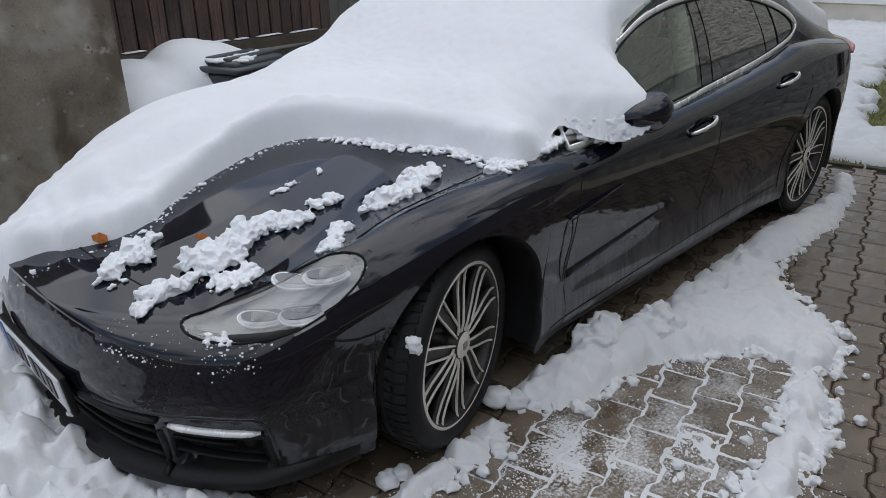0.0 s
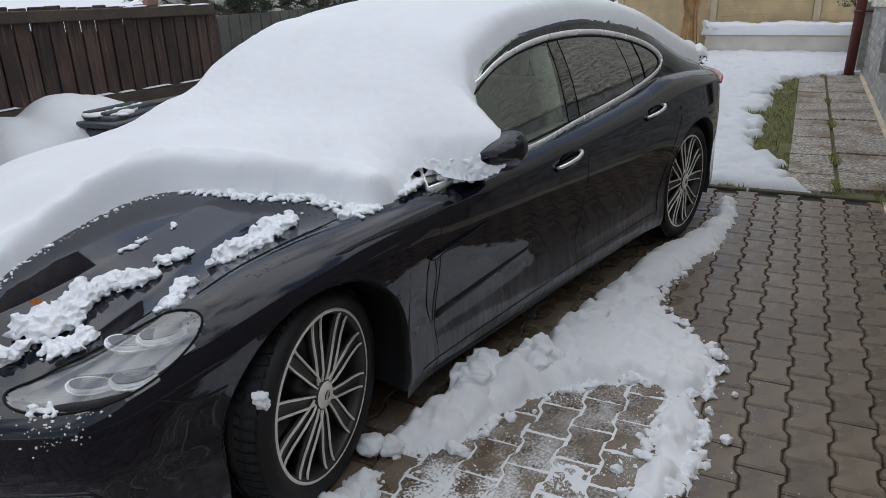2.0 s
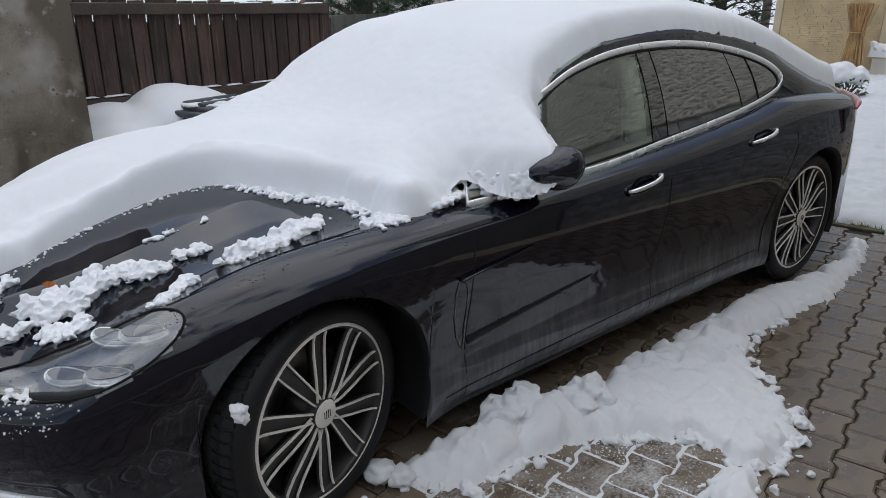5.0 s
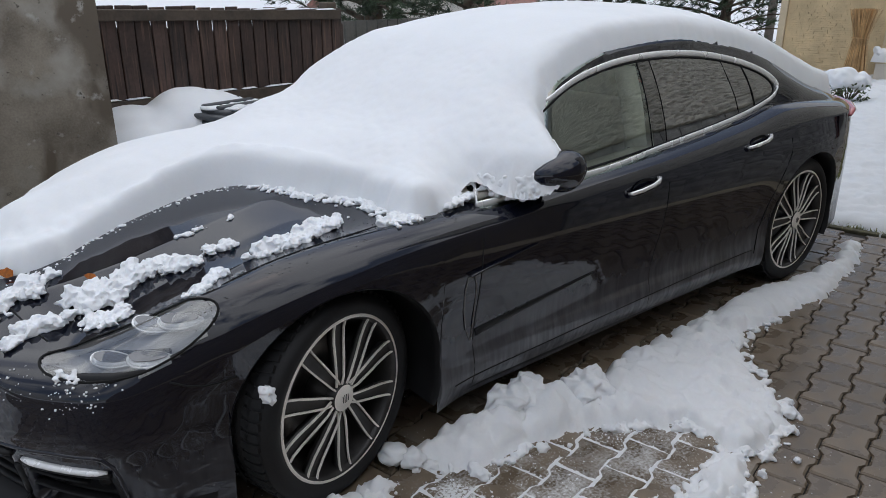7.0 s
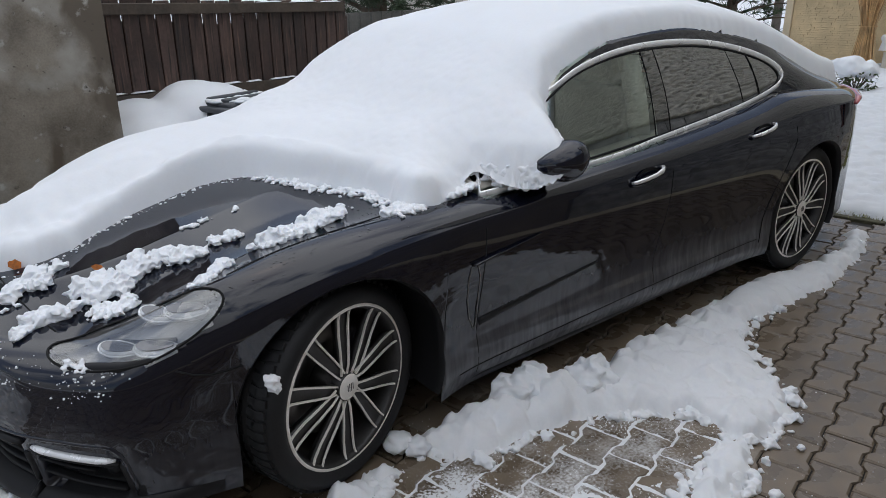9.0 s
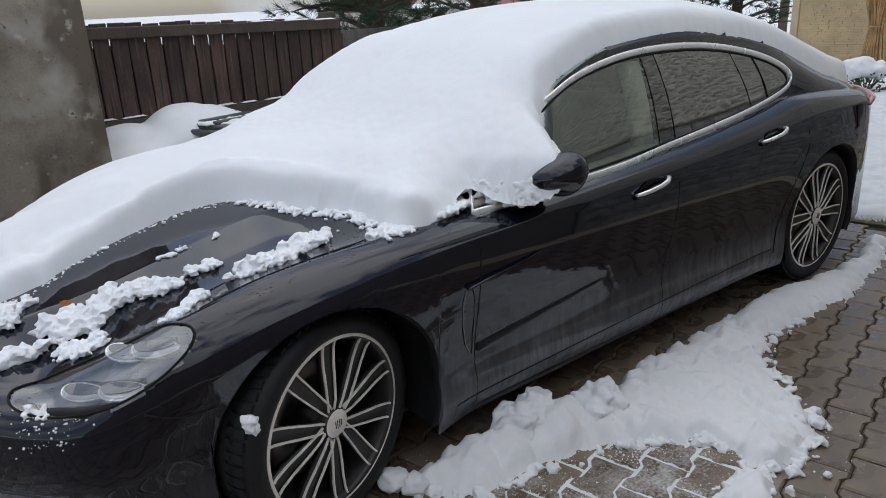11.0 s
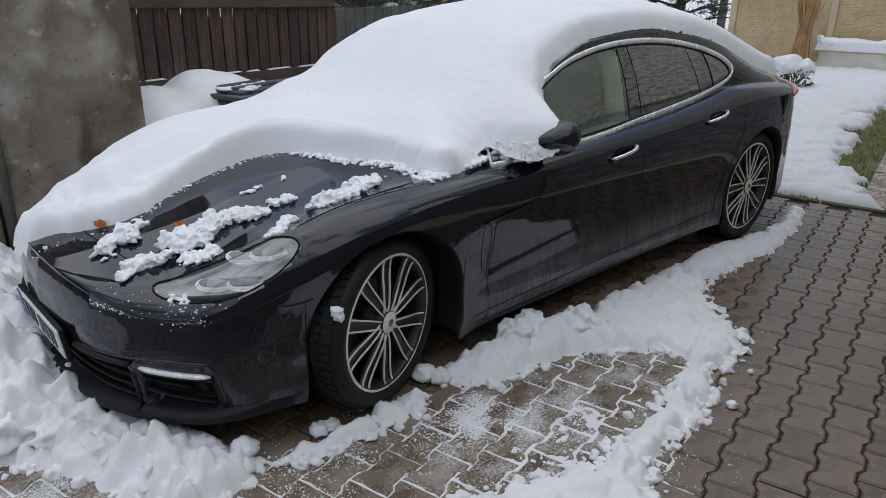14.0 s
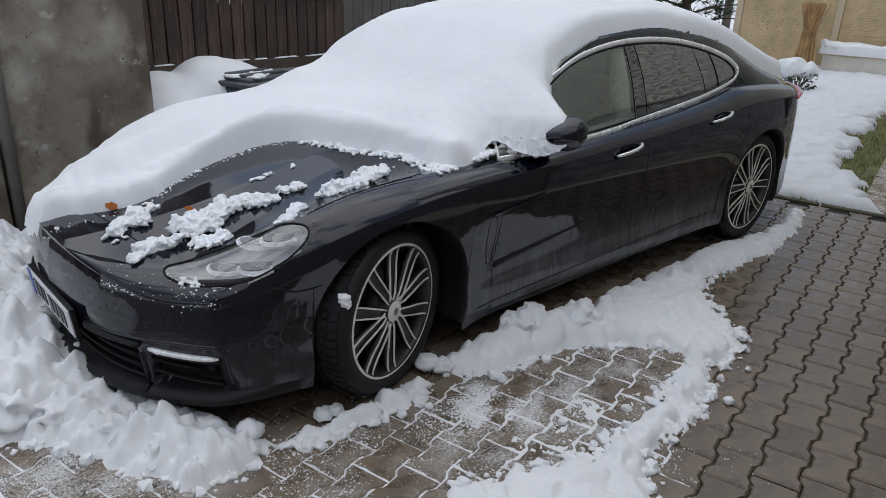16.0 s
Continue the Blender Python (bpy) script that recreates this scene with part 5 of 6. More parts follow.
# ---- snow lying on the car ----
# the snow over the front pillar: how far out it hangs, the height of its brink, and of its lower rim
HANG_X = [0.46, 0.56, 0.61, 0.65, 0.69, 0.74, 0.79, 0.84, 0.89, 0.93, 0.98, 1.03, 1.09]
reach = cubic(HANG_X, [-0.80, -0.785, -0.745, -0.745, -0.83, -0.925, -0.985, -1.01, -0.985, -0.92, -0.82, -0.735, -0.69])
brink = cubic(HANG_X, [0.885, 0.905, 0.94, 0.965, 0.975, 0.985, 1.0, 1.02, 1.045, 1.07, 1.105, 1.14, 1.18])
hem = cubic(HANG_X, [0.845, 0.86, 0.90, 0.92, 0.885, 0.875, 0.905, 0.945, 0.98, 1.005, 1.035, 1.07, 1.12])


def car_snow():
    """The blanket on bonnet, windscreen, roof and tail: thick, with a rounded, crumbling rim."""
    edge = [(-0.985, 0.24), (-0.915, 0.17), (-0.843, 0.075), (-0.765, 0.0), (-0.66, -0.07), (-0.60, -0.08), (-0.494, -0.01), (-0.36, 0.045), (-0.228, 0.075), (-0.05, 0.12), (0.07, 0.09), (0.144, 0.03), (0.21, -0.20),
            (0.30, -0.38), (0.36, -0.52), (0.34, -0.70), (0.35, -0.80), (0.43, -0.83), *[(x, float(reach(x))) for x in np.arange(0.50, 1.05, 0.02)],
            (1.08, -0.69), (1.14, -0.665), (1.21, -0.648), (1.4, -0.638), (1.6, -0.632), (2.02, -0.632), (2.25, -0.637), (2.49, -0.65), (2.74, -0.672), (3.01, -0.69), (3.25, -0.715), (3.5, -0.71), (3.72, -0.645), (3.88, -0.50), (3.96, -0.2), (3.97, 0.0), (3.88, 0.4),
            (3.6, 0.66), (3.2, 0.72), (2.6, 0.665), (1.8, 0.638), (1.2, 0.68), (0.9, 0.82), (0.5, 0.88), (0.0, 0.86), (-0.35, 0.82), (-0.60, 0.72), (-0.82, 0.52), (-0.95, 0.34)]
    edge = smooth_loop(edge, 0.03, 1)
    xs, ys = np.arange(-1.02, 4.02, 0.011), np.arange(-1.07, 0.96, 0.011)
    gx, gy = np.meshgrid(xs, ys, indexing="ij")
    clean = inside_by(gx, gy, edge)
    front = grow(-0.42 - gx, 0.12)
    broken = grow(gx - 0.2, 0.06) * grow(1.15 - gx, 0.1)
    coarse, fine_ = fractal(gx, gy, 0.11, 3, 1.0), fractal(gx, gy, 0.035, 3, 6.0)
    roof_rim = grow(gx - 1.05, 0.1)
    crumble = (0.003 + 0.026 * front + 0.014 * broken) * coarse + (0.003 + 0.009 * front + 0.010 * broken) * fine_
    crumble += roof_rim * (0.008 * coarse + 0.004 * fine_)
    far = clean + crumble * np.exp(-np.abs(clean) / 0.05)
    under = np.array([[top(float(x), float(y)) for y in ys] for x in xs])
    depth_x = cubic([-1.0, -0.6, 0.0, 0.5, 0.8, 1.2, 1.6, 2.2, 3.0, 3.9], [0.15, 0.165, 0.18, 0.15, 0.15, 0.125, 0.092, 0.085, 0.10, 0.12])
    depth = depth_x(gx) * (1 + 0.05 * fractal(gx, gy, 0.6, 2, 3.0)) + 0.06 * grow(gy - 0.2, 0.4) * grow(gx - 0.2, 0.3) * grow(1.3 - gx, 0.3)
    hood = grow(0.55 - gx, 0.25)
    r = 0.075 + 0.16 * grow(gx - 0.25, 0.15) * grow(0.85 - gx, 0.15) + 0.05 * grow(gx - 0.85, 0.1) * grow(1.4 - gx, 0.2) + 0.13 * hood + 0.24 * hood * grow(gy - 0.1, 0.4) * grow(gx + 1.1, 0.3)
    dome = lambda d: np.sqrt(np.clip(1 - (1 - np.clip(d, 0, 1)) ** 2, 0, 1))  # noqa: E731
    # on the bonnet the rim breaks off low and the snow rises behind it in a shallow terrace
    rim_w = 0.065 + 0.02 * np.sin(gx * 7.0) + 0.012 * coarse
    behind = np.clip((clean - rim_w) / 0.26, 0, 1)
    step = 0.50 + 0.28 * grow(gx + 0.35, 0.4)
    terraced = step * dome(far / rim_w) + (1 - step) * (behind * behind * (3 - 2 * behind))
    near = hood * grow(0.45 - gy, 0.3)
    lift = depth * (near * terraced + (1 - near) * dome(far / r))
    lift += near * 0.010 * np.exp(-(((clean - rim_w * 1.05) / 0.012) ** 2)) * (0.6 + 2.0 * coarse)
    lift += (front * 0.022 * coarse + 0.004 * front * fine_) * np.clip(far / 0.03, 0, 1) * grow(0.30 - clean, 0.15)
    lift = np.minimum(lift, 3.2 * far)
    base = under.copy()
    for _ in range(60):
        base[1:-1, 1:-1] = (base[:-2, 1:-1] + base[2:, 1:-1] + base[1:-1, :-2] + base[1:-1, 2:]) / 4
    calm = np.clip(clean / 0.16, 0, 1)
    z = under * (1 - calm) + np.maximum(base, under) * calm + np.maximum(lift, np.where(gx > 0.9, -0.022, -0.06))
    z += (0.004 * fine_ * (1 - calm) * np.maximum(broken, roof_rim) + 0.004 * fractal(gx, gy, 0.25, 3, 2.0)) * np.clip(far / 0.05, 0, 1)
    for _ in range(2):
        z[1:-1, 1:-1] = 0.5 * z[1:-1, 1:-1] + 0.125 * (z[:-2, 1:-1] + z[2:, 1:-1] + z[1:-1, :-2] + z[1:-1, 2:])
    # over the front pillar the sheet sags outward to its brink and breaks off steeply
    zone = grow(gx - 0.42, 0.16) * grow(1.09 - gx, 0.14)
    zone = zone * zone * (3 - 2 * zone)
    inner = -0.42
    f = np.clip((inner - gy) / (inner - reach(gx)), 0, 1)
    row = z[:, int(round((inner - ys[0]) / 0.011))][:, None]
    sag = row + (brink(gx) - row) * f ** 1.5 + 0.010 * coarse * f
    fall = dome(np.clip(far + 0.004, 0, 1) / 0.075)
    hung = hem(gx) + (sag - hem(gx)) * fall
    zone = np.where(gy < inner, zone * np.clip((inner - gy) / 0.06, 0, 1), 0)
    z = z * (1 - zone) + hung * zone
    soft = z.copy()
    for _ in range(14):
        soft[1:-1, 1:-1] = (soft[:-2, 1:-1] + soft[2:, 1:-1] + soft[1:-1, :-2] + soft[1:-1, 2:]) / 4
    body = grow(gx - 0.35, 0.1) * grow(1.15 - gx, 0.1) * grow(clean - 0.05, 0.05)
    z = z * (1 - body) + soft * body + 0.003 * fine_ * body
    return sheet("snow_blanket", gx, gy, z, far > np.where(gx > 0.9, -0.013, -0.022))


tagged(new("snow_blanket", car_snow()), "thick fresh snow blanket over the car", "snow", kind="stuff")
bpy.data.objects["snow_blanket"].data.materials.append(SNOW)


def lump(bm, x, y, z, r, squash=0.7, seed=0.0, rough=0.35, sub=3):
    """One crumbly ball of snow."""
    made = bmesh.ops.create_icosphere(bm, subdivisions=sub, radius=1.0)
    for v in made["verts"]:
        n = v.co.normalized()
        k = 1 + rough * noise.fractal((n.x * 1.6 + seed, n.y * 1.6, n.z * 1.6), 0.9, 2.1, 4)
        v.co = Vector((x, y, z)) + Vector((n.x * r * k, n.y * r * k, n.z * r * k * squash))


def melt(ob, voxel, soften=3):
    """Joins the balls of a heap into one rounded crust."""
    skin = ob.modifiers.new("crust", "REMESH")
    skin.mode, skin.voxel_size, skin.use_smooth_shade = "VOXEL", voxel, soften > 0
    if soften:
        soft = ob.modifiers.new("soften", "SMOOTH")
        soft.factor, soft.iterations = 0.5, soften


def clump(name, label, bits, group="", sub=3, mat=None, voxel=0.0, rough=0.35):
    bm = bmesh.new()
    for k, (x, y, z, r, *sq) in enumerate(bits):
        lump(bm, x, y, z, r, sq[0] if sq else 0.7, 3.7 * k + 10 * x, rough, sub)
    ob = part(name, bm, mat or SNOW, None)
    if voxel:
        melt(ob, voxel)
    return tagged(ob, label, "snow", group)


def scatter_line(name, label, pts, r0, n, seed, spread=0.03):
    """Crumbs of snow strewn along a line on the bonnet."""
    rnd = random.Random(seed)
    bm = bmesh.new()
    for k in range(int(n * 2.6)):
        t = rnd.random() * (len(pts) - 1)
        i = int(t)
        f = t - i
        x = pts[i][0] * (1 - f) + pts[i + 1][0] * f + rnd.gauss(0, spread)
        w = pts[i][1] * (1 - f) + pts[i + 1][1] * f + rnd.gauss(0, spread)
        r = r0 * 0.8 * rnd.uniform(0.2, 1.0) ** 1.3 * (1.7 if rnd.random() < 0.10 else 1)
        lump(bm, x, -w, top(x, abs(w)) + r * rnd.uniform(0.3, 1.1 if r0 > 0.018 else 0.4), r, 0.8, rnd.random() * 50, rough=0.9, sub=2)
        for _ in range(3 if r0 > 0.015 else 0):
            a, b = rnd.uniform(0, 6.28), rnd.uniform(0, 1.2)
            tiny = r * rnd.uniform(0.18, 0.4)
            px, pw = x + r * 1.05 * math.cos(a) * math.cos(b), w + r * 1.05 * math.sin(a) * math.cos(b)
            lump(bm, px, -pw, max(top(px, abs(pw)) + tiny * 0.4, top(x, abs(w)) + r * math.sin(b)), tiny, 0.9, rnd.random() * 50, rough=0.8, sub=1)
    ob = part(name, bm, SNOW_CRUMB, None)
    if r0 > 0.0045:
        melt(ob, 0.0036 if r0 > 0.011 else 0.0028, 0 if r0 > 0.011 else 1)
    return tagged(ob, label, "snow", "snow crumbs on the bonnet")


CRUMB = "loose snow crumbs on the wet black bonnet"
for line, size, count, seed, spread in (
        ([(-0.62, 0.42), (-0.55, 0.40), (-0.50, 0.44)], 0.036, 34, 1, 0.022),
        ([(-0.50, 0.43), (-0.42, 0.40), (-0.37, 0.40)], 0.030, 34, 15, 0.020),
        ([(-0.37, 0.42), (-0.32, 0.45), (-0.26, 0.47)], 0.026, 26, 16, 0.018),
        ([(-0.66, 0.44), (-0.73, 0.42), (-0.77, 0.41), (-0.81, 0.46)], 0.022, 40, 2, 0.014),
        ([(-0.60, 0.50), (-0.56, 0.57), (-0.52, 0.53)], 0.020, 30, 17, 0.020),
        ([(-0.80, 0.26), (-0.75, 0.20), (-0.70, 0.23)], 0.026, 36, 3, 0.020),
        ([(-0.70, 0.19), (-0.64, 0.18)], 0.018, 16, 4, 0.016),
        ([(-0.20, 0.44), (-0.16, 0.46), (-0.13, 0.47)], 0.020, 16, 5, 0.010),
        ([(-0.25, 0.63), (-0.29, 0.66), (-0.36, 0.71)], 0.018, 34, 6, 0.018)):
    scatter_line("snow_crumbs", CRUMB, line, size, count, seed, spread)
scatter_line("snow_crumbs", CRUMB, [(0.21, 0.56), (0.10, 0.60), (0.02, 0.63), (-0.11, 0.62)], 0.021, 120, 7, 0.022)
scatter_line("snow_crumbs", CRUMB, [(0.32, 0.72), (0.34, 0.80), (0.26, 0.78)], 0.018, 50, 8, 0.022)
scatter_line("snow_crumbs", CRUMB, [(0.16, 0.02), (0.20, 0.15), (0.22, 0.26), (0.29, 0.40), (0.34, 0.52), (0.33, 0.66)], 0.014, 120, 9, 0.016)
scatter_line("snow_crumbs", CRUMB, [(-0.16, 0.25), (-0.20, 0.27), (-0.24, 0.26)], 0.012, 10, 10, 0.012)
scatter_line("snow_crumbs", CRUMB, [(-0.98, -0.02), (-0.70, 0.10), (-0.60, 0.10), (-0.49, 0.02), (-0.36, -0.03), (-0.22, -0.06), (0.0, -0.10), (0.14, -0.02)], 0.0065, 150, 11, 0.016)
scatter_line("snow_crumbs", CRUMB, [(-0.735, 0.665), (-0.72, 0.70), (-0.70, 0.73)], 0.011, 16, 12, 0.009)
scatter_line("snow_crumbs", CRUMB, [(-0.88, 0.42), (-0.835, 0.58), (-0.77, 0.70), (-0.70, 0.785)], 0.003, 20, 13, 0.02)
scatter_line("snow_crumbs", CRUMB, [(-0.04, 0.255), (-0.05, 0.262)], 0.013, 4, 14, 0.006)
scatter_line("snow_crumbs", CRUMB, [(-0.925, 0.52), (-0.89, 0.575), (-0.84, 0.64)], 0.0035, 18, 21, 0.018)
scatter_line("snow_crumbs", CRUMB, [(-0.77, 0.70), (-0.72, 0.755), (-0.62, 0.81)], 0.0042, 22, 22, 0.016)
clump("snow_lump", "small snow lump stuck on the front tyre", [(-0.285, -0.972, 0.507, 0.020, 1.1), (-0.272, -0.98, 0.487, 0.013, 1.0), (-0.296, -0.968, 0.522, 0.011, 1.0), (-0.276, -0.976, 0.516, 0.013, 1.0), (-0.29, -0.976, 0.49, 0.010, 1.0)], voxel=0.003, rough=0.7)
# crumbs along the rim of the snow that hangs over the front pillar
rnd = random.Random(77)
fringe = bmesh.new()
for k in range(620):
    t = rnd.random()
    if k < 540:
        x = 0.64 + 0.42 * t
        up = rnd.random()
        y = float(reach(x)) + 0.002 + 0.035 * up * up
        z = float(hem(x)) - 0.012 + up * (float(brink(x)) - float(hem(x))) * 0.75
    else:
        x, y, z = 0.48 + 0.19 * t, -0.825 + 0.06 * t + rnd.gauss(0, 0.012), 0.862 + 0.01 * t + rnd.uniform(0, 0.015)
    lump(fringe, x, y, max(z, 0.862), rnd.uniform(0.003, 0.011), 0.9, rnd.random() * 40, rough=0.9, sub=2)
melt(fringe_ob := part("snow_fringe", fringe, SNOW, None), 0.0045, 1)
tagged(fringe_ob, "crumbling rim of the slumped snow on the front pillar", "snow", kind="stuff")

# water drops left by the melting snow on fender and bonnet
rnd = random.Random(41)
drops = bmesh.new()
for _ in range(620):
    x, w = rnd.uniform(-0.45, 0.56), rnd.uniform(0.50, 0.90)
    if w > 0.62 + 0.2 * rnd.random() - 0.25 * x:
        size = rnd.uniform(0.0012, 0.0034)
        lump(drops, x, -w, top(x, w) + size * 0.1, size, 0.55, rnd.random() * 30, rough=0.2, sub=1)
tagged(part("water_drops", drops, WATER, None), "water drops on the black fender and bonnet", "water drops", kind="stuff")

# two fallen leaves on the bonnet
for k, (x, w, tilt) in enumerate(((-0.73, 0.03, 20), (-0.545, 0.335, 50))):
    bm = bmesh.new()
    mid = [bm.verts.new((0, y, 0.006)) for y in (-0.05, -0.02, 0.02, 0.05)]
    rim_r = [bm.verts.new((0.024, y, 0.012)) for y in (-0.025, 0.02)]
    rim_l = [bm.verts.new((-0.024, y, 0.002)) for y in (-0.025, 0.02)]
    for f in ((mid[0], rim_r[0], mid[1]), (mid[1], rim_r[0], rim_r[1], mid[2]), (mid[2], rim_r[1], mid[3]), (mid[0], mid[1], rim_l[0]), (mid[1], mid[2], rim_l[1], rim_l[0]), (mid[2], mid[3], rim_l[1])):
        bm.faces.new(f)
    bmesh.ops.solidify(bm, geom=bm.faces[:], thickness=0.001)
    size = 0.65 if k == 0 else 0.4
    ob = part("fallen_leaf", bm, DRY_LEAF, None, smooth=False)
    ob.matrix_basis = Matrix.Translation((x, -w, top(x, abs(w)) + (0.03 if k else 0.016))) @ pose(0, 0, 0, 15, -25, tilt) @ Matrix.Diagonal((size, size, size, 1))
    tagged(ob, "orange-brown fallen leaf lying on the bonnet", "leaf", "fallen leaves")

# ---- snow on the drive ----
P_STRIP = [(0.36, -0.84), (0.63, -0.88), (0.93, -0.86), (1.06, -1.0), (1.30, -0.93), (1.86, -0.91), (2.56, -0.89), (3.1, -0.97), (3.45, -0.95), (3.85, -0.85), (3.9, -0.93), (3.53, -1.04), (2.95, -1.16), (2.5, -1.14), (2.15, -1.12), (1.90, -1.2),
           (1.72, -1.42), (1.52, -1.62), (1.33, -1.68), (1.16, -1.62), (1.22, -1.40), (1.08, -1.30), (0.92, -1.17), (0.63, -1.10), (0.45, -1.10), (0.30, -1.02), (0.22, -0.92)]
P_LOW = [(1.18, -1.60), (1.05, -1.73), (0.77, -1.80), (0.50, -1.80), (0.30, -1.88), (0.05, -2.2), (-0.5, -2.25), (-0.5, -1.85), (-0.24, -1.50), (0.05, -1.62), (0.30, -1.72), (0.55, -1.68), (0.80, -1.66), (1.0, -1.58)]
P_WHEEL = [(-0.54, -0.93), (-0.26, -0.93), (0.1, -0.92), (0.15, -0.99), (-0.05, -1.03), (-0.3, -1.04), (-0.5, -1.0)]
P_FRONT = [(-0.58, -0.90), (-0.69, -0.67), (-0.77, -0.48), (-0.82, -0.28), (-0.84, 0.0), (-0.80, 0.6), (-0.70, 1.66), (-2.2, 1.84), (-2.7, 1.3), (-2.5, 0.5), (-2.75, 0.0), (-2.3, -0.35), (-1.7, -0.32), (-1.35, -0.28), (-1.17, -0.42), (-1.07, -0.62), (-0.98, -0.82), (-0.87, -0.98), (-0.72, -1.0)]
P_THIN = [(-2.6, 0.3), (-1.35, -0.1), (-0.9, -0.4), (-0.6, -0.88), (0.3, -0.95), (1.25, -1.05), (1.45, -1.6), (0.6, -1.83), (0.1, -2.3), (-0.5, -2.1), (-0.75, -1.25), (-1.3, -0.95), (-2.6, -1.0)]


def chunks(x, y, size, seed):
    """Broken blocks of snow: each cell a plane of its own height and tilt, about nought."""
    flat = np.zeros(np.size(x))
    for i, (a, b) in enumerate(zip(np.ravel(x), np.ravel(y))):
        p = Vector((a / size + seed, b / size, seed))
        c = noise.voronoi(p)[1][0]
        k = noise.cell_vector(c * 7.3)
        flat[i] = k[0] - 0.5 + (p - c).x * (k[1] - 0.5) * 1.6 + (p - c).y * (k[2] - 0.5) * 1.6
    return flat.reshape(np.shape(x))


def drive_snow():
    xs, ys = np.arange(-2.9, 4.0, 0.0115), np.arange(-2.35, 1.86, 0.0115)
    gx, gy = np.meshgrid(xs, ys, indexing="ij")
    coarse, mid_, fine_ = fractal(gx, gy, 0.32, 4, 11.0), fractal(gx, gy, 0.09, 4, 12.0), fractal(gx, gy, 0.03, 3, 13.0)
    grit = fractal(gx, gy, 0.014, 2, 14.0)
    ragged = 0.038 * mid_ + 0.010 * fine_ + 0.003 * grit
    z = np.full(gx.shape, -0.05)

    def heap(poly, deep, r, lumps=0.5, edge=1.0):
        d = inside_by(gx, gy, poly) + ragged * edge
        t = np.clip(d / r, 0, 1)
        body = deep * np.sqrt(np.clip(1 - (1 - t) ** 2, 0, 1)) * (1 + lumps * coarse + 0.7 * lumps * mid_)
        return np.where(d > 0, np.maximum(body, 0.0) + (0.0045 * fine_ + 0.003 * grit) * np.clip(d / 0.03, 0, 1), d * 0.6)

    thin_in = np.clip(inside_by(gx, gy, P_THIN) / 0.12, 0, 1)
    thin = np.where(thin_in > 0, -0.0075 + 0.004 * thin_in + 0.0042 * (mid_ + 0.9 * coarse) * thin_in + 0.0030 * fine_ + 0.0028 * grit, -0.03)
    thin -= 0.0048 * (1 + 1.2 * coarse) * np.clip((0.12 - gx) / 0.25, 0, 1)
    z = np.maximum(z, thin)
    z = np.maximum(z, heap(P_STRIP, 0.055, 0.10, 0.4))
    rise = np.exp(-(((gx - 0.78) / 0.24) ** 2) - (((gy + 1.0) / 0.16) ** 2))
    z = np.where(z > 0.01, z + 0.055 * rise * (1 + coarse), z)
    z = np.maximum(z, heap(P_LOW, 0.042, 0.10, 0.4))
    z = np.maximum(z, heap(P_WHEEL, 0.04, 0.05, 0.8))
    front_deep = 0.135 + 0.13 * grow(gy + 0.6, 0.9)
    z = np.maximum(z, heap(P_FRONT, front_deep, 0.36, 0.45, 0.75))
    # the deep heaps have settled: their slopes are smooth
    deep = np.clip((z - 0.012) / 0.02, 0, 1)
    calm = z.copy()
    for _ in range(3):
        calm[1:-1, 1:-1] = 0.4 * calm[1:-1, 1:-1] + 0.15 * (calm[:-2, 1:-1] + calm[2:, 1:-1] + calm[1:-1, :-2] + calm[1:-1, 2:])
    blocks = np.zeros(gx.shape)
    front = gx < -0.55
    blocks[front] = 0.045 * chunks(gx[front], gy[front], 0.12, 2.5) + 0.038 * chunks(gx[front], gy[front], 0.05, 5.5) + 0.010 * fine_[front] + 0.007 * grit[front]
    side = (gx > -0.55) & (gx < 2.2) & (z > 0.005)
    blocks[side] = 0.026 * chunks(gx[side], gy[side], 0.10, 3.5) + 0.016 * chunks(gx[side], gy[side], 0.045, 6.5)
    blocks[1:-1, 1:-1] = 0.7 * blocks[1:-1, 1:-1] + 0.075 * (blocks[:-2, 1:-1] + blocks[2:, 1:-1] + blocks[1:-1, :-2] + blocks[1:-1, 2:])
    z = z * (1 - deep) + np.maximum(calm + blocks + 0.006 * fractal(gx, gy, 0.04, 3, 15.0), 0.004) * deep
    keep = z > -0.022
    return sheet("snow_on_drive", gx, gy, z, keep)


tagged(new("snow_on_drive", drive_snow()), "trodden patchy snow left on the paved drive", "snow", kind="stuff")
bpy.data.objects["snow_on_drive"].data.materials.append(SNOW_TRODDEN)

# loose lumps on the drive
bits = [(1.525, -1.56, 0.018, 0.03), (0.99, -1.84, 0.012, 0.022), (1.30, -1.77, 0.01, 0.014), (0.20, -0.88, 0.04, 0.05), (0.24, -0.93, 0.03, 0.045), (-0.34, -0.90, 0.022, 0.035), (-0.29, -0.91, 0.022, 0.03),
        (-0.13, -0.88, 0.01, 0.012), (-0.10, -1.08, 0.012, 0.02), (0.02, -1.10, 0.01, 0.016), (-0.62, -0.86, 0.05, 0.05), (-0.66, -0.93, 0.03, 0.04), (-0.98, -0.66, 0.02, 0.035), (0.35, -1.50, 0.01, 0.018)]
for x, y, z, r in bits:
    clump("snow_lump", "loose snow lump on the wet paving", [(x, y, z, r, 0.75), (x + r * 0.6, y + r * 0.3, z * 0.8, r * 0.6, 0.7)], "snow lumps on the drive")
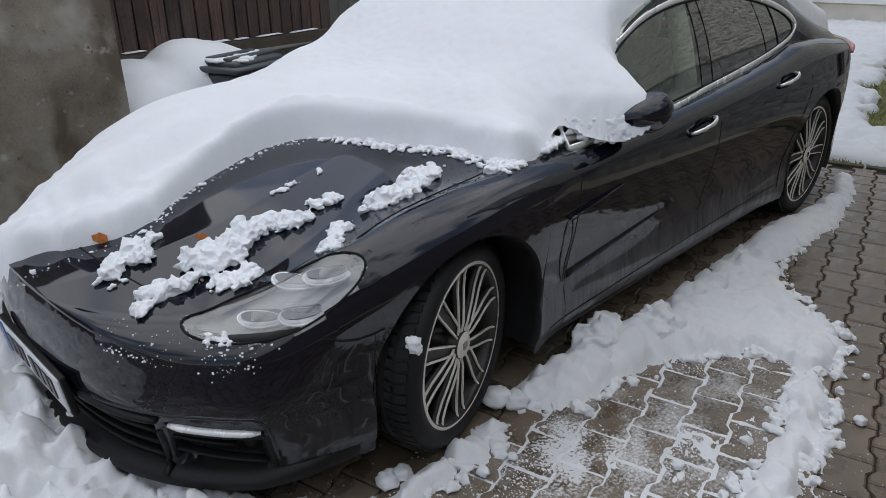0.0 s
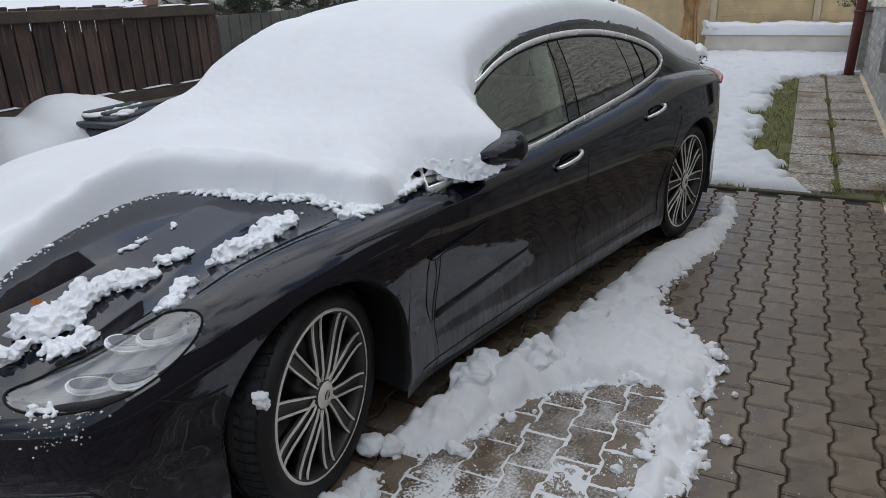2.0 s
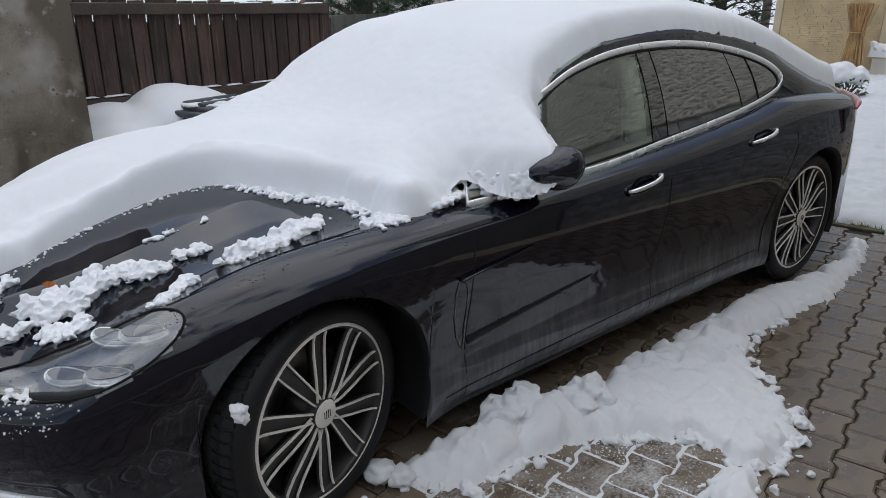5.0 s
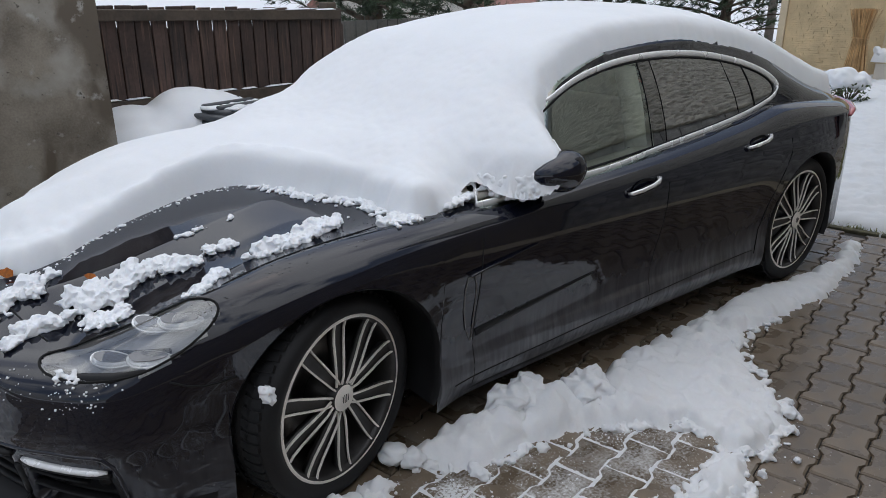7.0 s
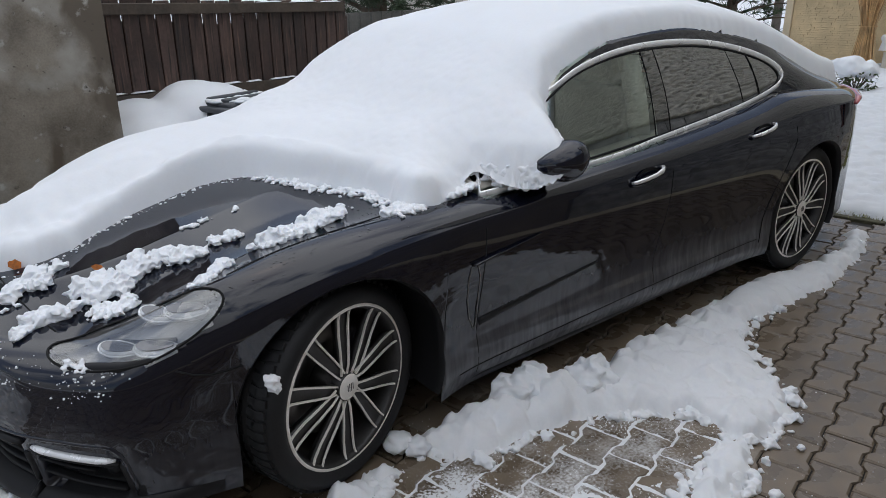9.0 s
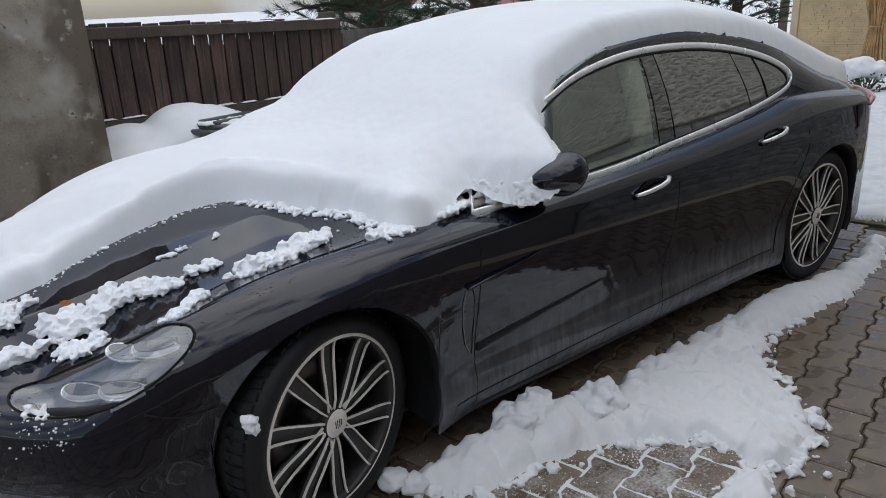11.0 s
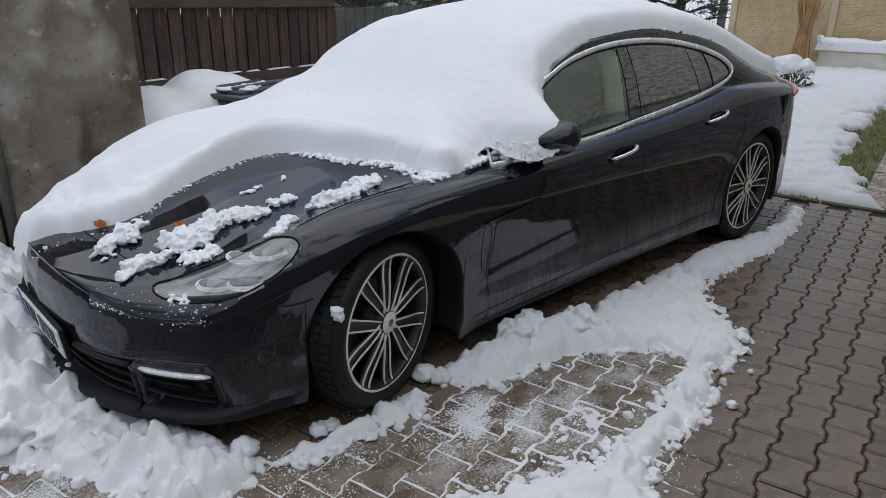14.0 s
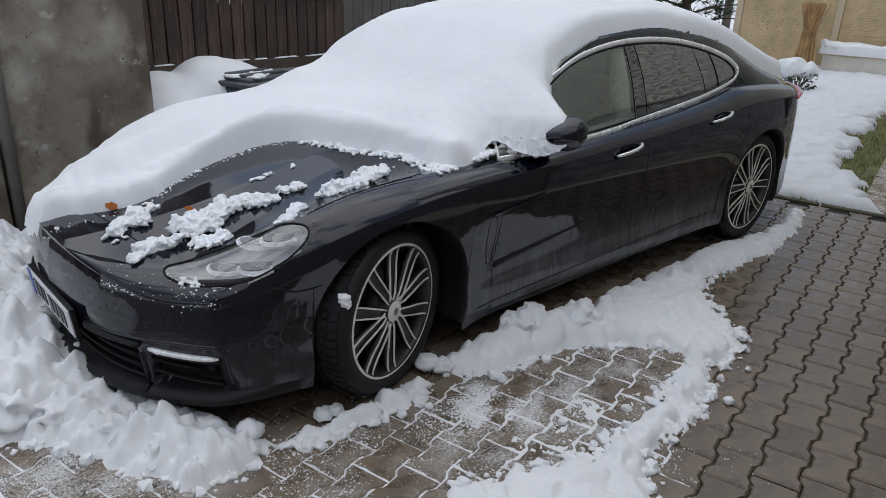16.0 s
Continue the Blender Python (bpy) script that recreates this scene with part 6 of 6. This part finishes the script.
clump("snow_chunk", "broken chunk of old snow beside the sill", [(0.70, -0.95, 0.08, 0.085, 0.75), (0.80, -0.93, 0.085, 0.075, 0.8), (0.63, -0.99, 0.06, 0.06, 0.7), (0.86, -1.0, 0.06, 0.06, 0.7)], sub=4, voxel=0.006, rough=0.6)
clump("snow_chunk", "dirty broken chunk of old snow beside the sill", [(1.02, -1.04, 0.075, 0.085, 0.8), (0.97, -1.08, 0.05, 0.07, 0.7), (1.10, -1.02, 0.06, 0.06, 0.8)], sub=4, voxel=0.006, rough=0.6)
# fine grains of snow strewn over the wet stones round the patches
rnd = random.Random(5)
verts, faces = [], []
poly = np.array(P_THIN)
while len(verts) < 15000 * 4:
    bx, by = np.array([rnd.uniform(-1.6, 2.1) for _ in range(2000)]), np.array([rnd.uniform(-2.3, -0.2) for _ in range(2000)])
    inner = inside_by(bx, by, poly)
    thick = fractal(bx, by, 0.22, 4, 33.0)
    for x, y, d, f in zip(bx, by, inner, thick):
        if rnd.random() > (0.9 if d > 0.02 else 0.12 * math.exp(d / 0.15)) * min(max(0.45 + 1.5 * f, 0.02), 1):
            continue
        size, turn, n = rnd.uniform(0.0011, 0.0042) * (1.8 if rnd.random() < 0.08 else 1), rnd.random() * 6.3, len(verts)
        verts += [(x + size * math.cos(turn + a), y + size * rnd.uniform(0.6, 1.2) * math.sin(turn + a), -0.001) for a in (0, 2.1, 4.2)] + [(x, y, size * rnd.uniform(0.5, 1.0))]
        faces += [(n, n + 1, n + 3), (n + 1, n + 2, n + 3), (n + 2, n, n + 3)]
tagged(new("snow_grains", mesh_of("snow_grains", verts, faces, SNOW)), "fine snow grains strewn over the wet paving", "snow", kind="stuff")



def edge_crumbs(outline, n, seed, keep=lambda x, y: True):
    """Crumbled bits of snow along the rim of a patch."""
    rnd = random.Random(seed)
    loop = smooth_loop(outline, 0.01, 1)
    bm = bmesh.new()
    count = 0
    while count < n:
        count += 1
        x, y = loop[rnd.randrange(len(loop))]
        x, y, r = x + rnd.gauss(0, 0.028), y + rnd.gauss(0, 0.028), 0.022 * rnd.random() ** 2.2 + 0.005
        if keep(x, y):
            lump(bm, x, y, r * rnd.uniform(0.1, 0.5), r, 0.8, rnd.random() * 60, rough=0.9, sub=2)
    ob = part("snow_crumbs", bm, SNOW_TRODDEN, None)
    melt(ob, 0.0048, 1)
    tagged(ob, "crumbled bits of snow round the trodden patch on the paving", "snow", kind="stuff")


edge_crumbs(P_STRIP, 900, 31, lambda x, y: y < -0.95 and x < 2.4)
edge_crumbs(P_LOW, 420, 32)
edge_crumbs(P_WHEEL, 160, 33, lambda x, y: y < -0.95)
edge_crumbs(P_FRONT, 500, 34, lambda x, y: y < 0.2 and x > -1.6)

rnd = random.Random(21)
pile = bmesh.new()
for _ in range(260):
    x, y = rnd.uniform(-1.7, -0.62), rnd.uniform(-0.9, 0.7)
    if inside_by(np.array([x]), np.array([y]), P_FRONT)[0] > 0.06:
        r = rnd.uniform(0.02, 0.07)
        lump(pile, x, y, 0.05 + 0.15 * float(grow(y + 0.5, 0.9)), r, 0.8, rnd.random() * 60, rough=0.9, sub=3)
melt(heap_lumps := part("snow_heap_lumps", pile, SNOW_TRODDEN, None), 0.008, 1)
tagged(heap_lumps, "shovelled lumpy snow in front of the bumper", "snow", kind="stuff")

# ---- snow in the garden, on the wall, on the fence ----
def garden_snow():
    ss, qs = np.arange(3.90, 14.6, 0.03), np.r_[np.arange(-9.0, -2.5, 0.1), np.arange(-2.5, 2.95, 0.025)]
    gs, gq = np.meshgrid(ss, qs, indexing="ij")
    edge_q = cubic([3.9, 4.0, 4.46, 5.14, 6.37, 8.31, 9.6, 10.3, 11.0, 15.0], [2.14, 2.13, 2.06, 1.92, 1.76, 1.74, 1.88, 2.1, 3.2, 3.4])
    g1, g2 = fractal(gs, gq, 0.5, 4, 21.0), fractal(gs * 0.8, gq * 1.1, 0.22, 4, 22.0)
    d = edge_q(gs) - gq + 0.22 * g1 + 0.09 * g2
    d = np.minimum(d, gs - 3.93 + 0.02 * g2)
    t = np.clip(d / 0.22, 0, 1)
    z = 0.07 * np.sqrt(1 - (1 - t) ** 2) * (1 + 0.3 * g1) + 0.045 * g2 * t
    me = sheet("snow_in_garden", *(gs * D[k] + gq * N[k] for k in (0, 1)), np.where(d > 0, z, -0.03), d > -0.05)
    return me


tagged(new("snow_in_garden", garden_snow()), "melting snow cover over the garden lawn", "snow", kind="stuff")
bpy.data.objects["snow_in_garden"].data.materials.append(SNOW_OLD)


def ridge(name, label, s0, s1, q0, q1, z, deep, seed):
    """A cap of snow along the top of a wall, rounded all round."""
    n_s, n_q = max(int((s1 - s0) / 0.03), 8), max(int((q1 - q0) / 0.03), 8)
    gs, gq = np.meshgrid(np.linspace(s0, s1, n_s), np.linspace(q0, q1, n_q), indexing="ij")
    d = np.minimum(np.minimum(gs - s0, s1 - gs), np.minimum(gq - q0, q1 - gq))
    t = np.clip(d / 0.07, 0, 1)
    h = z + deep * np.sqrt(1 - (1 - t) ** 2) * (1 + 0.25 * fractal(gs, gq, 0.35, 3, seed))
    me = sheet(name, *(gs * D[k] + gq * N[k] for k in (0, 1)), h, np.ones(gs.shape, bool))
    me.materials.append(SNOW)
    return tagged(new(name, me), label, "snow")


ridge("snow_on_wall", "rounded snow cap on the low garden wall", 13.5, 14.2, 0.28, 3.0, 0.36, 0.19, 31.0)
clump("snow_lump", "snow lodged at the end of the low wall", [(*at(13.6, 0.38, 0.50), 0.09, 0.9), (*at(13.6, 0.33, 0.58), 0.06, 0.9), (*at(13.6, 0.55, 0.47), 0.10, 0.7)], voxel=0.02)
drift = bmesh.new()
for s_, q_, z_, r_, sq_ in ((1.24, -1.90, 0.56, 0.40, 1.0), (1.42, -1.90, 0.55, 0.39, 0.98), (1.05, -1.90, 0.50, 0.38, 0.96), (1.36, -1.98, 0.52, 0.34, 0.95), (0.85, -1.86, 0.46, 0.38, 0.95), (1.1, -1.7, 0.3, 0.42, 0.9), (0.9, -1.72, 0.30, 0.42, 0.9), (0.86, -2.0, 0.53, 0.36, 1.0)):
    p = at(s_ - 0.08, q_, z_)
    lump(drift, p.x, p.y, p.z, r_, sq_, s_ * 3, rough=0.05, sub=4)
melt(drift_ob := part("snow_drift", drift, SNOW, None), 0.03)
tagged(drift_ob, "rounded snow drift piled against the fence", "snow")
for s0, s1 in ((0.62, 0.80), (0.84, 1.0), (1.5, 1.68), (1.74, 1.86), (1.95, 2.2), (2.3, 2.6)):
    ridge("snow_line", "thin snow line on the fence rail", s0, s1, Q_FENCE + 0.0, Q_FENCE + 0.045, 0.888 - 0.022 * (s0 - 1.56), 0.012, s0 * 7)
for s0, s1 in ((1.9, 2.1), (2.2, 2.45), (2.5, 2.7)):
    ridge("snow_line", "thin snow line on the fence rail", s0, s1, Q_FENCE + 0.0, Q_FENCE + 0.045, 1.437 - 0.022 * (s0 - 1.56), 0.012, s0 * 5)
bin_snow = bmesh.new()
rnd = random.Random(8)
for _ in range(26):
    p = at(1.30 + rnd.uniform(-0.22, 0.22), -1.66 + rnd.uniform(-0.24, 0.24), 0.865)
    lump(bin_snow, p.x, p.y, p.z, rnd.uniform(0.03, 0.07), 0.3, rnd.random() * 30, sub=2)
tagged(part("snow_dusting", bin_snow, SNOW, None), "patchy snow dusting on the bin lid", "snow")


# ---- plants and distance ----
def pine(name, label, base, height, crown_from, spread, limbs, clumps, seed, needle=0.12, per=46, thick=0.0035):
    """A long-needled pine: a tapered trunk, drooping limbs and tufts of needles."""
    rnd = random.Random(seed)
    tree = thing(name, label, "tree")
    b = Vector(base)
    trunk = [b + Vector((0.05 * math.sin(3 * t), 0.05 * math.cos(2 * t), height * t)) for t in np.linspace(0, 1, 9)]
    part("trunk", tube(trunk, [0.14 * (1 - 0.85 * t) for t in np.linspace(0, 1, 9)], 10), BARK, tree)
    v, f = [], []
    for k in range(limbs):
        t = crown_from + (0.98 - crown_from) * (k + rnd.random()) / limbs
        a = k * 2.4 + rnd.uniform(-0.4, 0.4)
        reach = spread * (1.05 - 0.75 * (t - crown_from) / (1 - crown_from)) * rnd.uniform(0.75, 1.1)
        start = b + Vector((0, 0, height * t))
        way = Vector((math.cos(a), math.sin(a), 0))
        pts = [start + way * reach * u + Vector((0, 0, 0.16 * reach * math.sin(u * 2.2) - 0.05 * u * u)) for u in np.linspace(0, 1, 7)]
        part("limb", tube(pts, [0.035 * (1 - 0.8 * u) for u in np.linspace(0, 1, 7)], 6), BARK, tree)
        for c in range(clumps):
            u = 0.25 + 0.75 * (c + rnd.random()) / clumps
            i = min(int(u * 6), 5)
            p = pts[i].lerp(pts[i + 1], u * 6 - i) + Vector((rnd.gauss(0, 0.10), rnd.gauss(0, 0.10), rnd.gauss(0, 0.07))) * spread
            heading = (way + Vector((rnd.gauss(0, 0.5), rnd.gauss(0, 0.5), rnd.uniform(-0.1, 0.7)))).normalized()
            for _ in range(per):
                d = (heading + Vector((rnd.gauss(0, 0.55), rnd.gauss(0, 0.55), rnd.gauss(0, 0.5)))).normalized()
                o = p + heading * rnd.uniform(-0.06, 0.10)
                side = d.cross(Vector((rnd.gauss(0, 1), rnd.gauss(0, 1), rnd.gauss(0, 1)))).normalized() * thick
                tip = o + d * needle * rnd.uniform(0.7, 1.15) + Vector((0, 0, -0.012))
                n = len(v)
                v.extend([o - side, o + side, tip])
                f.append((n, n + 1, n + 2))
    part("crown", mesh_of("crown", v, f, NEEDLES, smooth=False), None, tree)
    return tree


pine("pine_tree", "long-needled pine leaning over the plank fence", at(3.95, -2.85, 0), 3.4, 0.24, 1.15, 40, 16, 4, 0.13, 60)
pine("pine_tree", "dark pine rising beyond the car roof", at(14.2, -5.2, 0), 5.2, 0.08, 2.3, 60, 14, 5, 0.22, 40, 0.008)
pine("pine_tree", "dark pine rising beyond the car roof", at(16.0, -3.1, 0), 5.6, 0.06, 2.0, 60, 14, 6, 0.22, 40, 0.008)
pine("pine_tree", "dark pine rising beyond the car roof", at(10.8, -6.6, 0), 5.4, 0.08, 2.4, 60, 14, 7, 0.22, 40, 0.008)


def bush(name, label, centre, size, seed, n=420):
    rnd = random.Random(seed)
    ob = thing(name, label, "bush")
    c = Vector(centre)
    for k in range(9):
        a = 2 * math.pi * k / 9
        part("stem", tube([c, c + Vector((0.3 * size * math.cos(a), 0.3 * size * math.sin(a), 0.4 * size)), c + Vector((0.5 * size * math.cos(a), 0.5 * size * math.sin(a), 0.75 * size))], [0.012, 0.008, 0.004], 5), BARK, ob)
    v, f = [], []
    for _ in range(n):
        a, h = rnd.uniform(0, 6.28), rnd.uniform(0.05, 0.95)
        r = size * 0.62 * math.sqrt(max(0.05, 1 - (h * 1.1 - 0.45) ** 2)) * rnd.uniform(0.6, 1.1)
        p = c + Vector((r * math.cos(a), r * math.sin(a), size * h))
        x = Vector((rnd.gauss(0, 1), rnd.gauss(0, 1), rnd.gauss(0, 0.6))).normalized()
        y = x.cross(Vector((rnd.gauss(0, 1), rnd.gauss(0, 1), 1))).normalized()
        ln, wd = rnd.uniform(0.035, 0.06), rnd.uniform(0.012, 0.02)
        k = len(v)
        v.extend([p, p + x * ln * 0.5 + y * wd, p + x * ln, p + x * ln * 0.5 - y * wd])
        f.append((k, k + 1, k + 2, k + 3))
    part("foliage", mesh_of("foliage", v, f, LEAF, smooth=False), None, ob)
    return ob


bush("bush", "small evergreen bush bowed under snow", at(10.4, 0.50, 0.0), 0.40, 2)
clump("snow_on_bush", "snow cap weighing on the small bush", [(*at(10.3, 0.42, 0.36), 0.19, 0.75), (*at(10.4, 0.60, 0.33), 0.17, 0.75), (*at(10.3, 0.28, 0.40), 0.12, 0.75)], sub=4, voxel=0.025)
bush("creeper", "dark green creeper at the house end", at(13.1, 2.85, 0.85), 0.45, 3, 500)


def reed_bundle(base, height, seed):
    rnd = random.Random(seed)
    b = Vector(base)
    ob = thing("reed_bundle", "tied bundle of dry ornamental reed", "reed bundle")
    v, f = [], []
    for _ in range(900):
        a = rnd.uniform(0, 6.28)
        k = math.sqrt(rnd.random())
        way = Vector((math.cos(a), math.sin(a), 0))
        flare = rnd.uniform(0.55, 1.35)
        prof = [(0.0, 0.19), (0.2, 0.16), (0.42, 0.13), (0.60, 0.11), (0.80, 0.16), (1.0, 0.23)]
        twist = rnd.uniform(-0.5, 0.5)
        side = Vector((-math.sin(a), math.cos(a), 0)) * rnd.uniform(0.003, 0.006)
        row = []
        for h, r in prof[: rnd.choice((5, 6, 6))]:
            p = b + way * (r * k * flare) + Vector((0.05 * twist * h, 0.05 * twist * (1 - h), height * h * rnd.uniform(0.97, 1.0)))
            row.append(len(v))
            v.extend([p - side, p + side])
        f.extend([(i, i + 1, j + 1, j) for i, j in zip(row, row[1:])])
    part("reeds", mesh_of("reeds", v, f, STRAW, smooth=False), None, ob)
    ring = [b + Vector((0.14 * math.cos(t), 0.14 * math.sin(t), height * 0.60)) for t in np.linspace(0, 6.28, 25)[:-1]]
    part("tie", tube(ring, 0.008, 6, closed=True), STRAW, ob)


reed_bundle(at(13.2, 0.10, 0.05), 1.22, 3)

# a far house, a pole
far_house = thing("far_house", "distant house with a reddish tiled roof", "house", m=Matrix.Translation(at(22, -16.5, 0)) @ pose(0, 0, 0, 0, 0, 30))
part("wall", boxes((7, 6, 2.4, pose(0, 0, 0.0))), HOUSE_WALL, far_house, smooth=False)
for side in (-1, 1):
    part("roof_side", boxes((7.6, 4.2, 0.15, pose(0, side * 1.75, 2.3, side * -38, 0, 0))), ROOF_TILE, far_house, smooth=False)
for x in (-2, 0, 2):
    part("window", boxes((0.9, 0.06, 1.0, pose(x, -3.02, 0.4))), WINDOW_DARK, far_house, smooth=False)
pole = thing("utility_pole", "grey wooden utility pole beyond the garden", "pole")
part("shaft", tube([at(20, -3.15, 0), at(20, -3.15, 6.5)], [0.12, 0.09], 10), WOOD_POLE, pole)
part("crossarm", boxes((0.1, 1.4, 0.1, Matrix.Translation(at(20, -3.15, 6.0)) @ yaw)), WOOD_POLE, pole, smooth=False)


# ---- the interlocking paving stones ----
def stone_mesh(name):
    """One double-T stone, waisted on its long sides, with chamfered top edges."""
    half = [(-0.0962, 0.0775), (-0.064, 0.0775), (-0.040, 0.0595), (0.040, 0.0595), (0.064, 0.0775), (0.0962, 0.0775)]
    ring = [(s, q) for s, q in half] + [(s, -q) for s, q in half[::-1]]
    shrink = lambda k, z: [(s - math.copysign(k, s), q - math.copysign(k, q), z) for s, q in ring]  # noqa: E731
    v = shrink(0.0, -0.03) + shrink(0.0, -0.007) + shrink(0.0065, 0.0)
    n = len(ring)
    f = [tuple(range(3 * n - 1, 2 * n - 1, -1))]
    for a in (0, n):
        f += [(a + i, a + n + i, a + n + (i + 1) % n, a + (i + 1) % n) for i in range(n)]
    return v, f


stone_v, stone_f = stone_mesh("stone")
turn = Matrix.Rotation(math.radians(ALONG), 4, "Z")
A0 = Vector((0.5255, -2.0715, 0))
rng = random.Random(17)
near, rest = [], []
for c in range(-40, 28):
    for r in range(-40, 24):
        p = A0 + N * (0.1425 * c) + D * (0.2 * (r + 0.5) + (0.1 if c % 2 else 0.0))
        s, q = p.dot(D), p.dot(N)
        if s > BED_END - 0.09 or q > 2.75 or q < -2.9 or s < -6.5:
            continue
        m = Matrix.Translation(p + Vector((0, 0, rng.uniform(-0.0025, 0.0015)))) @ turn @ pose(0, 0, 0, rng.uniform(-0.35, 0.35), rng.uniform(-0.35, 0.35), rng.uniform(-0.4, 0.4))
        (near if -0.75 < p.x < 4.2 and -2.75 < p.y < -0.82 else rest).append((math.hypot(p.x - 0.9, (p.y + 1.6) * 1.4), m))
near.sort(key=lambda e: e[0])
rest += near[300:]
stone_data = mesh_of("paving_stone", stone_v, stone_f, PAVER, smooth=False)
for _, m in near[:300]:
    ob = new("paving_stone", stone_data)
    ob.parent, ob.matrix_basis = paving, m
v, f = [], []
for _, m in rest:
    k = len(v)
    v += [m @ Vector(p) for p in stone_v]
    f += [tuple(k + i for i in face) for face in stone_f]
more = part("paving_stones_beyond", mesh_of("paving_stones_beyond", v, f, PAVERS_FAR, smooth=False), None, paving)
tagged(more, "further interlocking paving stones", kind="stuff")

# ---- stone cladding of the plinth ----
def hewn(ln, h, deep, m, seed):
    """A rough-hewn facing stone: an uneven front with broken edges."""
    ns, nz = max(int(ln / 0.045), 4), max(int(h / 0.04), 3)
    v, f = [], []
    for i in range(ns + 1):
        for j in range(nz + 1):
            a, b = i / ns - 0.5, j / nz - 0.5
            rim = min(0.5 - abs(a), 0.5 - abs(b))
            jag = 0.007 * noise.fractal((a * ln * 30 + seed, b * h * 30, seed), 0.9, 2.0, 3)
            out = deep * (0.25 if rim < 1e-6 else (0.8 if rim < 0.2 else 1.0)) + (0.007 * noise.fractal((a * ln * 14, b * h * 14, seed * 1.7), 0.9, 2.0, 3) if rim > 1e-6 else 0)
            v.append(m @ Vector((a * ln + jag * (1 if abs(a) < 0.5 else 0.7), -max(out, 0.001), b * h + jag * 0.8)))
    for i in range(ns):
        for j in range(nz):
            k = i * (nz + 1) + j
            f.append((k, k + nz + 1, k + nz + 2, k + 1))
    loop = [i * (nz + 1) for i in range(ns + 1)] + [ns * (nz + 1) + j for j in range(1, nz + 1)] + [i * (nz + 1) + nz for i in range(ns - 1, -1, -1)] + [j for j in range(nz - 1, 0, -1)]
    back = len(v)
    v += [m @ Vector((m.inverted() @ v[k]).xz.to_3d().xzy) + (m.to_3x3() @ Vector((0, 0.01, 0))) for k in loop]
    n = len(loop)
    f += [(loop[(i + 1) % n], loop[i], back + i, back + (i + 1) % n) for i in range(n)]
    return mesh_of("stone", v, f, smooth=False)


rng = random.Random(12)
z_rows = [0.0]
while z_rows[-1] < 1.3:
    z_rows.append(z_rows[-1] + rng.uniform(0.10, 0.2))
for z0, z1 in zip(z_rows, z_rows[1:]):
    s = S_START + rng.uniform(0, 0.1)
    while s < S_END - 0.05:
        ln = min(rng.uniform(0.14, 0.36), S_END - s)
        top_z = min(z1, plinth_top(s) - 0.01)
        clear = all(not (h[0] - 0.03 < s + ln / 2 < h[1] + 0.03 and z1 > h[2] and z0 < h[3]) for h in holes)
        if top_z - z0 > 0.04 and clear:
            m = Matrix.Translation(at(s + ln / 2, Q_WALL - 0.002, (z0 + top_z) / 2)) @ pose(0, 0, 0, rng.uniform(-0.8, 0.8), 0, ALONG + 180 + rng.uniform(-0.9, 0.9))
            part("stone", hewn(ln - 0.007, top_z - z0 - 0.007, rng.uniform(0.006, 0.015), m, rng.uniform(0, 90)), STONE, house, smooth=False)
        s += ln
